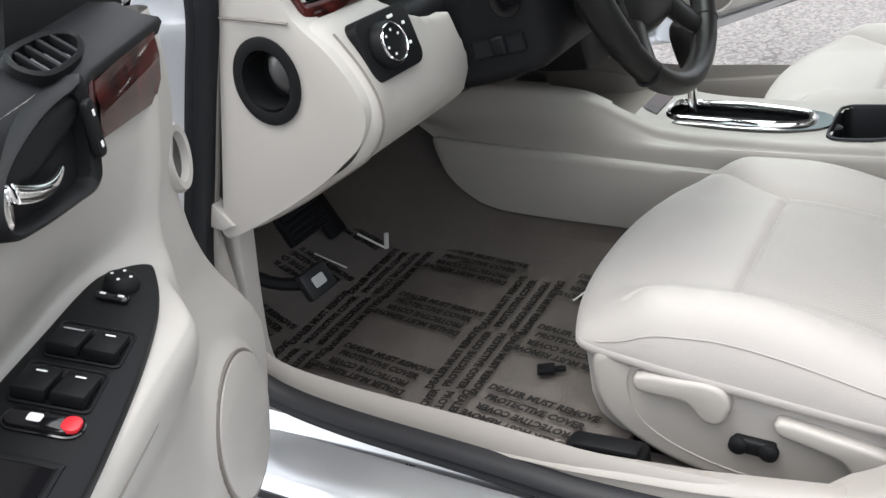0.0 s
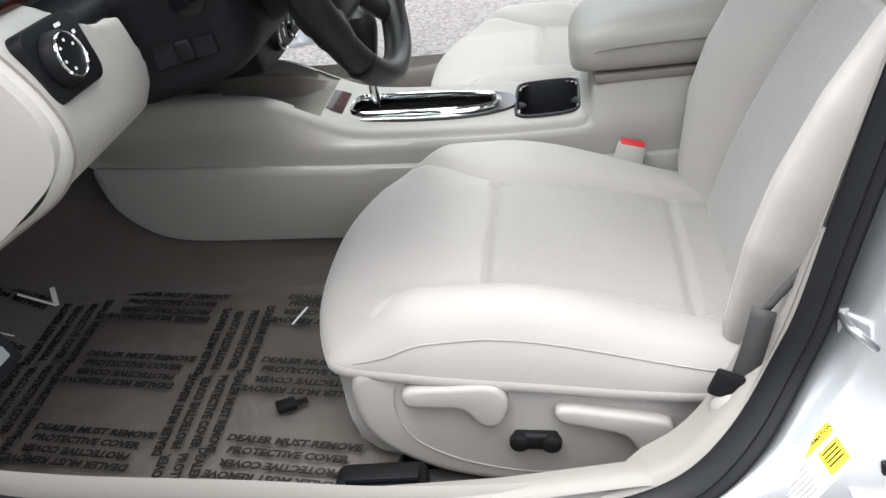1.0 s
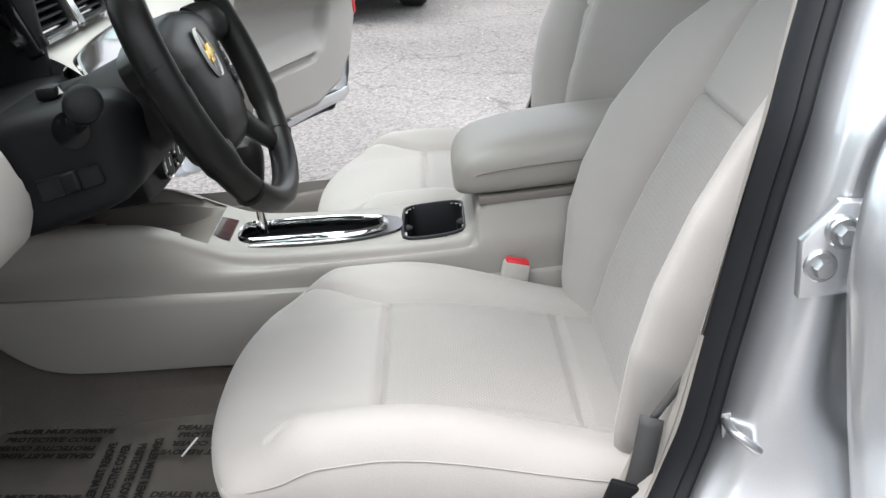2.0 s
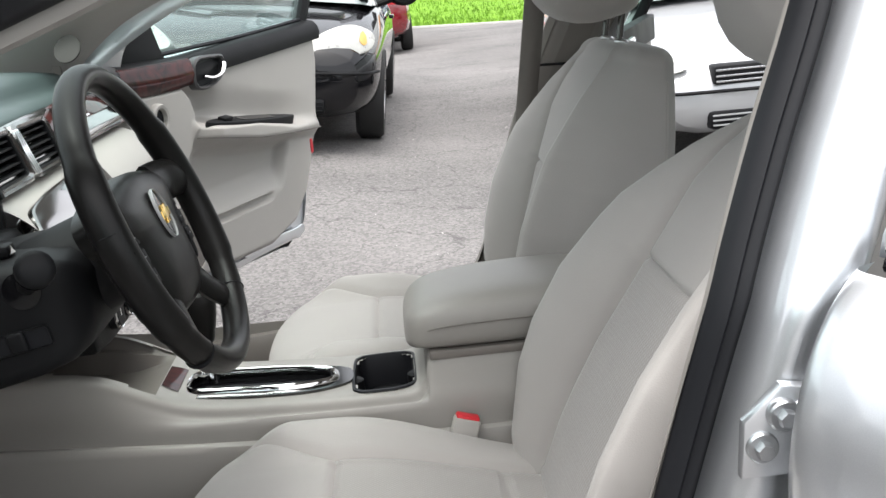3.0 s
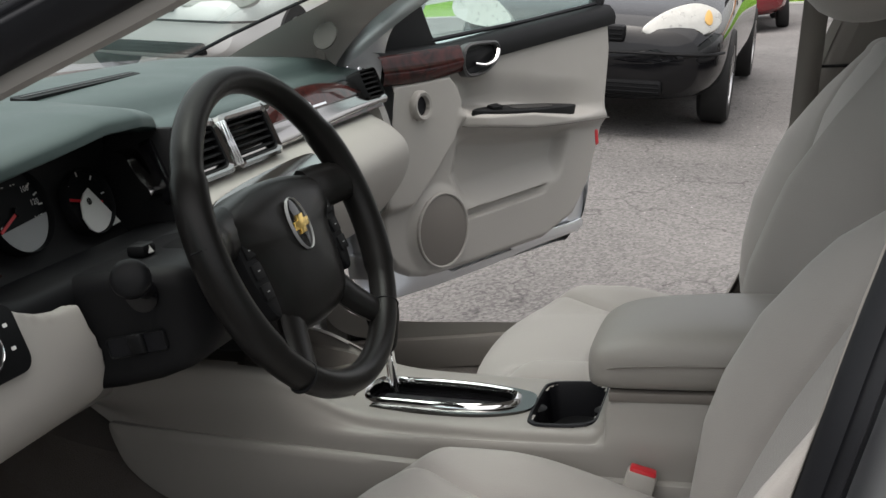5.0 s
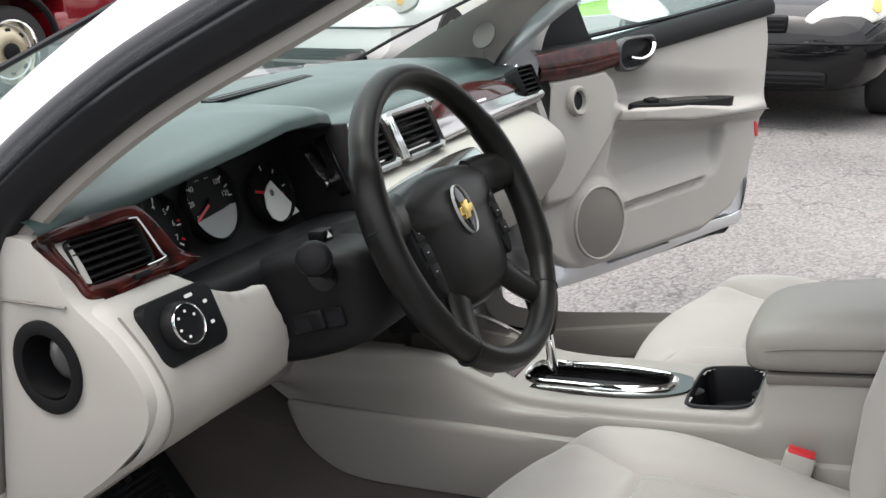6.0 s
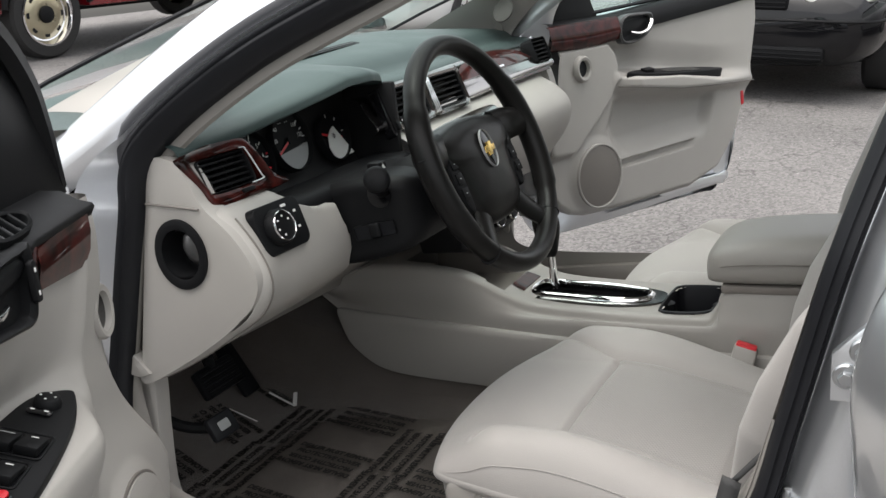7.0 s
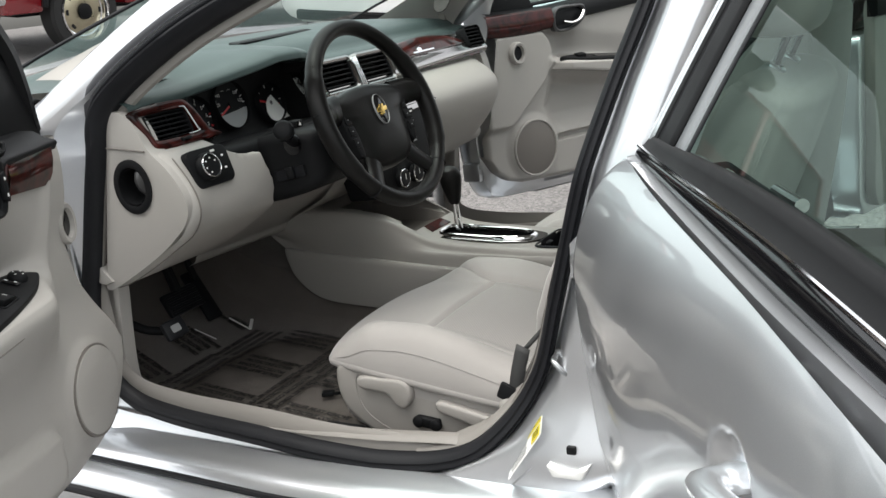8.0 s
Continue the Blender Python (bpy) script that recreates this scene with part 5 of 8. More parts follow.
    lock = part("lock_switch", plate(f.flat([(0.318 + x, 0.947 + y) for x, y in rounded(0.014, 0.044, 0.005)]), 0.006, f.m(0, 0.0425, 0), 0.002), BLACK, d, "black lock switch")
    for dz in (-0.012, 0.012):
        part("key_mark", plate(f.flat([(0.319 + x, 0.947 + dz + y) for x, y in rounded(0.004, 0.005, 0.001)]), 0.0003, f.m(0, 0.0432, 0)), WHITE_MARK, lock)
    # demister outlet on the sill
    vm = axes(f.p(0.292, 0.008, 0.998), f.d, f.n + Vector((0, 0, -0.6)))
    vo = spline([(-0.052, 0.004), (-0.02, 0.018), (0.036, 0.018), (0.052, 0.0), (0.034, -0.020), (-0.02, -0.020), (-0.050, -0.010)], 40, True)
    vi = [(x * 0.86, y * 0.74) for x, y in vo]
    vent = part("demister_vent", band(vo, vi, 0.012, vm @ Matrix.Translation((0, 0, 0.004)), 0.002), BLACK, d, "black side demister vent")
    part("vent_back", plate(vi, 0.002, vm @ Matrix.Translation((0, 0, -0.004))), GLOSS_BLACK, vent)
    for i in range(4):
        part("vent_slat", moved(box(-0.0025, 0.0025, -0.016, 0.016, -0.002, 0.004, 0.001), vm @ Matrix.Translation((-0.028 + 0.019 * i, 0, 0)) @ pose(0, 0, 0, 0, 0, -18)), BLACK, vent)
    # switch plate on the armrest top: x along the door, y to the cabin
    P = axes(f.p(0, 0, 0.7915), f.d, f.n + Vector((0, 0, -0.32)))
    ol = spline([(0.224, 0.008), (0.240, -0.012), (0.275, -0.026), (0.37, -0.030), (0.50, -0.034), (0.66, -0.036), (0.72, -0.02), (0.72, 0.05), (0.66, 0.068), (0.53, 0.066), (0.44, 0.060), (0.36, 0.051), (0.29, 0.038), (0.24, 0.020)], 90, True)
    sp = part("switch_plate", plate(ol, 0.016, P @ Matrix.Translation((0, 0, 0.005)), 0.004), BLACK, d, "black window switch panel")
    top = P @ Matrix.Translation((0, 0, 0.0055))
    for x in (0.368, 0.427):
        part("switch_well", band([(x - 0.002 + a, 0.009 + b + 0.06 * a) for a, b in rounded(0.052, 0.060, 0.006)], [(x - 0.002 + a, 0.009 + b + 0.06 * a) for a, b in rounded(0.047, 0.055, 0.005)], 0.008, top @ Matrix.Translation((0, 0, 0.001)), 0.0006), BLACK, sp)
        part("well_floor", plate([(x - 0.002 + a, 0.009 + b) for a, b in rounded(0.048, 0.056, 0.005)], 0.002, top @ Matrix.Translation((0, 0, 0.0004))), GLOSS_BLACK, sp)
        for y in (-0.005, 0.023):
            key = box(-0.014, 0.022, -0.0122, 0.0122, 0.0, 0.006, 0.002)
            for v in key.verts:
                if v.co.z > 0.003:
                    v.co.z += 0.005 * (v.co.x + 0.014) / 0.036
            part("switch_key", moved(key, top @ Matrix.Translation((x - 0.002, y, 0))), BLACK, sp, "rocker window switch")
            part("key_mark", plate(rounded(0.0025, 0.008 if not (x < 0.4 and y < 0) else 0.016, 0.001), 0.0003, top @ Matrix.Translation((x - 0.006, y, 0.0085)) @ pose(0, 0, 0, 0, -8, 0)), WHITE_MARK if not (x < 0.4 and y < 0) else GREY_MARK, sp)
    part("lockout_bezel", band([(0.468 + x, 0.016 + y) for x, y in rounded(0.026, 0.056, 0.011)], [(0.468 + x, 0.016 + y) for x, y in rounded(0.021, 0.051, 0.009)], 0.004, top @ Matrix.Translation((0, 0, 0.001)), 0.0006), GLOSS_BLACK, sp)
    part("lockout_switch", plate([(0.468 + x, 0.014 + y) for x, y in rounded(0.020, 0.048, 0.008)], 0.004, top @ Matrix.Translation((0, 0, 0.004)), 0.002), GLOSS_BLACK, sp, "black lockout switch")
    part("lockout_mark", plate([(0.468 + x, 0.035 + y) for x, y in rounded(0.017, 0.013, 0.006)], 0.003, top @ Matrix.Translation((0, 0, 0.0048)), 0.001), RED, sp, "red tip of the lockout switch")
    part("key_mark", plate([(0.468 + x, 0.010 + y) for x, y in rounded(0.009, 0.010, 0.002)], 0.0003, top @ Matrix.Translation((0, 0, 0.0044))), WHITE_MARK, sp)
    part("mirror_knob", lathe([(0.0155, 0), (0.0155, 0.004), (0.013, 0.009), (0.010, 0.0105), (0.001, 0.010)], 28, top @ Matrix.Translation((0.273, 0.0, 0))), BLACK, sp, "black mirror adjuster")
    for a in range(4):
        q = radians(90 * a)
        part("key_mark", plate(rounded(0.003, 0.0025, 0.0008), 0.0003, top @ Matrix.Translation((0.273 + 0.008 * math.cos(q), 0.008 * math.sin(q), 0.0108))), WHITE_MARK, sp)
    part("mirror_selector", plate([(0.296 + x, 0.001 + y) for x, y in rounded(0.012, 0.028, 0.005)], 0.003, top @ Matrix.Translation((0, 0, 0.004)), 0.002), GLOSS_BLACK, sp)
    for y in (-0.007, 0.008):
        part("key_mark", plate([(0.296 + a, y + b) for a, b in rounded(0.003, 0.005, 0.001)], 0.0003, top @ Matrix.Translation((0, 0, 0.0043))), WHITE_MARK, sp)
    gw = [(x, y) for x, y in spline([(0.505, -0.012), (0.512, -0.018), (0.58, -0.022), (0.66, -0.02), (0.66, 0.04), (0.58, 0.046), (0.515, 0.046), (0.505, 0.040)], 40, True)]
    gi = [(0.583 + (x - 0.583) * 0.92, 0.012 + (y - 0.012) * 0.86) for x, y in gw]
    part("grab_rim", band(gw, gi, 0.004, top @ Matrix.Translation((0, 0, 0.001)), 0.001), BLACK, sp)
    part("grab_well", plate(gi, 0.002, top @ Matrix.Translation((0, 0, 0.0006))), GLOSS_BLACK, sp, "dark grab pocket")
    # bright edge and seam below the plate
    part("armrest_seam", tube([f.p(u, float(np.interp(u, [0.24, 0.30, 0.40, 0.70], [0.026, 0.050, 0.0605, 0.063])), float(np.interp(u, [0.24, 0.30, 0.70], [0.775, 0.742, 0.735]))) for u in np.linspace(0.245, 0.72, 40)], 0.0016, 6), BEIGE_DARK, d, "armrest seam")
    # speaker
    sm = f.m(0.122, 0.0195, 0.55)
    part("speaker_grille", plate(ellipse(0.084, 0.076, 48), 0.010, sm, 0.003), BEIGE, d, "round speaker grille")
    part("speaker_rim", band(ellipse(0.088, 0.080, 48), ellipse(0.0845, 0.0765, 48), 0.008, sm @ Matrix.Translation((0, 0, -0.002)), 0.0005), BEIGE_DARK, d)
    # duct mouth that meets the dashboard outlet
    hole = f.m(0.060, -0.010, 0.834)
    ring = part("air_duct_ring", lathe([(0.030, -0.035), (0.031, 0.004), (0.028, 0.009), (0.022, 0.008), (0.020, -0.004)], 32, hole @ Matrix.Diagonal((1, 1.2, 1, 1))), BEIGE, d, "round duct ring", angle=60)
    part("duct_throat", plate(ellipse(0.0205, 0.0246), 0.002, hole), GLOSS_BLACK, ring)
    part("edge_reflector", plate(rounded(0.03, 0.05, 0.01), 0.012, axes(f.p(0.955, -0.012, 0.69), f.n, (0, 0, 1)), 0.003), RED, d, "red edge reflector")


def front_door(name, label, f, driver):
    d = thing(name, label, "car door", "open car doors")
    sg = f.s
    if driver:
        driver_trim(d, f)
    else:
        passenger_trim(d, f)
    # painted shell
    shell = spline([(-0.005, 0.56), (0.03, 0.47), (0.14, 0.452), (0.40, 0.444), (0.62, 0.446), (0.79, 0.443), (0.838, 0.458), (0.90, 0.66), (0.965, 0.84), (1.0, 1.02), (0.99, 1.066), (0.62, 1.045), (0.30, 1.03), (0.04, 1.028), (-0.01, 0.86), (-0.015, 0.70)], 90, True)
    rows = []
    for v, g in ((-0.046, 1.0), (-0.050, 1.012), (-0.06, 1.014), (-0.075, 1.03), (-0.12, 1.03), (-0.15, 1.0), (-0.165, 0.9), (-0.17, 0.6), (-0.172, 0.2)):
        rows.append([f.p(0.49 + (u - 0.49) * g, v - (0.03 if z > 0.95 and v < -0.1 else 0) * -1, 0.75 + (z - 0.75) * g) for u, z in shell])
    part("outer_shell", skin(rows, ring=True, caps=True), SILVER, d, "silver painted outer skin", angle=50)
    if driver:
        part("door_seal", tube([f.p(0.49 + (u - 0.49) * 0.965, -0.046, 0.75 + (z - 0.75) * 0.965) for u, z in shell if z < 1.02], 0.003, 8), RUBBER, d, "black door seal")
    else:
        corner = spline([(0.50, 0.462), (0.62, 0.458), (0.74, 0.452), (0.815, 0.447), (0.838, 0.456), (0.832, 0.476), (0.79, 0.474), (0.70, 0.478), (0.60, 0.482), (0.50, 0.484)], 60, True)
        inner = spline([(0.25, 0.468), (0.50, 0.462), (0.74, 0.454), (0.80, 0.458), (0.84, 0.478), (0.87, 0.53), (0.895, 0.60)], 40)
        outer = spline([(0.25, 0.432), (0.50, 0.426), (0.74, 0.418), (0.86, 0.414), (0.950, 0.411), (0.972, 0.440), (0.940, 0.56)], 40)
        ledge = []
        for (u, z), (w, q) in zip(inner, outer):
            ledge.append([f.p(u, -0.04, z), f.p(u * 0.7 + w * 0.3, -0.075, z * 0.75 + q * 0.25 + 0.002), f.p(w, -0.142, q + 0.004), f.p(w + 0.004, -0.150, q), f.p(w, -0.152, q - 0.008), f.p(u, -0.10, q - 0.006)])
        part("skin_hem", skin(ledge), SILVER, d, "silver ledge and hem of the outer door skin", angle=50)
        part("lower_flange", plate(f.flat(corner), 0.006, f.m(0, -0.036, 0), 0.002), SILVER, d, "bare silver door flange")
    # window frame and glass
    tl = 0.20
    fr = spline([(0.032, 0.995), (0.062, 1.075), (0.10, 1.14), (0.18, 1.205), (0.32, 1.262), (0.60, 1.345), (0.82, 1.39), (0.99, 1.39), (1.045, 1.33), (1.03, 1.20), (0.975, 1.06)], 66)
    part("window_frame", tube([f.p(u, -0.05 - (z - 1.03) * tl * -0.6, z) for u, z in fr], 0.020, 8, flat=1.3), BLACK, d, "black window frame")
    gl = [f.p(u, -0.052 + (z - 1.03) * tl * 0.6, z) for u, z in fr[16:]] + [f.p(0.22, -0.052, 1.03)]
    bm = bmesh.new()
    bm.faces.new([bm.verts.new(q) for q in gl])
    g = part("window_glass", bm, GLASS_FRONT, d, "clear tinted side window", smooth=False)
    g.visible_shadow = False
    part("sail_panel", plate(f.flat([(0.03, 0.985), (0.28, 1.0), (0.245, 1.06), (0.21, 1.15), (0.21, 1.218), (0.16, 1.198), (0.105, 1.148), (0.062, 1.078)]), 0.02, f.m(0, -0.03, 0), 0.004), BLACK, d, "black corner panel")
    part("window_sweep", tube([f.p(u, -0.035, np.interp(u, [0.24, 0.62, 0.985], [1.045, 1.058, 1.08])) for u in np.linspace(0.24, 0.985, 12)], 0.006, 6), RUBBER, d)
    if driver:
        mir = part("door_mirror", moved(lathe([(0.001, -0.075), (0.07, -0.07), (0.105, -0.02), (0.108, 0.03), (0.10, 0.035), (0.001, 0.03)], 28), axes(f.p(0.16, -0.21, 1.09), f.n + f.d * 0.9, (0, 0, 1)) @ pose(0, 0, 0, 0, 90, 0) @ Matrix.Diagonal((0.75, 1.1, 1, 1))), SILVER, d, "silver door mirror")
    # check strap and hinge arms at the front edge
    for z in (0.55, 0.86):
        part("hinge_arm", box(-0.03, 0.03, -0.02, 0.02, -0.03, 0.03, 0.006), SILVER, d).matrix_basis = Matrix.Translation(f.p(-0.02, -0.08, z))
    return d


DRIVER_DOOR = DoorFrame((-0.336, -0.865), -1, 66)
PASSENGER_DOOR = DoorFrame((-0.345, 0.773), 1, 66)
front_door("driver_door", "open front door with beige trim, wood strip and window switches", DRIVER_DOOR, True)
front_door("passenger_door", "open front door with beige trim, wood strip and round speaker", PASSENGER_DOOR, False)


def rear_bulge(z):
    """How far the rear door's skin stands outside its waist line."""
    low = float(np.interp(z, [0.36, 0.48, 0.62, 0.74], [0.080, 0.098, 0.110, 0.114]))
    k = max(0.0, (z - 0.72) / 0.182)
    return low * math.sqrt(max(0.0, 1 - k * k)) ** 1.1 - 0.004


def rear_door(name, label, f, rise=0.0):
    d = thing(name, label, "car door", "open car doors")

    def waist(u):
        return 0.896 - 0.026 * u

    def low(u):
        return float(np.interp(u, [0, 0.60, 0.72, 0.80, 0.92, 1.02], [0.40, 0.40, 0.46, 0.58, 0.76, 0.86]))

    # outer skin with rolled front and lower edges
    rows = []
    us = [0.0, 0.0, 0.004, 0.012] + list(np.linspace(0.025, 1.01, 110)) + [1.02, 1.024, 1.024]
    for i, u in enumerate(us):
        col = []
        roll = 0.03 if i in (0, len(us) - 1) else (0.008 if i in (1, len(us) - 2) else (0.002 if i == 2 else 0.0))
        lo, hi = low(u), waist(u)
        for k in np.linspace(0, 1, 110):
            z = hi + (lo - hi) * k
            end = 0.010 * smooth_step(0.97, 1.0, k)
            r = math.hypot((u - 0.690) / 0.064, (z - 0.757) / 0.046)
            end += 0.024 * (1 - smooth_step(0.15, 1.0, r))
            col.append(f.p(u, -rear_bulge(z) * (1 - 0.30 * smooth_step(0.15, 0.65, u)) + roll + end, z))
        col.append(f.p(u, 0.03, lo + 0.004))
        rows.append(col)
    part("outer_skin", skin(rows), SILVER, d, "silver painted outer skin with mirror-like lacquer", angle=50)
    ol = spline([(0.015, 0.43), (0.12, 0.41), (0.55, 0.41), (0.70, 0.45), (0.78, 0.58), (0.90, 0.74), (1.00, 0.84), (1.0, 0.88), (0.60, 0.88), (0.20, 0.89), (0.03, 0.89), (0.015, 0.80), (0.012, 0.62)], 80, True)
    part("door_core", plate(f.flat(ol), 0.10, f.m(0, 0.075, 0), 0.008), SILVER, d, "painted door edge")
    part("trim_panel", plate(f.flat([(u * 0.93 + 0.03, 0.68 + (z - 0.68) * (0.92 + (rise * 5.0 if z > 0.68 else 0.0))) for u, z in ol]), 0.03, f.m(0, 0.105, 0), 0.008), BEIGE, d, "beige inner trim")
    part("upper_band", plate(f.flat([(0.04, 0.83 + rise), (0.98, 0.81 + rise), (0.98, 0.862 + rise * 1.25), (0.04, 0.880 + rise * 1.1)]), 0.03, f.m(0, 0.115, 0), 0.008), BLACK, d, "black soft upper edge")
    part("pull_handle", tube([f.p(u, 0.13, 0.865 + rise) for u in np.linspace(0.18, 0.27, 8)], 0.009, 10), CHROME, d, "chrome inner handle")
    rows = [[f.p(u, v, z + 0.02 * u) for v, z in ((0.10, 0.68), (0.135, 0.69), (0.145, 0.72), (0.135, 0.745), (0.10, 0.75))] for u in np.linspace(0.2, 0.8, 10)]
    part("armrest", skin(rows, caps=True), BEIGE, d, subsurf=1)

    # waist mouldings
    def strip(u):
        return 0.014 + 0.022 * smooth_step(0.0, 0.7, u)

    us = np.linspace(0.022, 1.03, 40)
    part("waist_moulding", skin([[f.p(u, v, waist(u) + strip(u) * q) for v, q in ((-0.002, -0.06), (-0.010, 0.0), (-0.012, 0.3), (-0.010, 0.7), (-0.006, 1.0), (0.004, 1.04))] for u in us]), GLOSS_BLACK, d, "gloss black waist strip", angle=70)
    part("waist_bright_line", tube([f.p(u, -0.006, waist(u) + strip(u) + 0.003) for u in us], 0.003, 8), CHROME, d, "thin bright waist line")
    part("waist_rubber", skin([[f.p(u, v, waist(u) + strip(u) + z * (0.35 + 0.25 * smooth_step(0, 0.5, u))) for v, z in ((-0.004, 0.004), (0.002, 0.012), (0.008, 0.030), (0.012, 0.044), (0.022, 0.046), (0.03, 0.03))] for u in us]), BLACK, d, "black window sweep", angle=70)
    fr = spline([(0.035, 0.90), (0.06, 1.05), (0.115, 1.25), (0.17, 1.36), (0.32, 1.40), (0.60, 1.385), (0.85, 1.26), (0.98, 1.08), (1.02, 0.92)], 60)
    lean = lambda z: 0.02 + max(0, z - 0.92) * 0.56
    part("window_frame", tube([f.p(u + 0.01, lean(z) + 0.008, z) for u, z in fr], 0.014, 8, flat=1.3), BLACK, d, "black window frame")
    rows = [[f.p(u + w, lean(z) + v, z) for w, v in ((-0.034, 0.004), (-0.030, -0.006), (-0.012, -0.008), (-0.002, -0.006))] for u, z in fr[:18]]
    part("frame_face", skin(rows), SILVER, d, "silver painted window frame", solid=0.008)
    rows = [[f.p(u + w, lean(z) - 0.006, z) for w in (-0.001, 0.030, 0.070, 0.098)] for u, z in fr[:18]]
    part("frame_applique", skin(rows), BLACK, d, "satin black pillar strip", solid=0.003)
    # plain grey strip between the black pillar strip and the glass border
    rows = [[f.p(u + w, lean(z) - 0.004, z) for w in (0.099, 0.120, 0.148)] for u, z in fr[:18]]
    part("grey_strip", skin(rows), SATIN_GREY, d, "grey strip along the front of the window", solid=0.002)
    rows = [[f.p(u + w, lean(z) - 0.004, z) for w in (0.149, 0.162)] for u, z in fr[:18]]
    part("glass_edge", skin(rows), RUBBER, d, "black glass border", solid=0.002)
    bm = bmesh.new()
    bm.faces.new([bm.verts.new(f.p(u, lean(z), z)) for u, z in fr])
    g = part("window_glass", bm, GLASS, d, "green-tinted side window", smooth=False)
    g.visible_shadow = False
    # pull handle over its scooped recess
    b = rear_bulge(0.775)
    path = [(0.668, -0.05, 0.750), (0.672, -0.080, 0.752), (0.690, -0.092, 0.757), (0.75, -0.092, 0.770), (0.81, -0.080, 0.781), (0.83, -0.045, 0.783)]
    part("pull_handle", tube(spline([f.p(*q) for q in path], 36), [0.017 if 4 < i < 31 else 0.019 for i in range(36)], 12, flat=0.65), SILVER, d, "silver pull handle")
    return d


rear_door("rear_door", "open rear door, silver outside with tinted window", DoorFrame((0.655, -0.755), -1, 61))
rear_door("rear_door", "open rear door showing beige trim and chrome handle", DoorFrame((0.66, 0.80), 1, 70), 0.105)


# ---- dashboard ----
def louvre_vent(parent, m, w, h, slats=5, shear=0.0, frame_mat=BLACK):
    """A dark air vent: recess, horizontal slats and two uprights. The frame m has x along the vent and z out of it."""
    ol = [(x + shear * y, y) for x, y in rounded(w, h, min(w, h) * 0.14)]
    inn = [(x * 0.94, y * 0.90) for x, y in ol]
    v = part("air_vent", band(ol, inn, 0.03, m, 0.002), frame_mat, parent, "black air vent")
    part("vent_back", plate(inn, 0.003, m @ Matrix.Translation((0, 0, -0.03))), GLOSS_BLACK, v)
    for i in range(slats):
        y = h * 0.86 * ((i + 0.5) / slats - 0.5)
        part("vent_slat", moved(box(-w * 0.47 + shear * y, w * 0.47 + shear * y, -0.0016, 0.0016, -0.018, 0.0, 0.0008), m @ Matrix.Translation((0, y, -0.002)) @ pose(0, 0, 0, 18, 0, 0)), BLACK, v)
    for x in (-w * 0.17, w * 0.17):
        part("vent_upright", moved(box(x - 0.0015, x + 0.0015, -h * 0.43, h * 0.43, -0.026, -0.02), m), BLACK, v)
    return v


def gauge(parent, y, z, r, x, sweep, needle, m0):
    m = m0(y, z, x)
    g = part("gauge", lathe([(r, -0.012), (r, 0.0), (r * 0.97, 0.003), (r * 0.94, 0.0), (r * 0.93, -0.008), (0.001, -0.008)], 40, m), BLACK, parent, "round gauge with white marks")
    for i in range(sweep):
        a = radians(215 - 250 * i / (sweep - 1))
        t = box(r * 0.76, r * 0.90, -0.0010, 0.0010, -0.0075, -0.0068)
        part("gauge_mark", moved(t, m @ pose(0, 0, 0, 0, 0, math.degrees(a))), WHITE_MARK, g)
    part("needle", moved(box(-r * 0.1, r * 0.78, -0.0019, 0.0019, -0.006, -0.0045), m @ pose(0, 0, 0, 0, 0, needle)), RED, g, "red needle")
    part("needle_hub", lathe([(r * 0.12, -0.006), (r * 0.11, -0.003), (0.001, -0.003)], 20, m), BLACK, g)
    return g, m


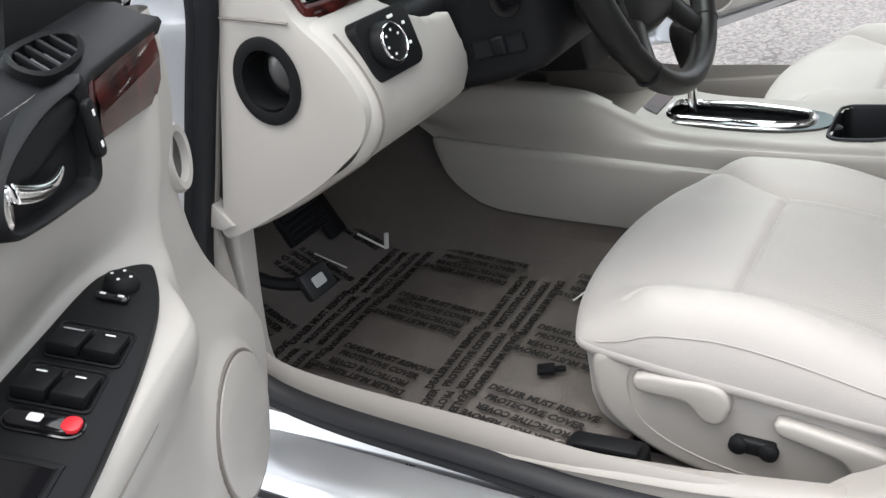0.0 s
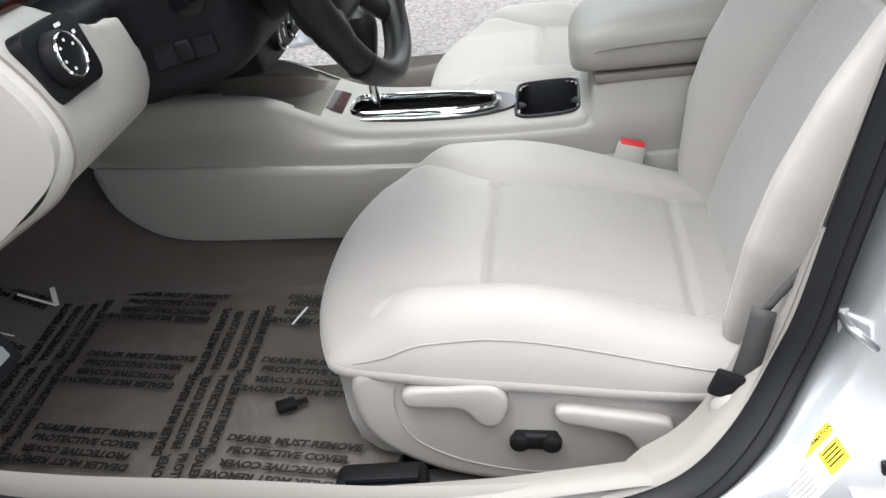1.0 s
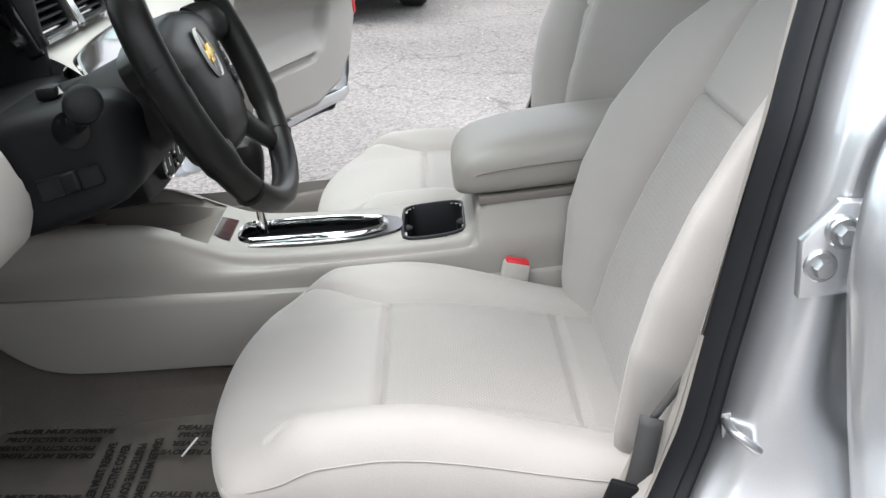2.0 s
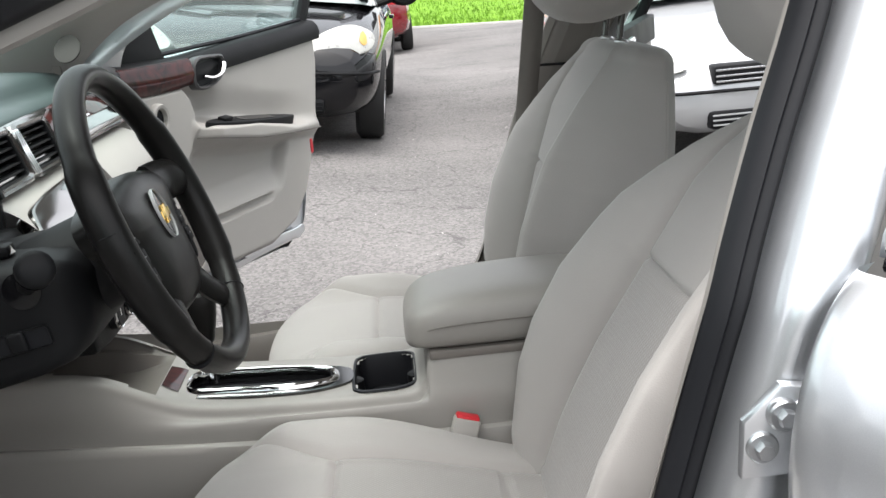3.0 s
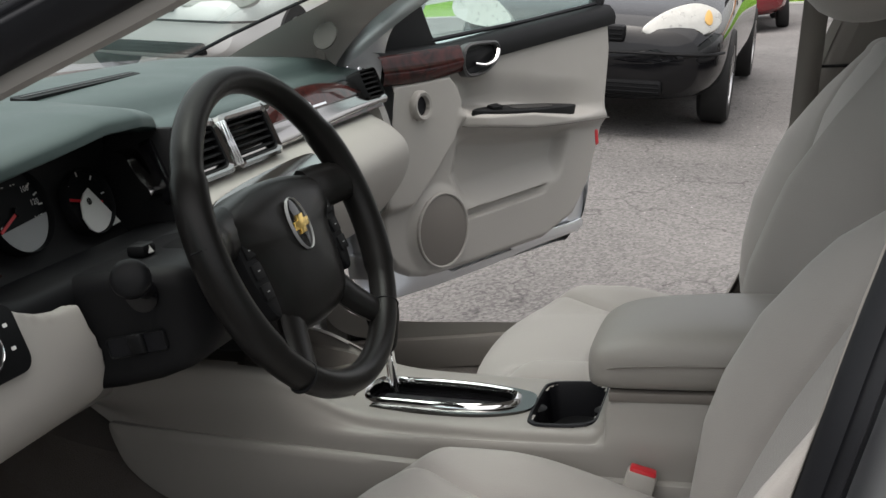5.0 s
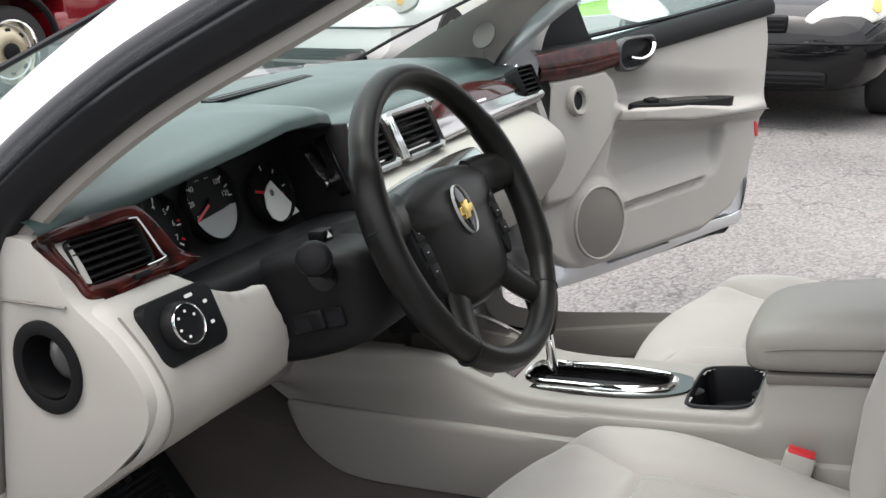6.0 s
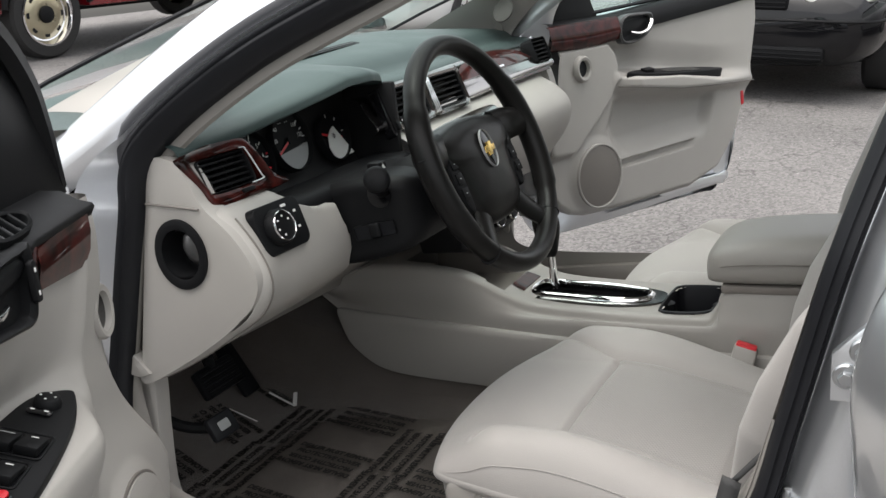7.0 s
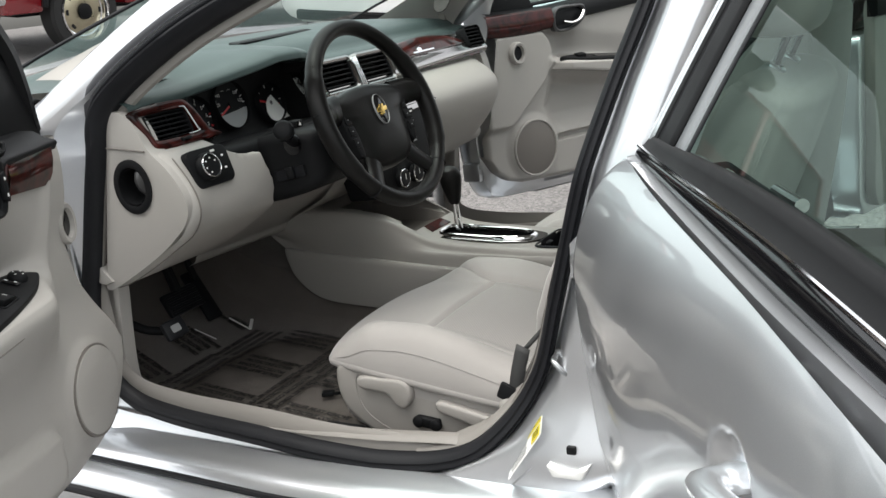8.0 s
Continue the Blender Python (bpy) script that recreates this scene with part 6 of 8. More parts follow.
def build_dash():
    d = thing("dashboard", "two-tone dashboard, ebony top coloured with green windscreen light over beige, with wood trim", "dashboard")

    # dark top pad with the instrument hood swelling over the gauges
    rows = []
    for y in np.concatenate([np.linspace(-0.735, -0.24, 60), np.linspace(-0.235, -0.13, 40), np.linspace(-0.12, 0.735, 60)]):
        front = float(np.interp(y, [-0.74, -0.60, -0.40, -0.24, -0.205, -0.185, -0.165, -0.14, 0.735], [-0.315, -0.297, -0.286, -0.277, -0.280, -0.290, -0.315, -0.338, -0.352]))
        lipz = float(np.interp(y, [-0.74, -0.68, -0.60, -0.50, -0.39, -0.31, -0.24, -0.205, -0.185, -0.165, -0.14, 0.735], [0.996, 1.003, 1.008, 1.019, 1.031, 1.041, 1.040, 1.034, 1.024, 1.010, 1.000, 1.001]))
        h = smooth_step(0.99, 1.035, lipz)
        wid = 1 - (abs(y) / 0.735) ** 8
        pts = [(-0.84 + 0.12 * (y / 0.735) ** 2, 1.0 + 0.065 * wid), (-0.70, 1.028 + 0.050 * wid), (-0.56, 1.040 + 0.028 * wid + 0.004 * h), (-0.44, 1.036 + 0.014 * wid + 0.016 * h), (front - 0.06, lipz + 0.020), (front - 0.022, lipz + 0.014), (front - 0.004, lipz + 0.006), (front, lipz - 0.004), (front - 0.006, lipz - 0.012), (front - 0.035 - 0.035 * h, lipz - 0.014)]
        rows.append([(x, y, z) for x, z in spline(pts, 28)])
    part("top_pad", skin(rows), DASH, d, "ebony soft top pad, windscreen tint put into its colour", angle=60)
    for x, y, z, w in ((-0.545, 0.02, 1.0715, 0.40), (-0.66, -0.40, 1.0715, 0.26)):
        slot = part("defrost_slot", plate(rounded(0.022, w, 0.008), 0.006, axes((x, y, z), (1, 0.15, -0.22), (-0.15, 1, 0))), BLACK, d, "black defroster slot")
        part("slot_rib", moved(box(-0.0012, 0.0012, -w * 0.46, w * 0.46, 0.0, 0.0012), axes((x, y, z), (1, 0.15, -0.22), (-0.15, 1, 0))), VENT_GREY, slot)

    # beige end cap facing the open door
    cap = [(-0.352, 0.996), (-0.318, 0.988), (-0.296, 0.958), (-0.280, 0.924), (-0.244, 0.889), (-0.218, 0.852), (-0.207, 0.818), (-0.219, 0.785), (-0.250, 0.757), (-0.290, 0.728), (-0.36, 0.688), (-0.435, 0.652), (-0.455, 0.655), (-0.445, 0.69), (-0.40, 0.86), (-0.368, 0.98)]
    rim = [tuple(q) for q in spline(cap, 80, True)]
    bore = []
    for x, z in rim:
        a = math.atan2((z - 0.856) / 0.047, (x + 0.331) / 0.042)
        bore.append((-0.331 + 0.042 * math.cos(a), 0.856 + 0.047 * math.sin(a)))
    part("end_cap", band(rim, bore, 0.04, axes((0, -0.742, 0), (1, 0, 0), (0, 0, 1)), 0.004), BEIGE, d, "beige dashboard end panel")
    part("end_cap_seam", tube([(-0.378, -0.7462, 0.931), (-0.33, -0.7468, 0.927), (-0.284, -0.7462, 0.922)], 0.0016, 6), BEIGE_DARK, d)
    part("end_cap_lip", plate([(-0.46, 0.70), (-0.43, 0.668), (-0.45, 0.66), (-0.475, 0.665)], 0.02, axes((0, -0.748, 0), (1, 0, 0), (0, 0, 1)), 0.003), BEIGE, d)
    ring = axes((-0.331, -0.744, 0.856), (1, 0, 0), (0, 0, 1))
    v = part("side_vent", band(ellipse(0.046, 0.052), ellipse(0.033, 0.037), 0.02, ring @ Matrix.Translation((0, 0, 0.002)), 0.002), BLACK, d, "round black air outlet")
    part("vent_tunnel", lathe([(0.034, 0.0), (0.033, -0.018), (0.029, -0.034), (0.001, -0.036)], 32, ring, False), BLACK, v)
    part("vent_flap", moved(lathe([(0.001, 0.006), (0.010, 0.004), (0.019, -0.002), (0.022, -0.010), (0.020, -0.016)], 28), ring @ Matrix.Translation((0.012, 0.004, -0.006)) @ pose(0, 0, 0, 14, -30, 0) @ Matrix.Diagonal((0.95, 1.25, 1, 1))), VENT_GREY, v, "dark grey vent flap")

    # beige knee moulding left of the column, scooped away under the gauges
    def knee(y):
        q = 1 - smooth_step(-0.735, -0.655, y)
        return spline([(-0.312, 0.921), (-0.285, 0.919), (-0.258, 0.910), (-0.238, 0.888), (-0.223 + 0.008 * q, 0.856), (-0.214 + 0.013 * q, 0.822), (-0.216 + 0.012 * q, 0.79), (-0.236 + 0.006 * q, 0.757), (-0.28, 0.727), (-0.345, 0.69), (-0.42, 0.655), (-0.48, 0.64)], 64)

    def knee_top(y):
        return float(np.interp(y, [-0.735, -0.63, -0.612, -0.592, -0.570, -0.546, -0.520, -0.492], [0.95, 0.95, 0.922, 0.901, 0.884, 0.874, 0.869, 0.869]))

    ys = np.linspace(-0.735, -0.462, 70)
    rows = []
    for i, y in enumerate(ys):
        r = 0.014 * (1 - min(1, (y + 0.735) / 0.022)) ** 2
        limit = min(knee_top(y), float(np.interp(y, [-0.492, -0.488, -0.478, -0.462], [0.95, 0.845, 0.797, 0.757])))
        row = []
        low = [(x, z) for x, z in knee(y) if z <= limit]
        for x, z in knee(y):
            if z > limit:
                k = min(1.0, (z - limit) / 0.03)
                x, z = low[0][0] - 0.018 * k, limit + 0.003 * math.sin(k * math.pi) * (1 if y < -0.5 else 0)
            row.append((x - r, y, z))
        rows.append(row)
    part("knee_panel", skin(rows), BEIGE, d, "beige knee panel", angle=60)
    part("knee_groove", tube([(x + 0.0005, -0.715, z) for x, z in knee(-0.715)[14:]], 0.0016, 6), BEIGE_DARK, d, "moulded groove")
    # dark trim at the hood's left: wood bezel with vent
    wm = axes((-0.288, -0.660, 0.957), (0.08, 1, 0.0), (-0.40, 0, 1))
    out = spline([(-0.084, 0.034), (-0.06, 0.043), (0.0, 0.048), (0.045, 0.048), (0.068, 0.025), (0.086, -0.020), (0.108, -0.040), (0.03, -0.042), (-0.050, -0.042), (-0.066, -0.012)], 72, True)
    inn = spline([(-0.066, 0.026), (-0.05, 0.030), (0.0, 0.030), (0.040, 0.029), (0.047, 0.022), (0.055, -0.017), (0.056, -0.024), (0.02, -0.026), (-0.044, -0.025), (-0.053, -0.012)], 72, True)
    part("wood_bezel", band(out, inn, 0.03, wm, 0.003), WOOD, d, "glossy dark wood vent bezel", angle=70)
    part("bezel_line", tube([wm @ Vector((x, y, 0.004)) for x, y in [inn[i % 72] for i in range(20, 50)]], 0.0012, 6), SATIN, d, "thin bright edge round the vent")
    louvre_vent(d, wm @ Matrix.Translation((-0.002, 0.002, -0.003)), 0.104, 0.053, 5)
    for x in (-0.028, 0.0, 0.026):
        part("vent_vane", moved(box(-0.0008, 0.0008, -0.022, 0.022, -0.030, -0.022), wm @ Matrix.Translation((x, 0.002, 0.0))), BLACK, d)
    part("vent_thumb", moved(box(-0.012, 0.012, -0.003, 0.003, -0.004, 0.004, 0.0015), wm @ Matrix.Translation((0.016, -0.033, 0.004))), BLACK, d)
    # cluster recess
    rows = []
    for y in np.linspace(-0.60, -0.19, 24):
        rows.append([(-0.25, y, 0.889), (-0.30, y, 0.884), (-0.350, y, 0.880), (-0.366, y, 0.90), (-0.374, y, 0.96), (-0.364, y, 1.035)])
    part("cluster_surround", skin(rows), CLUSTER, d, "black instrument recess")
    part("cluster_cheek", box(-0.385, -0.262, -0.200, -0.186, 0.870, 1.022, 0.004), CLUSTER, d)
    part("cluster_cheek", box(-0.385, -0.315, -0.585, -0.572, 0.89, 1.01, 0.005), CLUSTER, d)

    def gm(y, z, x):
        return axes((x, y, z), (0, 1, 0), (-0.25, 0, 1))

    g, m = gauge(d, -0.512, 0.944, 0.050, -0.352, 8, 215, gm)
    for i in range(8):
        a = radians(205 - 230 * i / 7)
        lettering(str(i), 0.011, m @ Matrix.Translation((0.033 * math.cos(a), 0.033 * math.sin(a), -0.0066)), WHITE_MARK, g, "gauge_number")
        if i > 5:
            part("red_mark", moved(box(0.040, 0.046, -0.0014, 0.0014, -0.0066, -0.0058), m @ pose(0, 0, 0, 0, 0, math.degrees(a))), RED, g, "red line mark")
    g, m = gauge(d, -0.398, 0.957, 0.054, -0.356, 15, 205, gm)
    part("display", plate([(0.047 * math.cos(a), 0.047 * math.sin(a)) for a in np.linspace(math.pi * 1.11, 1.95 * math.pi, 20)], 0.002, m @ Matrix.Translation((0, -0.004, -0.0045))), GREY_MARK, g, "grey display half")
    for i, tx in enumerate(("0", "20", "40", "60", "80", "100", "120", "140")):
        a = radians(205 - 230 * i / 7)
        lettering(tx, 0.0105, m @ Matrix.Translation((0.036 * math.cos(a), 0.036 * math.sin(a), -0.0066)), WHITE_MARK, g, "gauge_number")
    g, m = gauge(d, -0.266, 0.940, 0.046, -0.354, 7, 164, gm)
    part("display", plate([(0.008, 0.017), (0.047, -0.040), (-0.006, -0.043), (-0.018, -0.034), (-0.023, -0.018), (-0.016, 0.002), (-0.004, 0.012)], 0.002, m @ Matrix.Translation((0, 0, -0.003))), PAPER, g, "pale display window")
    part("red_mark", moved(box(0.012, 0.030, -0.0015, 0.0015, -0.006, -0.005), m @ pose(0, 0, 0, 0, 0, -12)), RED, g, "red mark")
    # black lower cluster apron and column panel
    rows = []
    for y in np.linspace(-0.615, -0.19, 34):
        t = smooth_step(-0.60, -0.52, y)
        rows.append([(x, y, z) for x, z in spline([(-0.320, 0.892), (-0.285, 0.898 - 0.004 * t), (-0.262, 0.898 - 0.004 * t), (-0.247, 0.888), (-0.240, 0.868), (-0.242, 0.83)], 16)])
    part("cluster_apron", skin(rows), BLACK, d, "black apron under the gauges", angle=60)
    # steering column cover: a rounded box whose flank faces the door
    rows = []
    for x, y0, y1, z0, z1 in ((-0.275, -0.472, -0.262, 0.752, 0.888), (-0.245, -0.476, -0.258, 0.756, 0.894), (-0.20, -0.481, -0.254, 0.764, 0.901), (-0.15, -0.483, -0.252, 0.776, 0.906), (-0.115, -0.478, -0.256, 0.788, 0.905), (-0.098, -0.462, -0.270, 0.800, 0.896), (-0.090, -0.440, -0.290, 0.820, 0.880)):
        cy, cz = (y0 + y1) / 2, (z0 + z1) / 2
        rows.append([(x, cy + p, cz + q) for p, q in rounded(y1 - y0, z1 - z0, 0.022, 6)])
    cp = part("column_cover", skin(rows, ring=True, caps=True), BLACK, d, "black steering column cover", angle=50)
    fm = axes((-0.165, -0.4832, 0.822), (1, -0.02, 0.18), (0, 0, 1))
    slot = rounded(0.074, 0.021, 0.004)
    part("slot_rim", band([(x * 1.05, y * 1.14) for x, y in slot], slot, 0.003, fm @ Matrix.Translation((0, 0, 0.0014)), 0.0012), BLACK, cp)
    part("switch_recess", plate(slot, 0.002, fm @ Matrix.Translation((0, 0, 0.0006))), RUBBER, cp, "dark dimmer slot")
    part("dimmer", moved(box(-0.010, 0.010, -0.012, 0.012, -0.002, 0.008, 0.004, 3), fm @ Matrix.Translation((0.002, 0.001, 0))), BLACK, cp)
    part("stalk_hole", plate(ellipse(0.021, 0.021), 0.003, axes((-0.149, -0.4838, 0.880), (1, -0.02, 0.18), (0, 0, 1)) @ Matrix.Translation((0, 0, 0.0012))), GLOSS_BLACK, cp)
    # light switch
    sm = axes((-0.2255, -0.647, 0.872), (0.05, 1, 0), (-0.30, 0, 1))
    bz = part("light_switch", plate(rounded(0.106, 0.074, 0.016), 0.026, sm @ Matrix.Translation((0, 0, 0.0065)), 0.002), BLACK, d, "black headlamp switch with chrome ring")
    part("knob", lathe([(0.027, 0.004), (0.026, 0.015), (0.023, 0.018), (0.001, 0.018)], 36, sm @ Matrix.Translation((-0.014, 0.0, 0.004))), BLACK, bz)
    part("chrome_ring", band(ellipse(0.0226, 0.0226), ellipse(0.0210, 0.0210), 0.003, sm @ Matrix.Translation((-0.014, 0, 0.0235)), 0.0012), CHROME, bz, "thin chrome ring")
    for k in range(5):
        a = radians(30 + 55 * k)
        part("symbol", plate(rounded(0.0034, 0.003, 0.001), 0.0004, sm @ Matrix.Translation((-0.014 + 0.0140 * math.cos(a), 0.0140 * math.sin(a), 0.0226))), WHITE_MARK, bz)
    for x, y, w in ((0.016, 0.027, 0.012), (0.036, 0.014, 0.006), (0.035, -0.010, 0.006)):
        part("symbol", plate(rounded(w, 0.004, 0.0015), 0.0004, sm @ Matrix.Translation((x, y, 0.0071))), WHITE_MARK, bz)
    # taupe panel under the column and toe area
    rows = []
    for y in np.linspace(-0.474, -0.125, 30):
        t = (y + 0.474) / 0.35
        rows.append([(x - 0.014, y, z + 0.012) for x, z in spline([(-0.250, 0.80), (-0.226, 0.772), (-0.228, 0.755), (-0.246, 0.742 - 0.004 * t), (-0.284, 0.720 - 0.008 * t), (-0.347, 0.684 - 0.012 * t), (-0.415, 0.648 - 0.012 * t), (-0.448, 0.628 - 0.010 * t), (-0.456, 0.614 - 0.012 * t), (-0.475, 0.604 - 0.012 * t)], 30)])
    part("lower_panel", skin(rows), CONSOLE, d, "grey-beige lower panel", angle=60)

    # passenger side: glovebox moulding and trim band
    def glove(y):
        r = smooth_step(0.58, 0.655, y)
        return spline([(-0.318, 0.93), (-0.285 - 0.03 * r, 0.926), (-0.245 - 0.05 * r, 0.905), (-0.213 - 0.07 * r, 0.872), (-0.208 - 0.08 * r, 0.835), (-0.228 - 0.08 * r, 0.79), (-0.275 - 0.05 * r, 0.735), (-0.33, 0.69), (-0.42, 0.65)], 40)

    rows = [[(x, y, z) for x, z in glove(y)] for y in np.linspace(-0.188, 0.665, 70)]
    part("glovebox_moulding", skin(rows), BEIGE, d, "beige passenger dash moulding", angle=60)
    part("dash_end", plate(spline([(-0.36, 1.0), (-0.31, 0.96), (-0.29, 0.92), (-0.28, 0.85), (-0.30, 0.76), (-0.42, 0.65), (-0.47, 0.66), (-0.42, 0.85)], 50, True), 0.04, axes((0, 0.70, 0), (-1, 0, 0), (0, 0, 1)) @ Matrix.Diagonal((-1, 1, 1, 1)), 0.006), BEIGE, d)
    # trim band: satin and wood
    tm = axes((-0.302, 0.205, 0.965), (0, 1, 0), (-0.42, 0, 1))
    rows = []
    for y in np.linspace(-0.235, 0.69, 60):
        lo = 0.930 + 0.01 * smooth_step(0.1, 0.6, y)
        hi = 0.998 + 0.012 * math.sin(max(0, min(1, (y + 0.1) / 0.75)) * math.pi)
        rows.append([(x, y, z) for x, z in spline([(-0.305, lo - 0.004), (-0.290, lo), (-0.283, lo + 0.012), (-0.300, (lo + hi) / 2), (-0.315, hi - 0.006), (-0.330, hi)], 16)])
    part("satin_band", skin(rows), SMOKED, d, "glossy smoked silver trim band", angle=60)
    rows = []
    for y in np.linspace(0.13, 0.58, 40):
        t = (y - 0.13) / 0.45
        lo = 0.972 + 0.004 * t
        hi = 0.985 + 0.03 * math.sin(t * math.pi) ** 0.7
        rows.append([(x, y, z) for x, z in ((-0.303, lo - 0.002), (-0.296, lo + 0.001), (-0.304, (lo + hi) / 2), (-0.314, hi - 0.001), (-0.325, hi))])
    part("wood_strip", skin(rows), WOOD, d, "glossy dark wood strip", angle=60)
    rows = [[(x, y, z) for x, z in ((-0.292, 0.934), (-0.284, 0.937), (-0.285, 0.944), (-0.294, 0.948))] for y in np.linspace(-0.22, 0.66, 40)]
    part("wood_strip", skin(rows), WOOD, d, "dark wood lower strip", angle=60)
    em = axes((-0.296, 0.325, 0.978), (0, 1, 0), (-0.42, 0, 1))
    part("emblem_bar", plate(rounded(0.11, 0.004, 0.0015), 0.004, em @ Matrix.Translation((0, 0, 0.008))), CHROME, d, "bright script bar")
    part("emblem", plate(ellipse(0.012, 0.006), 0.004, em @ Matrix.Translation((-0.02, 0.006, 0.008))), CHROME, d, "small bright emblem")
    # centre stack vents
    vm = axes((-0.286, -0.012, 0.968), (0, 1, 0), (-0.35, 0, 1))
    st = None
    for y in (-0.088, 0.078):
        o = rounded(0.158, 0.088, 0.014)
        b = part("centre_vent_bezel", band([(x, q) for x, q in o], [(x * 0.80, q * 0.75) for x, q in o], 0.03, vm @ Matrix.Translation((y, 0.002, 0.004)), 0.004), SMOKED, d, "smoked silver vent frame")
        st = st or b
        louvre_vent(d, vm @ Matrix.Translation((y, 0.002, 0.004)), 0.130, 0.068, 5)
    for y in (-0.012, -0.004, 0.004):
        part("bezel_bar", moved(box(y - 0.0025, y + 0.0025, -0.036, 0.036, 0.002, 0.012, 0.002), vm), CHROME, st, "bright upright bar")
    part("bezel_edge", plate(rounded(0.024, 0.092, 0.006), 0.02, vm @ Matrix.Translation((-0.182, -0.004, 0.008)), 0.004), GLOSS_BLACK, d, "gloss black edge with buttons")
    for k in range(4):
        part("edge_button", moved(box(-0.006, 0.006, -0.008, 0.008, 0.006, 0.011, 0.002), vm @ Matrix.Translation((-0.182, 0.026 - 0.02 * k, 0.006))), BLACK, d)
    # radio surround lying on the moulding, and the black stack below it
    rm = axes((-0.220, -0.010, 0.888), (0, 1, 0), (-0.75, 0, 1))
    rad = part("radio_surround", plate(spline([(-0.16, 0.02), (-0.08, 0.036), (0.06, 0.042), (0.18, 0.042), (0.215, 0.030), (0.212, -0.010), (0.195, -0.032), (-0.15, -0.032)], 60, True), 0.03, rm, 0.006), SMOKED, d, "satin silver radio surround")
    part("radio_slot", plate(rounded(0.085, 0.018, 0.004), 0.002, rm @ Matrix.Translation((0.098, 0.006, 0.0012))), GLOSS_BLACK, rad)
    sm = axes((-0.200, -0.040, 0.765), (0, 1, 0), (-0.05, 0, 1))
    stack = part("radio_panel", plate(spline([(-0.10, 0.098), (0.0, 0.108), (0.19, 0.108), (0.214, 0.09), (0.208, 0.0), (0.188, -0.075), (0.17, -0.092), (-0.04, -0.092), (-0.085, -0.06)], 80, True), 0.09, sm, 0.008), BLACK, d, "satin black centre panel")
    part("radio_face", plate(rounded(0.21, 0.088, 0.010), 0.004, sm @ Matrix.Translation((0.005, 0.055, 0.003)), 0.002), GLOSS_BLACK, stack, "gloss black radio face")
    for side in (-1, 1):
        for i in range(4):
            part("radio_button", moved(box(-0.014, 0.014, -0.007, 0.007, 0.002, 0.007, 0.002), sm @ Matrix.Translation((0.005 + side * 0.098, 0.093 - 0.024 * i, 0))), BLACK, stack)
            part("key_mark", plate(rounded(0.013, 0.004, 0.001), 0.0003, sm @ Matrix.Translation((0.005 + side * 0.098, 0.093 - 0.024 * i, 0.0076))), GREY_MARK if i % 2 else WHITE_MARK, stack)
    for i in range(3):
        kb = sm @ Matrix.Translation((0.016 + 0.066 * i, -0.056, 0.001))
        k = part("climate_knob", lathe([(0.023, 0), (0.022, 0.012), (0.018, 0.016), (0.001, 0.016)], 28, kb), BLACK, stack)
        part("knob_ring", band(ellipse(0.023, 0.023), ellipse(0.019, 0.019), 0.003, kb @ Matrix.Translation((0, 0, 0.0135)), 0.002), CHROME, k, "bright ring")
        part("key_mark", plate(rounded(0.003, 0.014, 0.001), 0.0003, kb @ Matrix.Translation((0, 0.004, 0.0165))), WHITE_MARK, k)
    # passenger air vent
    pm = axes((-0.305, 0.635, 0.985), (0.05, 1, 0), (-0.35, 0, 1))
    louvre_vent(d, pm @ Matrix.Translation((0, 0, 0.012)), 0.085, 0.062, 5)
    louvre_vent(d, axes((-0.45, -0.45, 1.062), (0, 1, 0), (1, 0, -0.05)), 0.02, 0.02, 1)
    return d


build_dash()


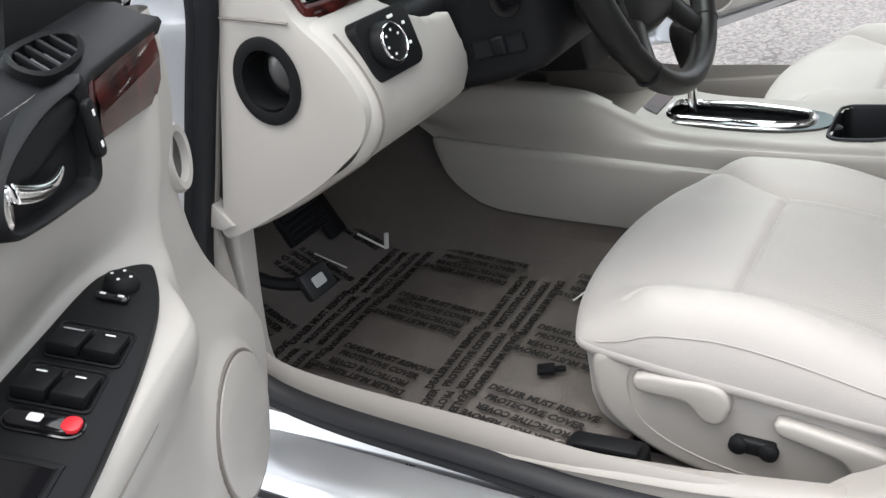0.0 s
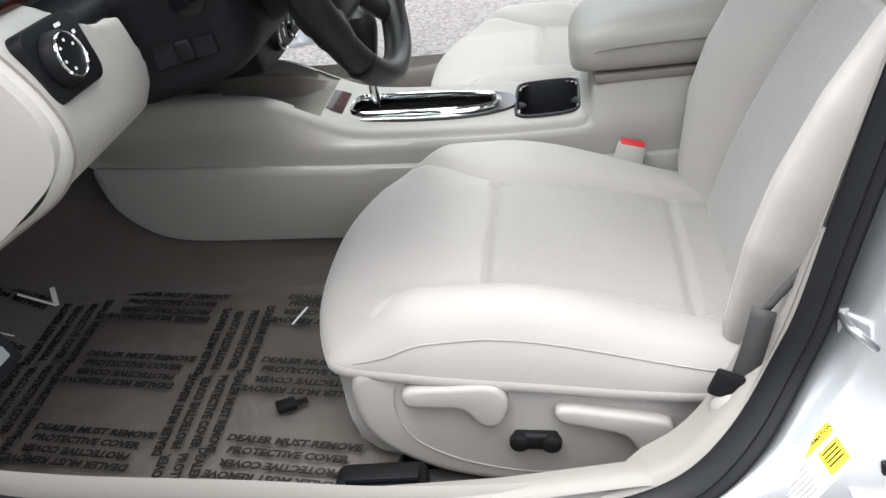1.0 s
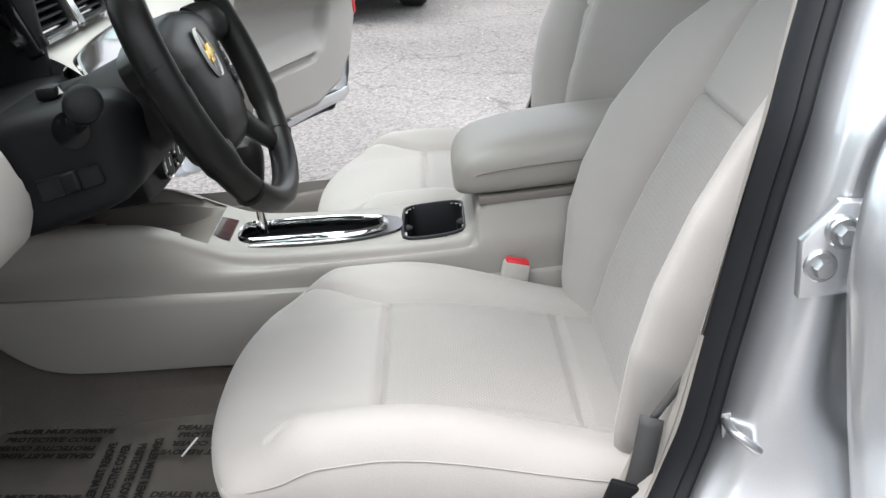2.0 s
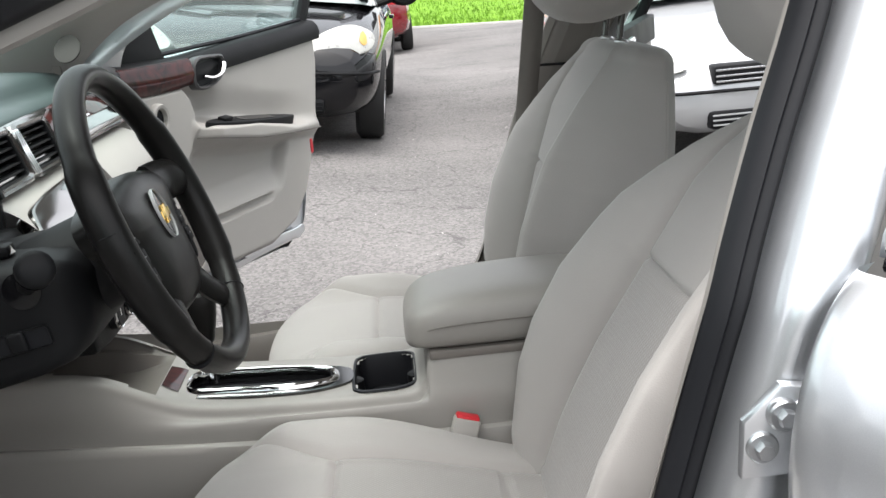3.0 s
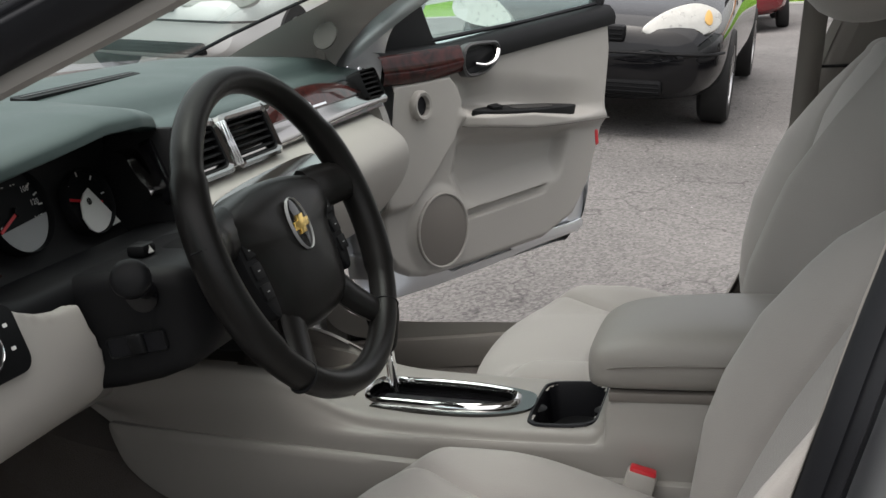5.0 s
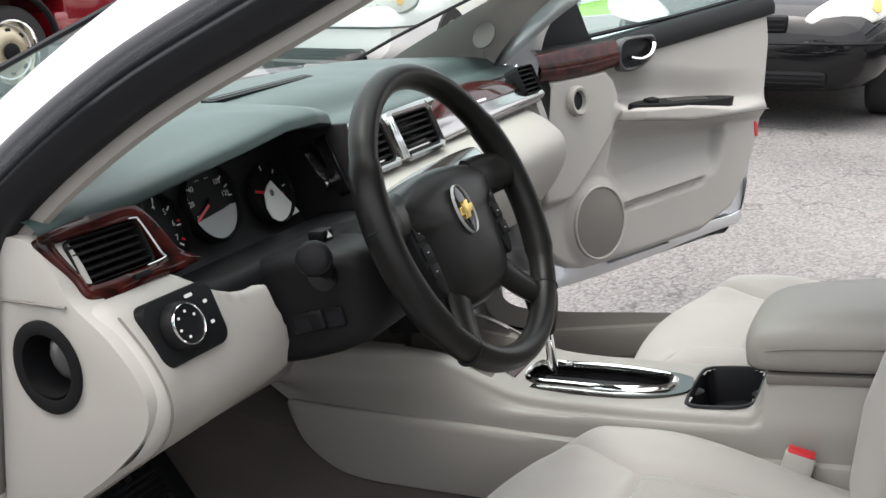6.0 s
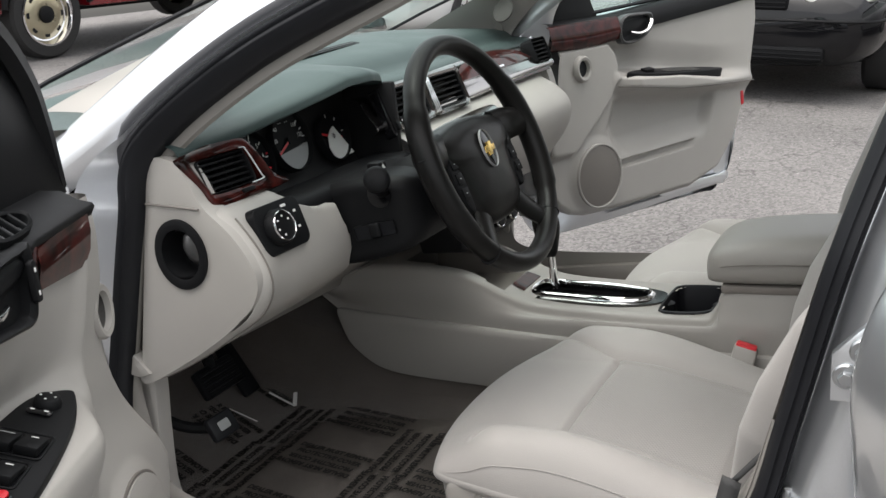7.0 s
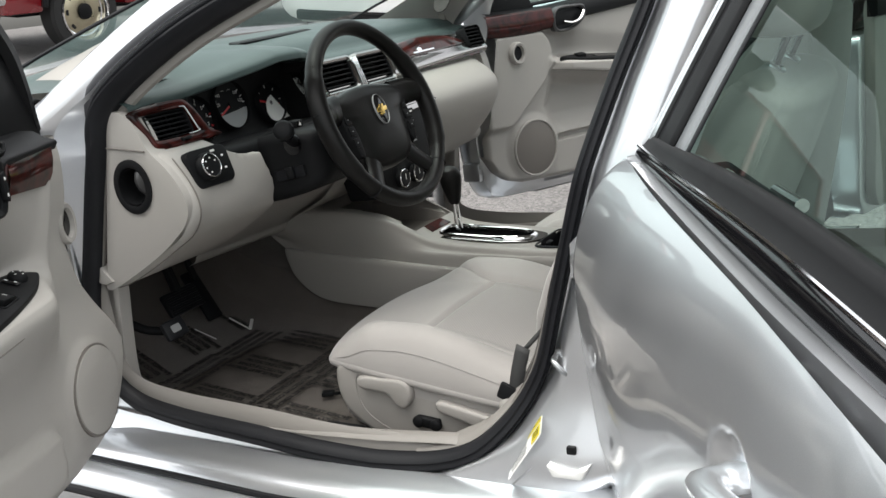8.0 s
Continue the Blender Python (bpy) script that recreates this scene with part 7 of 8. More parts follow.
def build_wheel():
    """Four-spoke leather wheel on its column."""
    t = radians(20)
    c = Vector((-0.021, -0.352, 0.9165))
    up = Vector((-math.sin(t), 0, math.cos(t)))
    m = axes(c, (0, 1, 0), up)  # z points back to the driver
    R = 0.187
    w = thing("steering_wheel", "black leather four-spoke steering wheel with a gold emblem", "steering wheel")
    ring = [(R * math.cos(a), R * 0.985 * math.sin(a), 0) for a in np.linspace(0, 2 * np.pi, 96, endpoint=False)]
    rad = [0.0158 + 0.0022 * (1 if abs(math.sin(a)) < 0.55 else 0) for a in np.linspace(0, 2 * np.pi, 96, endpoint=False)]
    part("rim", moved(tube(ring, rad, 16, closed=True, flat=1.12), m), LEATHER, w, "black leather rim")
    for a in (8, 172, 228, 312):
        q = radians(a)
        p0 = Vector((R * math.cos(q), R * math.sin(q), 0))
        part("rim_seam", moved(lathe([(0.0178, -0.0012), (0.0186, 0), (0.0178, 0.0012)], 20), m @ Matrix.Translation(p0) @ pose(0, 0, 0, 90, 0, a)), BLACK, w)
    # hub pad
    pad = spline([(-0.124, 0.050), (-0.06, 0.066), (0.0, 0.071), (0.06, 0.066), (0.124, 0.050), (0.128, 0.020), (0.104, -0.002), (0.092, -0.045), (0.080, -0.084), (0.048, -0.100), (0.0, -0.104), (-0.048, -0.100), (-0.080, -0.084), (-0.092, -0.045), (-0.104, -0.002), (-0.128, 0.020)], 96, True)
    rows = []
    for g, z in ((1.0, -0.055), (1.02, -0.035), (1.0, -0.018), (0.96, -0.010), (0.85, -0.003), (0.6, 0.002), (0.3, 0.004), (0.02, 0.005)):
        rows.append([(x * g, y * g - 0.005, z) for x, y in pad])
    part("hub_pad", moved(skin(rows, ring=True, caps=True), m), LEATHER, w, "black padded hub", angle=60)
    part("emblem_oval", plate(ellipse(0.020, 0.031), 0.003, m @ Matrix.Translation((0, 0.005, 0.0075)), 0.001), GLOSS_BLACK, w, "dark oval badge")
    part("emblem_ring", band(ellipse(0.0208, 0.0318), ellipse(0.0198, 0.0308), 0.003, m @ Matrix.Translation((0, 0.005, 0.0085)), 0.001), GREY_MARK, w)
    cross = [(-0.019, -0.005), (-0.008, -0.005), (-0.010, -0.011), (0.004, -0.011), (0.006, -0.005), (0.016, -0.005), (0.019, 0.005), (0.008, 0.005), (0.010, 0.011), (-0.004, 0.011), (-0.006, 0.005), (-0.016, 0.005)]
    part("emblem_shape", plate(cross, 0.003, m @ Matrix.Translation((0, 0.004, 0.0105)), 0.0008), GOLD, w, "plain gold emblem shape")
    # spokes
    for s in (-1, 1):
        path = spline([(s * 0.10, 0.030, -0.020), (s * 0.135, 0.030, -0.014), (s * 0.158, 0.027, -0.005), (s * 0.178, 0.024, 0)], 12)
        part("spoke", moved(tube(path, [0.031 - 0.007 * i / 11 for i in range(12)], 12, flat=0.5), m), LEATHER, w, "upper spoke")
        path = spline([(s * 0.060, -0.075, -0.02), (s * 0.082, -0.110, -0.014), (s * 0.108, -0.143, -0.004)], 12)
        part("spoke", moved(tube(path, [0.024 - 0.005 * i / 11 for i in range(12)], 12, flat=0.5), m), LEATHER, w, "lower spoke")
        bt = part("control_pod", plate(spline([(-0.016, 0.04), (0.012, 0.036), (0.016, 0.0), (0.004, -0.045), (-0.012, -0.05), (-0.018, 0.0)], 30, True), 0.02, m @ Matrix.Translation((s * 0.105, -0.022, -0.007)) @ Matrix.Diagonal((s, 1, 1, 1)), 0.004), BLACK, w, "control buttons")
        for k in range(3):
            part("button", moved(box(-0.010, 0.010, -0.009, 0.009, 0, 0.003, 0.0014), m @ Matrix.Translation((s * 0.105, 0.005 - 0.024 * k, -0.0075))), BLACK, bt)
            part("key_mark", plate(rounded(0.005, 0.0015, 0.0006), 0.0003, m @ Matrix.Translation((s * 0.105, 0.005 - 0.024 * k, -0.0043))), GREY_MARK, bt)
    # column shroud
    rows = []
    for z, k, dy in ((-0.05, 0.80, 0), (-0.09, 1.0, 0), (-0.16, 1.05, -0.004), (-0.24, 1.0, -0.01)):
        rows.append([(0.062 * k * math.cos(a), 0.060 * k * math.sin(a) - 0.012 + dy, z) for a in np.linspace(0, 2 * np.pi, 28, endpoint=False)])
    sh = part("column_shroud", moved(skin(rows, ring=True, caps=True), m), BLACK, w, "black column shroud", angle=60)
    stalk = [(-0.147, -0.470, 0.880), (-0.135, -0.505, 0.893), (-0.116, -0.540, 0.909), (-0.104, -0.560, 0.919), (-0.097, -0.575, 0.925)]
    part("indicator_stalk", tube(spline(stalk, 20), [0.010] * 12 + [0.011, 0.014, 0.018, 0.0195, 0.020, 0.0195, 0.018, 0.013], 18), BLACK, w, "black indicator stalk")
    part("stalk_ring", tube(spline(stalk, 20)[14:16], 0.0202, 18), GLOSS_BLACK, w)
    part("hazard_button", box(-0.202, -0.178, -0.424, -0.398, 0.903, 0.918, 0.004), BLACK, w, "hazard light button")
    part("hazard_mark", plate([(-0.005, -0.004), (0.005, -0.004), (0, 0.005)], 0.0004, axes((-0.1775, -0.412, 0.911), (0.3, 1, 0), (-0.2, 0, 1))), WHITE_MARK, w)
    ig = [moved(lathe([(0.02, 0), (0.019, 0.01), (0.012, 0.012), (0.001, 0.011)], 24), m @ Matrix.Translation((0.085, -0.04, -0.13)))]
    part("ignition", ig[0], BLACK, w, "black ignition lock")
    return w


build_wheel()


def build_pedals():
    p = thing("pedals", "black rubber foot pedals under the dashboard", "pedals")
    br = part("brake_pedal", moved(box(-0.055, 0.055, -0.03, 0.03, -0.008, 0.008, 0.006), axes((-0.62, -0.385, 0.50), (0, 1, 0), (-0.55, 0, 1))), RUBBER, p, "ribbed brake pedal")
    for i in range(5):
        part("pedal_rib", moved(box(-0.05, 0.05, -0.003, 0.003, 0, 0.004, 0.001), axes((-0.612 + 0.0, -0.385, 0.50), (0, 1, 0), (-0.55, 0, 1)) @ Matrix.Translation((0, -0.022 + 0.011 * i, 0.003))), RUBBER, br)
    part("brake_arm", tube([(-0.63, -0.385, 0.52), (-0.67, -0.385, 0.64), (-0.70, -0.385, 0.80)], 0.012, 8), BLACK, p)
    part("accelerator", moved(box(-0.025, 0.025, -0.07, 0.07, -0.006, 0.006, 0.005), axes((-0.70, -0.235, 0.46), (0, 1, 0), (-0.6, 0, 1))), RUBBER, p, "tall accelerator pedal")
    part("accelerator_arm", tube([(-0.71, -0.235, 0.50), (-0.78, -0.235, 0.70)], 0.009, 8), BLACK, p)
    pk = part("parking_brake_pedal", moved(box(-0.026, 0.026, -0.021, 0.021, -0.008, 0.008, 0.005), axes((-0.43, -0.612, 0.522), (0.2, 1, 0.1), (-0.5, 0.1, 1))), RUBBER, p, "small parking brake pedal")
    part("pedal_mark", plate(rounded(0.022, 0.016, 0.003), 0.0006, axes((-0.43, -0.612, 0.522), (0.2, 1, 0.1), (-0.5, 0.1, 1)) @ Matrix.Translation((0, 0, 0.0088))), GREY_MARK, pk)
    part("parking_brake_arm", tube(spline([(-0.43, -0.605, 0.515), (-0.50, -0.64, 0.53), (-0.58, -0.66, 0.60), (-0.62, -0.66, 0.75)], 14), 0.010, 8), BLACK, p)


build_pedals()


# ---- centre console ----
def build_console():
    c = thing("centre_console", "beige centre console with chrome gear surround, cup holders and armrest", "console")
    # upper moulding: cross-sections along x, with wells cut through the top
    keys = []
    for x, hw, zt in ((-0.56, 0.150, 0.660), (-0.42, 0.132, 0.655), (-0.30, 0.120, 0.648), (-0.23, 0.112, 0.638), (-0.19, 0.109, 0.625), (-0.14, 0.106, 0.600), (-0.09, 0.105, 0.580), (-0.03, 0.104, 0.571), (0.05, 0.103, 0.566), (0.12, 0.102, 0.5625), (0.17, 0.102, 0.561), (0.22, 0.102, 0.561), (0.258, 0.103, 0.563), (0.275, 0.104, 0.580), (0.30, 0.104, 0.615), (0.45, 0.104, 0.615), (0.70, 0.102, 0.60)):
        rise = 1 - smooth_step(-0.50, -0.40, x)
        half = [(hw * 0.3, zt), (hw * 0.60, zt), (hw * 0.86, zt - 0.001), (hw * 0.96, zt - 0.006), (hw, zt - 0.018), (hw + 0.006, zt * 0.6 + 0.52 * 0.4), (0.119, 0.545 + 0.06 * rise), (0.119, 0.49 + 0.11 * rise)]
        sec = [(x, -y, z) for y, z in reversed(half)] + [(x, 0, zt)] + [(x, y, z) for y, z in half]
        keys.append(spline(sec, 61))
    cols = [spline([k[j] for k in keys], 150) for j in range(61)]
    bm = skin([[cols[j][i] for j in range(61)] for i in range(150)])
    cut = [q for q in bm.faces if q.calc_center_median().z > 0.53 and (((q.calc_center_median().x - 0.212) / 0.0468) ** 4 + ((q.calc_center_median().y + 0.006) / 0.078) ** 4 < 1 or ((q.calc_center_median().x - 0.018) / 0.114) ** 4 + ((q.calc_center_median().y + 0.012) / 0.040) ** 4 < 1 or (-0.34 < q.calc_center_median().x < -0.135 and abs(q.calc_center_median().y) < 0.088))]
    bmesh.ops.delete(bm, geom=cut, context="FACES")
    part("upper_moulding", bm, CONSOLE, c, "beige console top", angle=60)
    # lower side panels, swept round at the front, under a shadow gap
    for s in (-1, 1):
        ol = spline([(-0.499, 0.552), (-0.493, 0.522), (-0.478, 0.486), (-0.444, 0.452), (-0.403, 0.430), (-0.331, 0.418), (-0.139, 0.406), (0.10, 0.39), (0.40, 0.36), (0.70, 0.36), (0.70, 0.490), (0.30, 0.504), (0.0, 0.518), (-0.25, 0.536), (-0.45, 0.552), (-0.485, 0.556)], 120, True)
        rows = []
        for inset, out in ((0.0, 0.100), (0.0, 0.126), (0.004, 0.130), (0.016, 0.132)):
            rows.append([(x + (0.05 - x) / 0.57 * inset, s * (out), z + (0.45 - z) / 0.09 * inset) for x, z in ol])
        bm = skin(rows, ring=True)
        bm.faces.new(bm.verts[-len(ol):])
        part("side_panel", bm, CONSOLE, c, "beige console side panel")
    # open storage bin ahead of the gear surround
    def top_at(x):
        return float(np.interp(x, [-0.42, -0.30, -0.23, -0.19, -0.14, -0.09], [0.655, 0.648, 0.638, 0.625, 0.600, 0.580]))

    rows = []
    for x in np.linspace(-0.36, -0.125, 24):
        t = top_at(x)
        fl = min(t - 0.006, float(np.interp(x, [-0.36, -0.20, -0.125], [0.575, 0.572, 0.590])))
        rows.append([(x, -0.096, t - 0.002), (x, -0.088, t - 0.004), (x, -0.084, (t + fl) / 2), (x, -0.078, fl + 0.004), (x, -0.066, fl), (x, 0, fl - 0.002), (x, 0.066, fl), (x, 0.078, fl + 0.004), (x, 0.083, fl * 0.4 + t * 0.6), (x, 0.090, fl * 0.35 + t * 0.65), (x, 0.094, t - 0.004), (x, 0.098, t - 0.002)])
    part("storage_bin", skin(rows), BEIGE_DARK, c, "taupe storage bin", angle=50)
    # gear surround
    gm = axes((0.022, -0.012, 0.5705), (1, 0, -0.05), (0, 1, 0))
    outer0 = spline([(-0.135, -0.045), (-0.05, -0.058), (0.06, -0.055), (0.125, -0.03), (0.135, 0.005), (0.118, 0.035), (0.03, 0.052), (-0.08, 0.052), (-0.135, 0.045)], 64, True)
    outer = [(x * 0.87, y * 0.85) for x, y in outer0]
    trim = [(x * 1.02 + 0.002, y * 1.10) for x, y in outer0]
    inner = [(x * 0.915 - 0.003, y * 0.78) for x, y in outer]
    b0 = part("gear_surround", band(trim, inner, 0.008, gm @ Matrix.Translation((0, 0, 0.0015)), 0.0), DARK_CHROME, c, "raised dark chrome gear surround")
    part("chrome_trim", band(outer, inner, 0.004, gm @ Matrix.Translation((0, 0, 0.0035)), 0.005), CHROME, c, "thick chrome oval trim", angle=60)
    part("gear_gate", plate(inner, 0.003, gm @ Matrix.Translation((0, 0, -0.012))), GLOSS_BLACK, c, "black gear gate")
    part("gate_wall", band([(x * 1.01, y * 1.01) for x, y in inner], inner, 0.016, gm @ Matrix.Translation((0, 0, 0.004)), 0), BLACK, c)
    wedge = [[(x, -0.012 + y * w, z) for y in (-0.048, -0.044, -0.02, 0.0, 0.02, 0.042, 0.046)] for x, z, w in ((-0.104, 0.578, 1.0), (-0.106, 0.587, 1.0), (-0.118, 0.5925, 0.96), (-0.130, 0.598, 0.86), (-0.133, 0.592, 0.84))]
    part("wood_wedge", skin(wedge), WOOD, c, "dark wood inlay")
    part("shift_slot", plate(rounded(0.19, 0.016, 0.006), 0.002, gm @ Matrix.Translation((-0.004, 0.006, -0.0095))), RUBBER, c, "dark shift slot")
    # front bin
    def well(name, outline, m, depth, label):
        rows = [[(x * 1.10, y * 1.07, -0.0015) for x, y in outline], [(x * 1.08, y * 1.055, 0.0012) for x, y in outline], [(x, y, 0.0016) for x, y in outline], [(x * 0.97, y * 0.97, -0.004) for x, y in outline], [(x * 0.93, y * 0.93, -depth) for x, y in outline]]
        b = skin(rows, ring=True)
        b.faces.new(b.verts[-len(outline):])
        return part(name, moved(b, m), RUBBER, c, label, angle=50)

    # cup holders
    cm = axes((0.212, -0.006, 0.5630), (1, 0, 0.012), (0, 1, 0))
    cup = well("cup_holder", spline([(-0.047, -0.048), (-0.040, -0.070), (-0.024, -0.077), (0.018, -0.076), (0.040, -0.066), (0.047, -0.042), (0.047, 0.048), (0.040, 0.070), (0.022, 0.077), (-0.022, 0.077), (-0.040, 0.070), (-0.047, 0.048)], 72, True), cm, 0.06, "black twin cup holder")
    for y in (-0.038, 0.038):
        part("cup_floor", lathe([(0.040, 0.0), (0.036, 0.006), (0.001, 0.006)], 30, cm @ Matrix.Translation((0, y, -0.059))), BLACK, cup)
    for sx in (-1, 1):
        part("cup_waist", moved(lathe([(0.016, -0.03), (0.015, -0.002), (0.012, 0.0), (0.001, 0.0)], 20), cm @ Matrix.Translation((sx * 0.050, 0, -0.008))), BLACK, cup)
    # armrest lid
    secs = []
    for x, k, zt in ((0.250, 0.30, 0.650), (0.253, 0.62, 0.664), (0.262, 0.84, 0.679), (0.282, 0.96, 0.693), (0.33, 1.0, 0.704), (0.45, 1.0, 0.710), (0.58, 0.98, 0.704), (0.62, 0.9, 0.69)):
        hw = 0.112 * k
        zb = 0.620
        secs.append([(x, hw * a, zb + (zt - zb) * b) for a, b in ((0, 0), (0.8, 0), (0.97, 0.1), (1.0, 0.42), (0.97, 0.75), (0.82, 0.95), (0.5, 1.0), (0, 1.02), (-0.5, 1.0), (-0.82, 0.95), (-0.97, 0.75), (-1.0, 0.42), (-0.97, 0.1), (-0.8, 0))])
    part("armrest_lid", skin(secs, ring=True, caps=True), VINYL, c, "padded beige armrest lid", subsurf=2, angle=80)
    for s in (-1, 1):
        part("stitching", tube([(x, s * y, z) for x, y, z in spline([(0.268, 0.080, 0.640), (0.285, 0.103, 0.655), (0.33, 0.111, 0.662), (0.45, 0.112, 0.664), (0.60, 0.110, 0.662)], 40)], 0.0014, 6), BEIGE_DARK, c, "stitched seam")
    part("lid_gap", box(0.285, 0.62, -0.104, 0.104, 0.608, 0.6215, 0.002), BEIGE_DARK, c)
    return c


build_console()


def gear_lever():
    g = thing("gear_lever", "black leather gear lever with a chrome shaft", "gear lever")
    base = Vector((-0.058, -0.012, 0.578))
    top = Vector((-0.060, -0.020, 0.735))
    part("shaft", tube([base, base.lerp(top, 0.5)], [0.012, 0.009], 14, flat=0.7), CHROME, g, "bright chrome shaft")
    rows = []
    for k, r in ((0.40, 0.010), (0.46, 0.016), (0.58, 0.021), (0.72, 0.027), (0.86, 0.030), (0.95, 0.026), (1.0, 0.014), (1.01, 0.001)):
        p = base.lerp(top, k)
        rows.append([(p.x + r * 0.95 * math.cos(a) - 0.004 * k, p.y + r * 0.85 * math.sin(a), p.z) for a in np.linspace(0, 2 * np.pi, 24, endpoint=False)])
    part("knob", skin(rows, ring=True, caps=True), LEATHER, g, "black leather knob", subsurf=1)


gear_lever()


def seat_buckle():
    b = thing("seat_belt_buckle", "pale grey seat belt buckle with a red button", "buckle")
    m = axes((0.318, -0.142, 0.484), (0.93, 0.06, -0.30), (0.05, 0.98, -0.06))
    m2 = m @ pose(0, 0, 0, 0, 0, 0)
    part("housing", moved(box(-0.020, 0.020, -0.012, 0.012, -0.08, 0.045, 0.005), m), BEIGE, b, "pale plastic housing")
    part("release_button", moved(box(-0.0175, 0.0175, -0.0095, 0.0095, 0.0, 0.010, 0.003), m @ Matrix.Translation((0, 0, 0.039))), RED, b, "red release button")
    part("stalk", tube([(0.325, -0.124, 0.44), (0.37, -0.126, 0.36)], 0.012, 8), BLACK, b)


seat_buckle()


# ---- seats ----
def seam_dip(x, y, lines, depth=0.007, width=0.006):
    d = 9.0
    for (x0, y0), (x1, y1) in lines:
        dx, dy = x1 - x0, y1 - y0
        t = max(0, min(1, ((x - x0) * dx + (y - y0) * dy) / (dx * dx + dy * dy + 1e-12)))
        d = min(d, math.hypot(x - x0 - t * dx, y - y0 - t * dy))
    return depth * math.exp(-(d / width) ** 2)


def split_part(rows, inside, names, mats, parent, labels):
    """Two meshes out of one sheet: faces whose grid cell lies inside, and the rest."""
    for k in (0, 1):
        bm = bmesh.new()
        vs = {}

        def vert(i, j):
            if (i, j) not in vs:
                vs[i, j] = bm.verts.new(tuple(float(c) for c in rows[i][j]))
            return vs[i, j]

        for i in range(len(rows) - 1):
            for j in range(len(rows[0]) - 1):
                if bool(inside(i, j)) == bool(k):
                    bm.faces.new((vert(i, j), vert(i, j + 1), vert(i + 1, j + 1), vert(i + 1, j)))
        part(names[k], bm, mats[k], parent, labels[k], angle=70)


def build_seat(name, label, x0, yc, recline, driver):
    """A bucket seat: x0 is the cushion's front edge, recline the lean of its back from upright in degrees."""
    s = thing(name, label, "car seat", "front seats")
    L, hw = 0.54, 0.262
    zt = 0.505

    def zb_at(x):
        return 0.488 - 0.052 * smooth_step(0.05, 0.54, x)

    tx = 0.215  # the cross seam, back from the front edge
    sb = 0.152
    lines = [((tx, -sb), (tx, sb)), ((0.45, -sb - 0.005), (0.45, sb + 0.005))]
    for k in (-1, 1):
        pts = [(0.075, k * 0.205), (0.13, k * 0.182), (tx, k * sb), (0.33, k * (sb + 0.004)), (0.54, k * (sb + 0.016))]
        lines += list(zip(pts, pts[1:]))

    def top(x, y):
        a = abs(y) / hw
        bol = smooth_step(0.50, 0.80, a) * 0.034 * smooth_step(0.02, 0.14, x) * (1 - 0.55 * smooth_step(0.22, 0.50, x))
        crown = 0.022 * (1 - ((x - 0.14) / 0.36) ** 2) if x < 0.5 else 0.0
        puff = 0.006 * math.cos(min(1.5, a * 2.4))
        z = zt + max(-0.03, crown) + bol + puff - 0.045 * smooth_step(0.22, 0.54, x)
        return z - seam_dip(x, y, lines, 0.009, 0.005)

    nx, ny = 110, 100
    rows = []

    def seam_at(x):
        return np.interp(x, [0.0, 0.075, 0.13, tx, 0.33, 0.54], [0.21, 0.205, 0.182, sb, sb + 0.004, sb + 0.016])

    js = round(ny * 0.21)
    for i in range(nx + 1):
        ii = round(nx * 0.49)
        x = tx * (i / ii) ** 1.25 if i <= ii else tx + (L - tx) * (i - ii) / (nx - ii)
        nose = min(1.0, x / 0.12)
        k = max(0.0, 1 - (1 - nose) ** 2.3) ** 0.5
        w = hw * (0.86 + 0.14 * math.sqrt(max(0.0, 1 - (1 - min(1, x / 0.16)) ** 2)))
        row = []
        for j in range(ny + 1):
            sy = min(seam_at(x), w * 0.9)
            if j <= js:
                g = j / js
                y = -w + (w - sy) * (1 - math.cos(g * math.pi / 2)) if g < 0.001 else -(sy + (w - sy) * math.cos(g * math.pi / 2))
                side = 1 - g
            elif j >= ny - js:
                g = (ny - j) / js
                y = sy + (w - sy) * math.cos(g * math.pi / 2)
                side = 1 - g
            else:
                y = -sy + 2 * sy * (j - js) / (ny - 2 * js)
                side = 0.0
            edge = max(0.0, (abs(y) / w - 0.80) / 0.20)
            fall = 1 - math.sqrt(max(0.0, 1 - min(1.0, edge) ** 2.6))
            z = top(x, y)
            zb = zb_at(x)
            zz = zb + (z - zb) * k * (1 - fall)
            row.append((x0 + x + 0.055 * (abs(y) / hw) ** 2.4 * (1 - smooth_step(0.0, 0.22, x)), yc + y, zz))
        rows.append(row)

    def insert(i, j):
        return i >= round(nx * 0.49) and js <= j < ny - js

    split_part(rows, insert, ("cushion", "cushion_insert"), (CLOTH, CLOTH_INSERT), s, ("pale beige cloth cushion", "patterned cloth insert"))
    # skirt under the cushion
    rim = [rows[i][0] for i in range(nx, 0, -2)] + [rows[0][j] for j in range(0, ny + 1, 2)] + [rows[i][-1] for i in range(2, nx + 1, 2)]
    cx = x0 + L / 2
    ring = []
    for z, g in ((0.006, 0.990), (0.002, 1.002), (-0.003, 1.005), (-0.007, 1.003), (-0.010, 0.997), (-0.012, 0.965), (-0.085, 0.955), (-0.115, 0.93), (-0.138, 0.88), (-0.152, 0.80)):
        ring.append([(cx + (p[0] - cx) * g, yc + (p[1] - yc) * g, p[2] + z) for p in rim])
    part("cushion_skirt", skin(ring, ring=True, caps=True), CLOTH, s, "cloth cushion side", angle=60)
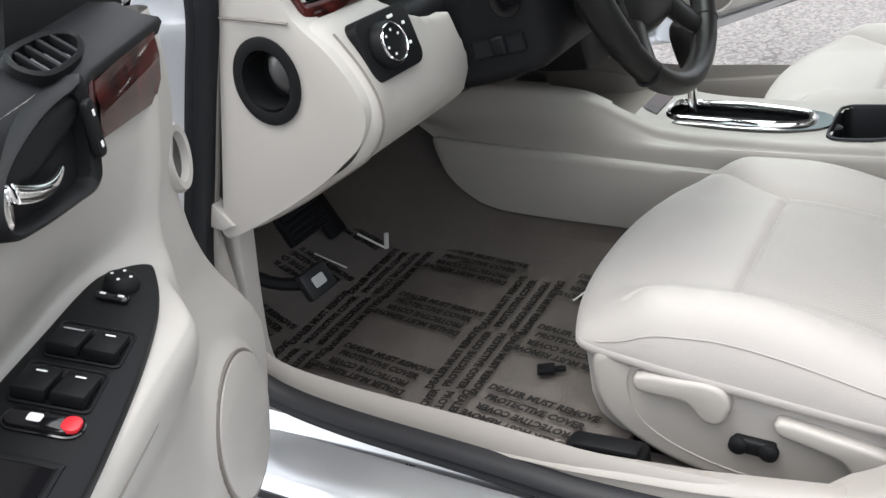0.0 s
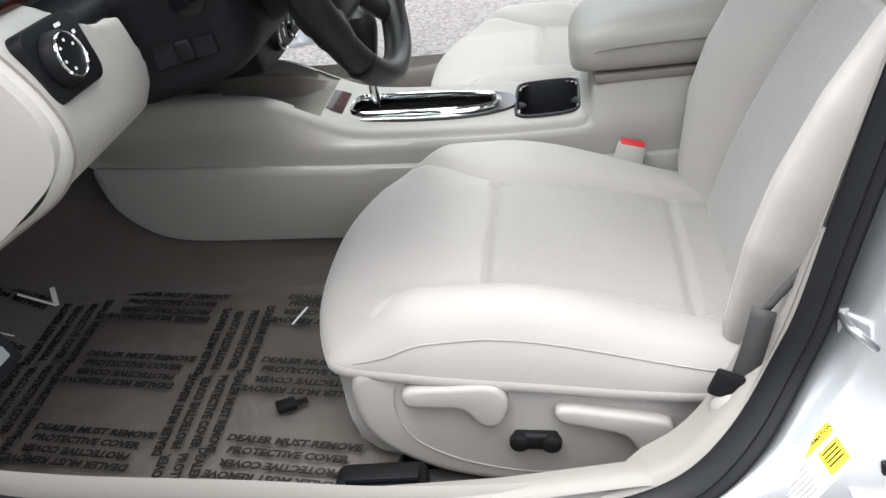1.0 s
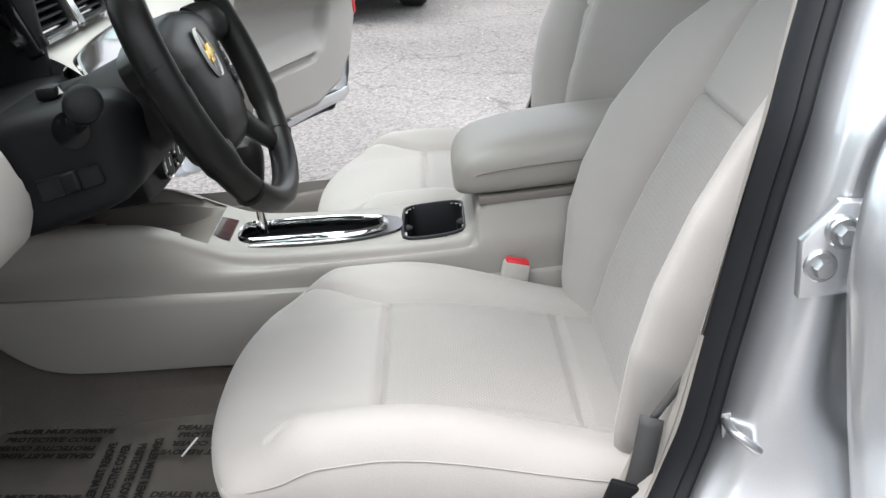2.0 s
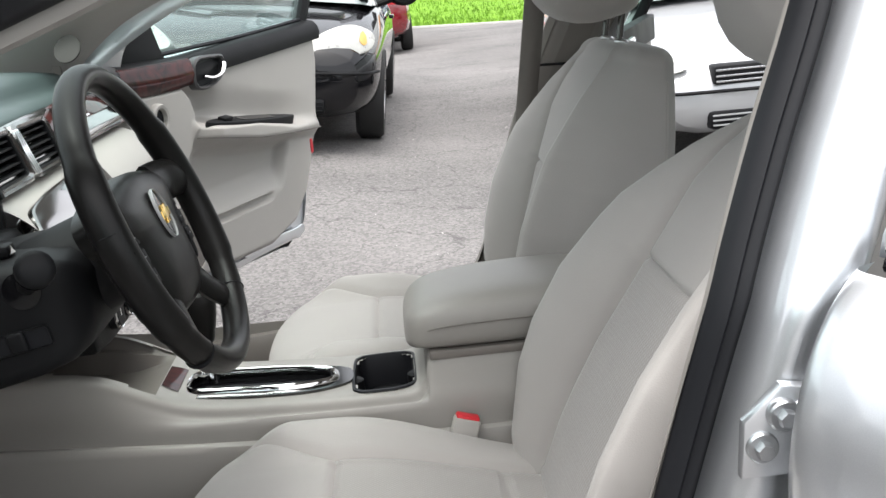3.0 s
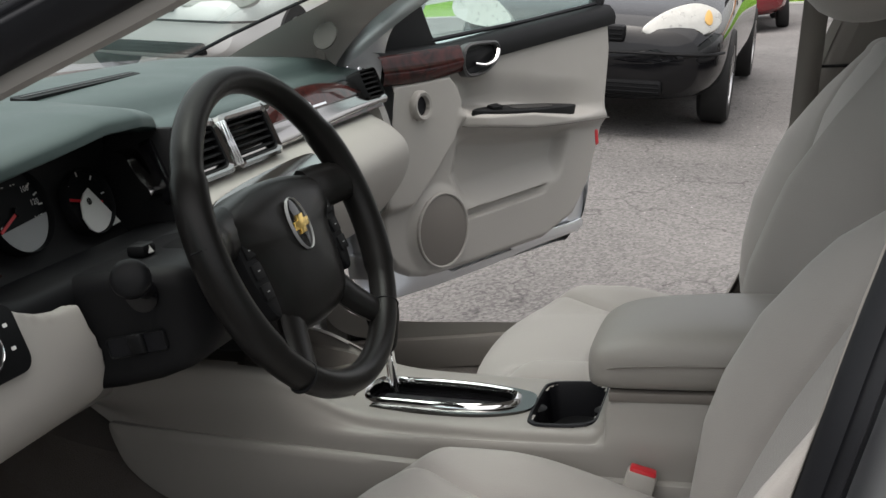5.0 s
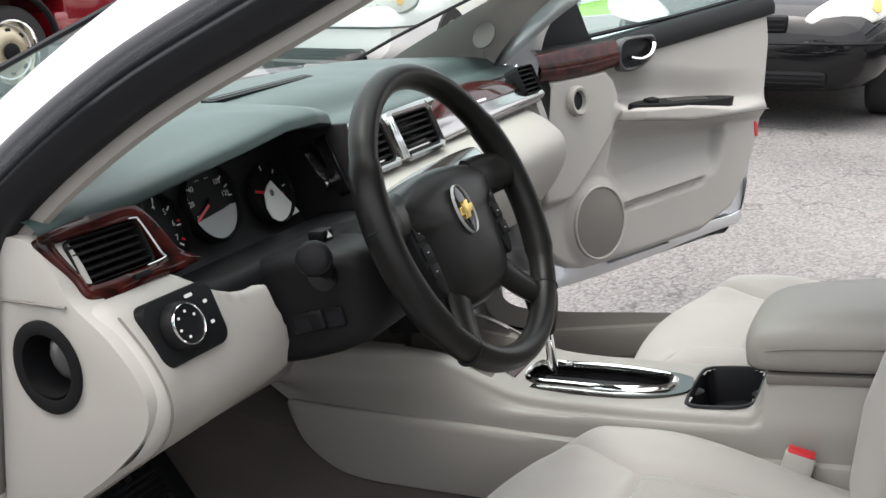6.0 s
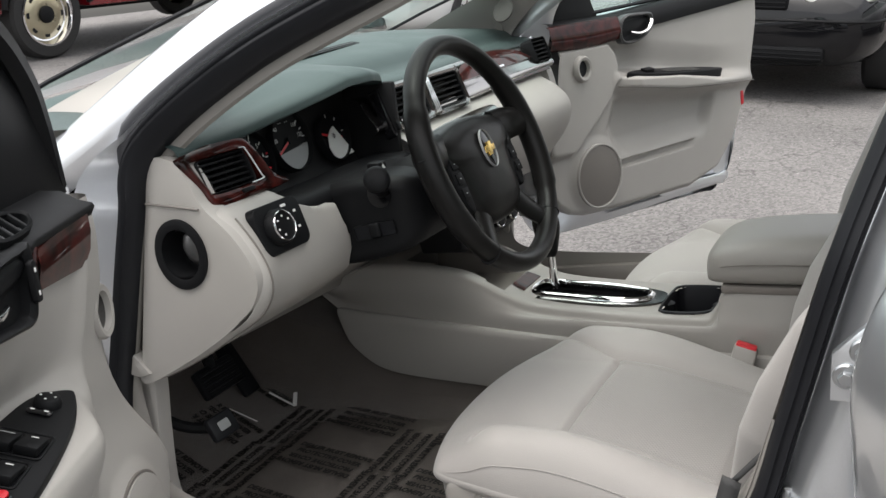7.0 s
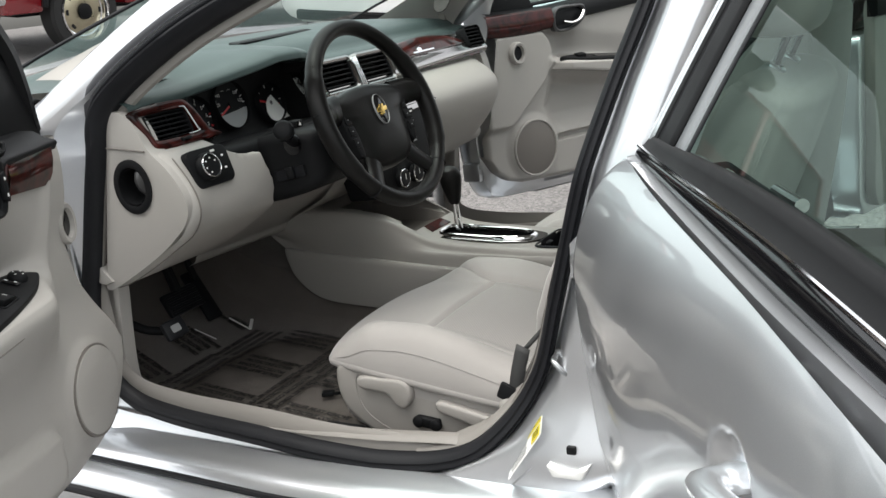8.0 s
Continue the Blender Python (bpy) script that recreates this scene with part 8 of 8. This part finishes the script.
    for k, j in ((-1, round(js * 0.22)), (1, ny - round(js * 0.22))):
        part("side_seam", tube([(p[0], p[1] + k * 0.0006, p[2] + 0.0004) for p in [rows[i][j] for i in range(10, nx, 1)]], 0.0008, 6), CLOTH, s, "stitched side seam")
    # backrest in its own frame: front panel, bolsters swept up to a ridge, flat flanks
    pivot = pose(x0 + 0.588, yc, 0.445, 0, recline, 0)
    H = 0.60
    hk = [-0.06, 0.0, 0.10, 0.17, 0.26, 0.345, 0.39, 0.447, 0.49, 0.519, 0.567, 0.60]
    ridge_y = [0.200, 0.222, 0.240, 0.242, 0.238, 0.224, 0.212, 0.192, 0.173, 0.158, 0.128, 0.105]
    ridge_x = [-0.10, -0.132, -0.160, -0.167, -0.162, -0.143, -0.130, -0.101, -0.078, -0.059, -0.028, -0.006]
    bl = [((0.335, -0.125), (0.335, 0.125))]
    for k in (-1, 1):
        pts = [(0.0, k * 0.165), (0.12, k * 0.16), (0.25, k * 0.135), (0.335, k * 0.118), (0.47, k * 0.124), (0.53, k * 0.128)]
        bl += list(zip(pts, pts[1:]))

    def width(h):
        return float(np.interp(h, [-0.06, 0.0, 0.10, 0.22, 0.34, 0.44, 0.52, 0.58, 0.60], [0.225, 0.25, 0.274, 0.284, 0.274, 0.252, 0.228, 0.200, 0.18]))

    def half_section(h):
        yr, xr = float(np.interp(h, hk, ridge_y)), float(np.interp(h, hk, ridge_x))
        xc = float(np.interp(h, [-0.06, 0.07, 0.2, 0.335, 0.45, 0.50, 0.567, 0.60], [-0.085, -0.100, -0.103, -0.096, -0.080, -0.062, -0.026, -0.004]))
        sy = min(float(np.interp(h, [-0.06, 0.0, 0.12, 0.25, 0.335, 0.47, 0.53], [0.165, 0.165, 0.16, 0.135, 0.118, 0.124, 0.128])), yr - 0.018)
        xb = float(np.interp(h, [-0.06, 0.3, 0.45, 0.60], [0.095, 0.088, 0.080, 0.066]))
        w = max(width(h), yr + 0.02)
        xs = xc + 0.004
        pts = [(sy * j / 20, xc + (xs - xc) * (j / 20) ** 2) for j in range(20)]
        for j in range(18):
            t = j / 18
            pts.append((sy + (yr - sy) * t, xs + (xr - xs) * math.sin(t * math.pi / 2) ** 0.9 if xr < xs else xs + (xr - xs) * t))
        pts = [(y, x + seam_dip(h, y, bl, 0.008, 0.0045)) for y, x in pts]
        flank = [(yr, xr), (yr + 0.010, xr + 0.010), (yr + 0.45 * (w - yr), xr * 0.70 + 0.012), (yr + 0.82 * (w - yr), xr * 0.32 + xb * 0.25), (w, xb * 0.62), (w - 0.006, xb - 0.014), (w - 0.028, xb + 0.002), (w * 0.55, xb + 0.014), (0, xb + 0.018)]
        return pts + [tuple(q) for q in spline(flank, 49)]

    rings = []
    base_h = 0.560
    heights = [-0.06 + 0.395 * i / 56 for i in range(56)] + [0.335 + (base_h - 0.335) * i / 36 for i in range(37)]
    loops = [(h, 0.0, h) for h in heights] + [(base_h + 0.03 * math.sin(a) * 0.2, 0.026 * (1 - math.cos(a)), base_h + 0.028 * math.sin(a)) for a in np.linspace(0.18, math.pi / 2, 9)]
    for h, inset, z in loops:
        q = half_section(h)
        q = [(y * (1 - inset / 0.13), 0.030 + (x - 0.030) * (1 - inset / 0.055)) for y, x in q]
        rings.append([(x, y, z) for y, x in q] + [(x, -y, z) for y, x in reversed(q[1:-1])])
    last = rings[-1]
    for g, dz in ((0.75, -0.001), (0.45, -0.004), (0.12, -0.005)):
        rings.append([(0.030 + (x - 0.030) * g, y * g, z + dz) for x, y, z in last])
    rings = [[tuple(pivot @ Vector(q)) for q in r] for r in rings]
    n = len(rings[0])
    for pname, mat, plabel, want in (
            ("backrest_insert", CLOTH_INSERT, "patterned cloth insert", lambda i, j: 6 <= i < 56 and (j < 20 or j >= n - 20)),
            ("backrest_shell", CLOTH, "cloth seat back", lambda i, j: i < len(rings) - 13 and 66 <= j < n - 66),
            ("backrest", CLOTH, "pale beige cloth backrest", lambda i, j: not (6 <= i < 56 and (j < 20 or j >= n - 20)) and not (i < len(rings) - 13 and 66 <= j < n - 66))):
        bm = bmesh.new()
        vs = {}
        for i in range(len(rings) - 1):
            for j in range(n):
                if want(i, j):
                    quad = []
                    for key in ((i, j), (i, (j + 1) % n), (i + 1, (j + 1) % n), (i + 1, j)):
                        if key not in vs:
                            vs[key] = bm.verts.new(rings[key[0]][key[1]])
                        quad.append(vs[key])
                    bm.faces.new(quad)
        if pname == "backrest":
            bm.faces.new([vs[len(rings) - 1, j] for j in range(n)])
        part(pname, bm, mat, s, plabel, angle=75)
    for j in (66, n - 66):
        part("back_piping", tube([rings[i][j] for i in range(4, len(rings) - 14, 3)], 0.0022, 6), CLOTH, s, "seat back piping")
    # head restraint
    hp = pivot @ Matrix.Translation((-0.014, 0, H + 0.016)) @ pose(0, 0, 0, 0, -24, 0)
    secs = []
    for h, w, t0, t1 in ((0.012, 0.07, -0.02, 0.03), (0.018, 0.105, -0.06, 0.055), (0.045, 0.134, -0.105, 0.070), (0.10, 0.144, -0.125, 0.072), (0.16, 0.140, -0.122, 0.062), (0.215, 0.122, -0.100, 0.046), (0.245, 0.085, -0.065, 0.02), (0.25, 0.03, -0.035, -0.01)):
        loop = []
        for a in np.linspace(0, 2 * np.pi, 36, endpoint=False):
            c, q = math.cos(a), math.sin(a)
            x = (t1 + t0) / 2 + (t1 - t0) / 2 * math.copysign(abs(c) ** 0.7, c)
            loop.append(tuple(hp @ Vector((x, w * math.copysign(abs(q) ** 0.6, q), h))))
        secs.append(loop)
    part("head_restraint", skin(secs, ring=True, caps=True), CLOTH, s, "cloth head restraint", subsurf=1, angle=80)
    for k in (-1, 1):
        y = k * 0.062
        post = part("head_post", tube([tuple(pivot @ Vector((0.0, y, H - 0.03))), tuple(pivot @ Vector((-0.004, y, H + 0.075)))], 0.0062, 12), DARK_CHROME, s, "dark metal head restraint post")
        part("post_guide", moved(lathe([(0.013, -0.006), (0.013, 0.002), (0.010, 0.005), (0.007, 0.005)], 20), pivot @ Matrix.Translation((0.004, y, H - 0.012))), SATIN, post)
    # rails and base
    part("seat_frame", box(x0 + 0.06, x0 + 0.5, yc - 0.20, yc + 0.20, 0.335, 0.40, 0.02), BLACK, s, "black seat frame")
    for k in (-1, 1):
        part("rail", box(x0 - 0.02, x0 + 0.55, yc + k * 0.19 - 0.022, yc + k * 0.19 + 0.022, 0.315, 0.342, 0.006), BLACK, s, "black floor rail")
    return s, pivot


seat_driver, PIVOT = build_seat("driver_seat", "pale beige cloth driver seat with power controls, reclined back", -0.078, -0.388, 27, True)
seat_passenger, PIVOT_P = build_seat("passenger_seat", "pale beige cloth passenger seat with adjustable head restraint", -0.018, 0.372, 11.5, False)


def seat_controls():
    s = seat_driver
    y = -0.640
    ol = spline([(-0.004, 0.486), (-0.014, 0.44), (0.006, 0.392), (0.066, 0.350), (0.15, 0.326), (0.22, 0.320), (0.31, 0.336), (0.375, 0.375), (0.405, 0.425), (0.40, 0.458), (0.30, 0.468), (0.15, 0.482), (0.06, 0.492)], 96, True)
    sh = part("side_shield", plate(ol, 0.04, axes((0, y, 0), (1, 0, 0), (0, 0, 1)), 0.012, 4), SHELL, s, "pale plastic side shield")
    ol2 = spline([(0.042, 0.474), (0.034, 0.44), (0.050, 0.398), (0.10, 0.366), (0.17, 0.346), (0.24, 0.343), (0.31, 0.358), (0.352, 0.392), (0.356, 0.428), (0.27, 0.444), (0.14, 0.466), (0.07, 0.476)], 80, True)
    part("shield_inset", band([((x - 0.2) * 1.012 + 0.2, (z - 0.41) * 1.025 + 0.41) for x, z in ol2], ol2, 0.004, axes((0, y - 0.0010, 0), (1, 0, 0), (0, 0, 1)), 0.0006), CONSOLE, sh, "shield outline")
    for name, pts in (("front_lever", [(0.048, 0.452), (0.051, 0.472), (0.10, 0.473), (0.136, 0.472), (0.154, 0.464), (0.160, 0.445), (0.152, 0.425), (0.139, 0.418), (0.124, 0.424), (0.108, 0.443), (0.075, 0.447)]), ("rear_lever", [(0.212, 0.420), (0.215, 0.438), (0.27, 0.428), (0.317, 0.417), (0.332, 0.408), (0.333, 0.383), (0.316, 0.366), (0.298, 0.370), (0.281, 0.396), (0.245, 0.409)])):
        part(name, plate(spline(pts, 56, True), 0.020, axes((0, y - 0.017, 0), (1, 0, 0), (0, 0, 1)), 0.006, 3), SHELL, s, "pale beige adjuster lever")
    sw = part("power_switch", moved(box(-0.025, 0.025, -0.0105, 0.0105, -0.004, 0.010, 0.005, 3), axes((0.184, y - 0.002, 0.3915), (1, 0, -0.10), (0.10, 0, 1))), BLACK, s, "black power seat switch")
    for k in (-1, 1):
        part("switch_end", moved(lathe([(0.0115, 0), (0.011, 0.007), (0.007, 0.010), (0.001, 0.010)], 20), axes((0.184 + k * 0.0175, y - 0.007, 0.3915 - k * 0.002), (1, 0, -0.10), (0.10, 0, 1))), BLACK, sw)
    # black runner shoe showing under the cushion's outer front corner
    rc = part("rail_cover", box(-0.045, 0.06, -0.695, -0.640, 0.335, 0.372, 0.012, 3), BLACK, s, "black plastic runner cover")
    part("cover_ridge", box(-0.030, 0.055, -0.685, -0.660, 0.370, 0.380, 0.004), BLACK, rc)
    # seat belt anchor at the rear of the cushion
    b = thing("seat_belt", "grey seat belt with its anchor beside the driver seat", "seat belt")
    part("anchor_cover", lathe([(0.022, 0), (0.021, 0.012), (0.014, 0.018), (0.001, 0.019)], 24, axes((0.386, -0.696, 0.468), (1, 0, 0), (0, 0, 1))), BEIGE, b, "pale anchor cover")
    rows = [[(0.392 + 0.026 * k + w * 0.7, -0.700 - 0.002 * k - 0.006 * math.sin(k * 3), 0.480 + 0.095 * k - w * 0.30) for w in (-0.016, 0, 0.016)] for k in np.linspace(0, 1, 10)]
    part("webbing", skin(rows), BELT, b, "grey belt webbing", solid=0.003)
    rows = [[(0.408 + 0.085 * k + w, -0.698 + 0.020 * k, 0.568 + 0.09 * k) for w in (0.004, 0.009, 0.014)] for k in np.linspace(0, 1, 12)]
    part("webbing", skin(rows), BELT, b, "grey belt webbing", solid=0.003)
    part("tongue", moved(box(-0.020, 0.010, -0.005, 0.005, -0.018, 0.018, 0.004), axes((0.386, -0.706, 0.497), (0.45, 0, 1.0), (0, 1, 0))), BLACK, b, "black buckle tongue")
    pb = thing("seat_belt", "taupe seat belt against the passenger side pillar", "seat belt")
    rows = [[(0.60 + w - 0.10 * (1 - k), side_y(0.6, 0.4 + 0.9 * k) - 0.066, 0.42 + 0.86 * k) for w in (-0.022, 0, 0.022)] for k in np.linspace(0, 1, 16)]
    part("webbing", skin(rows), BEIGE_DARK, pb, "taupe belt webbing", solid=0.003)
    part("anchor", box(0.46, 0.54, side_y(0.6, 0.42) - 0.075, side_y(0.6, 0.42) - 0.055, 0.39, 0.44, 0.008), BEIGE_DARK, pb, "taupe lower anchor")


seat_controls()


# ---- floor protection film ----
def floor_film():
    mt = thing("floor_mat", "grey-brown carpet floor mat in the driver footwell", "floor mat")
    part("mat_pile", plate(spline([(-0.58, -0.62), (-0.57, -0.22), (-0.40, -0.165), (-0.05, -0.17), (0.02, -0.24), (0.02, -0.60), (-0.05, -0.68), (-0.40, -0.69)], 60, True), 0.012, Matrix.Translation((0, 0, 0.345)), 0.004), MAT_DARK, mt)
    fm = thing("protective_film", "clear plastic floor film printed with black warning text", "plastic film")
    rows = []
    for x in np.linspace(-0.66, 0.02, 70):
        row = []
        for y in np.linspace(-0.705, -0.175, 60):
            row.append((x, y, film_z(x, y)))
        rows.append(row)
    part("sheet", skin(rows), FILM, fm, "clear crinkled sheet").visible_shadow = False
    base = {}
    across, along = Vector((0.277, -0.048)), Vector((0.0, -0.1745))
    hx, vx = -11.0, 92.0

    def line(body_text, cx, cy, ang):
        if not (-0.70 < cx < -0.06 and -0.675 < cy < -0.175):
            return
        m = Matrix.Translation((cx, cy, film_z(cx, cy) + 0.003)) @ pose(0, 0, 0, 0, film_tilt(cx), 0) @ pose(0, 0, 0, 0, 0, ang)
        if body_text not in base:
            base[body_text] = lettering(body_text, 0.0172, m, INK, fm, bold=0.0009).data
        else:
            o = new("printed_line", base[body_text])
            o.parent = fm
            o.matrix_basis = m

    wording = ("DEALER MUST REMOVE", "PROTECTIVE COVER", "PROTECTIVE COVER", "DEALER MUST REMOVE")
    for i in range(-2, 4):
        for j in range(-2, 4):
            h = Vector((-0.398, -0.389)) + across * i + along * j
            v = Vector((-0.257, -0.325)) + across * i + along * j
            for k in range(4):
                o = (1.5 - k) * 0.0218
                a = radians(hx)
                line(wording[k], h.x - o * math.sin(a), h.y + o * math.cos(a), hx + (180 if k > 1 else 0))
                a = radians(vx)
                line(wording[k], v.x - o * math.sin(a) * 1.02, v.y + o * math.cos(a), vx + (180 if k > 1 else 0))
    # small black clip dropped on the film
    clip = thing("plastic_clip", "small black plastic clip lying on the floor film", "clip")
    part("body", moved(box(-0.013, 0.013, -0.011, 0.011, -0.002, 0.007, 0.003), pose(-0.14, -0.505, film_z(-0.14, -0.505) + 0.004, 0, 0, 25)), BLACK, clip)
    part("tongue", moved(box(0.010, 0.028, -0.005, 0.005, -0.001, 0.003, 0.001), pose(-0.14, -0.505, film_z(-0.14, -0.505) + 0.004, 0, 0, 25)), BLACK, clip)
    # bright folded strips lying on the film
    for pts, r in (([(-0.584, -0.207, 0.366), (-0.633, -0.221, 0.398)], 0.0035), ([(-0.584, -0.207, 0.366), (-0.602, -0.174, 0.380)], 0.0045), ([(-0.60, -0.315, 0.378), (-0.665, -0.315, 0.40)], 0.002), ([(-0.175, -0.31, 0.362), (-0.16, -0.27, 0.366)], 0.002)):
        st = thing("paper_strip", "thin white strip lying on the floor film", "paper strip", "white strips")
        part("strip", tube([np.array(pts[0]) * (1 - t) + np.array(pts[1]) * t for t in np.linspace(0, 1, 5)], r, 6, flat=0.4), PAPER, st)


def film_z(x, y):
    rise = np.interp(x, [-0.70, -0.62, -0.56, -0.50, -0.30, 0.06], [0.398, 0.366, 0.355, 0.352, 0.351, 0.350])
    edge = 0.02 * smooth_step(-0.66, -0.71, y)
    return float(rise + edge + 0.0012 * math.sin(x * 23 + y * 9) * math.sin(y * 17 - x * 7) + 0.0008 * math.sin(x * 61 + y * 40))


def film_tilt(x):
    return 18.0 if x < -0.60 else (8.0 if x < -0.55 else 0.5)


floor_film()


def mirror_inside():
    m = thing("rear_view_mirror", "black interior mirror hanging from the windscreen", "mirror")
    part("mirror_shell", moved(lathe([(0.001, -0.02), (0.03, -0.018), (0.034, 0.0), (0.03, 0.006), (0.001, 0.006)], 28), axes((0.02, -0.03, 1.245), (0, 1, 0), (-0.2, 0, 1)) @ Matrix.Diagonal((3.6, 1, 1, 1))), BLACK, m)
    part("mirror_stem", tube([(0.01, -0.03, 1.25), (-0.03, -0.03, 1.29)], 0.01, 8), BLACK, m)
    part("mirror_sensor", box(-0.03, 0.0, -0.06, 0.02, 1.20, 1.225, 0.006), BLACK, m)


mirror_inside()


def pillar_speakers():
    for s in (1,):
        t = thing("tweeter_grille", "round taupe speaker grille on the windscreen pillar", "speaker")
        part("grille", plate(ellipse(0.03, 0.03), 0.004, axes((-0.375, 0.612, 1.092), (0.83, 0.05, 0.5), (-0.45, 0.5, 0.75)) @ Matrix.Translation((0, 0, 0.004)), 0.002), GRILLE, t)


pillar_speakers()
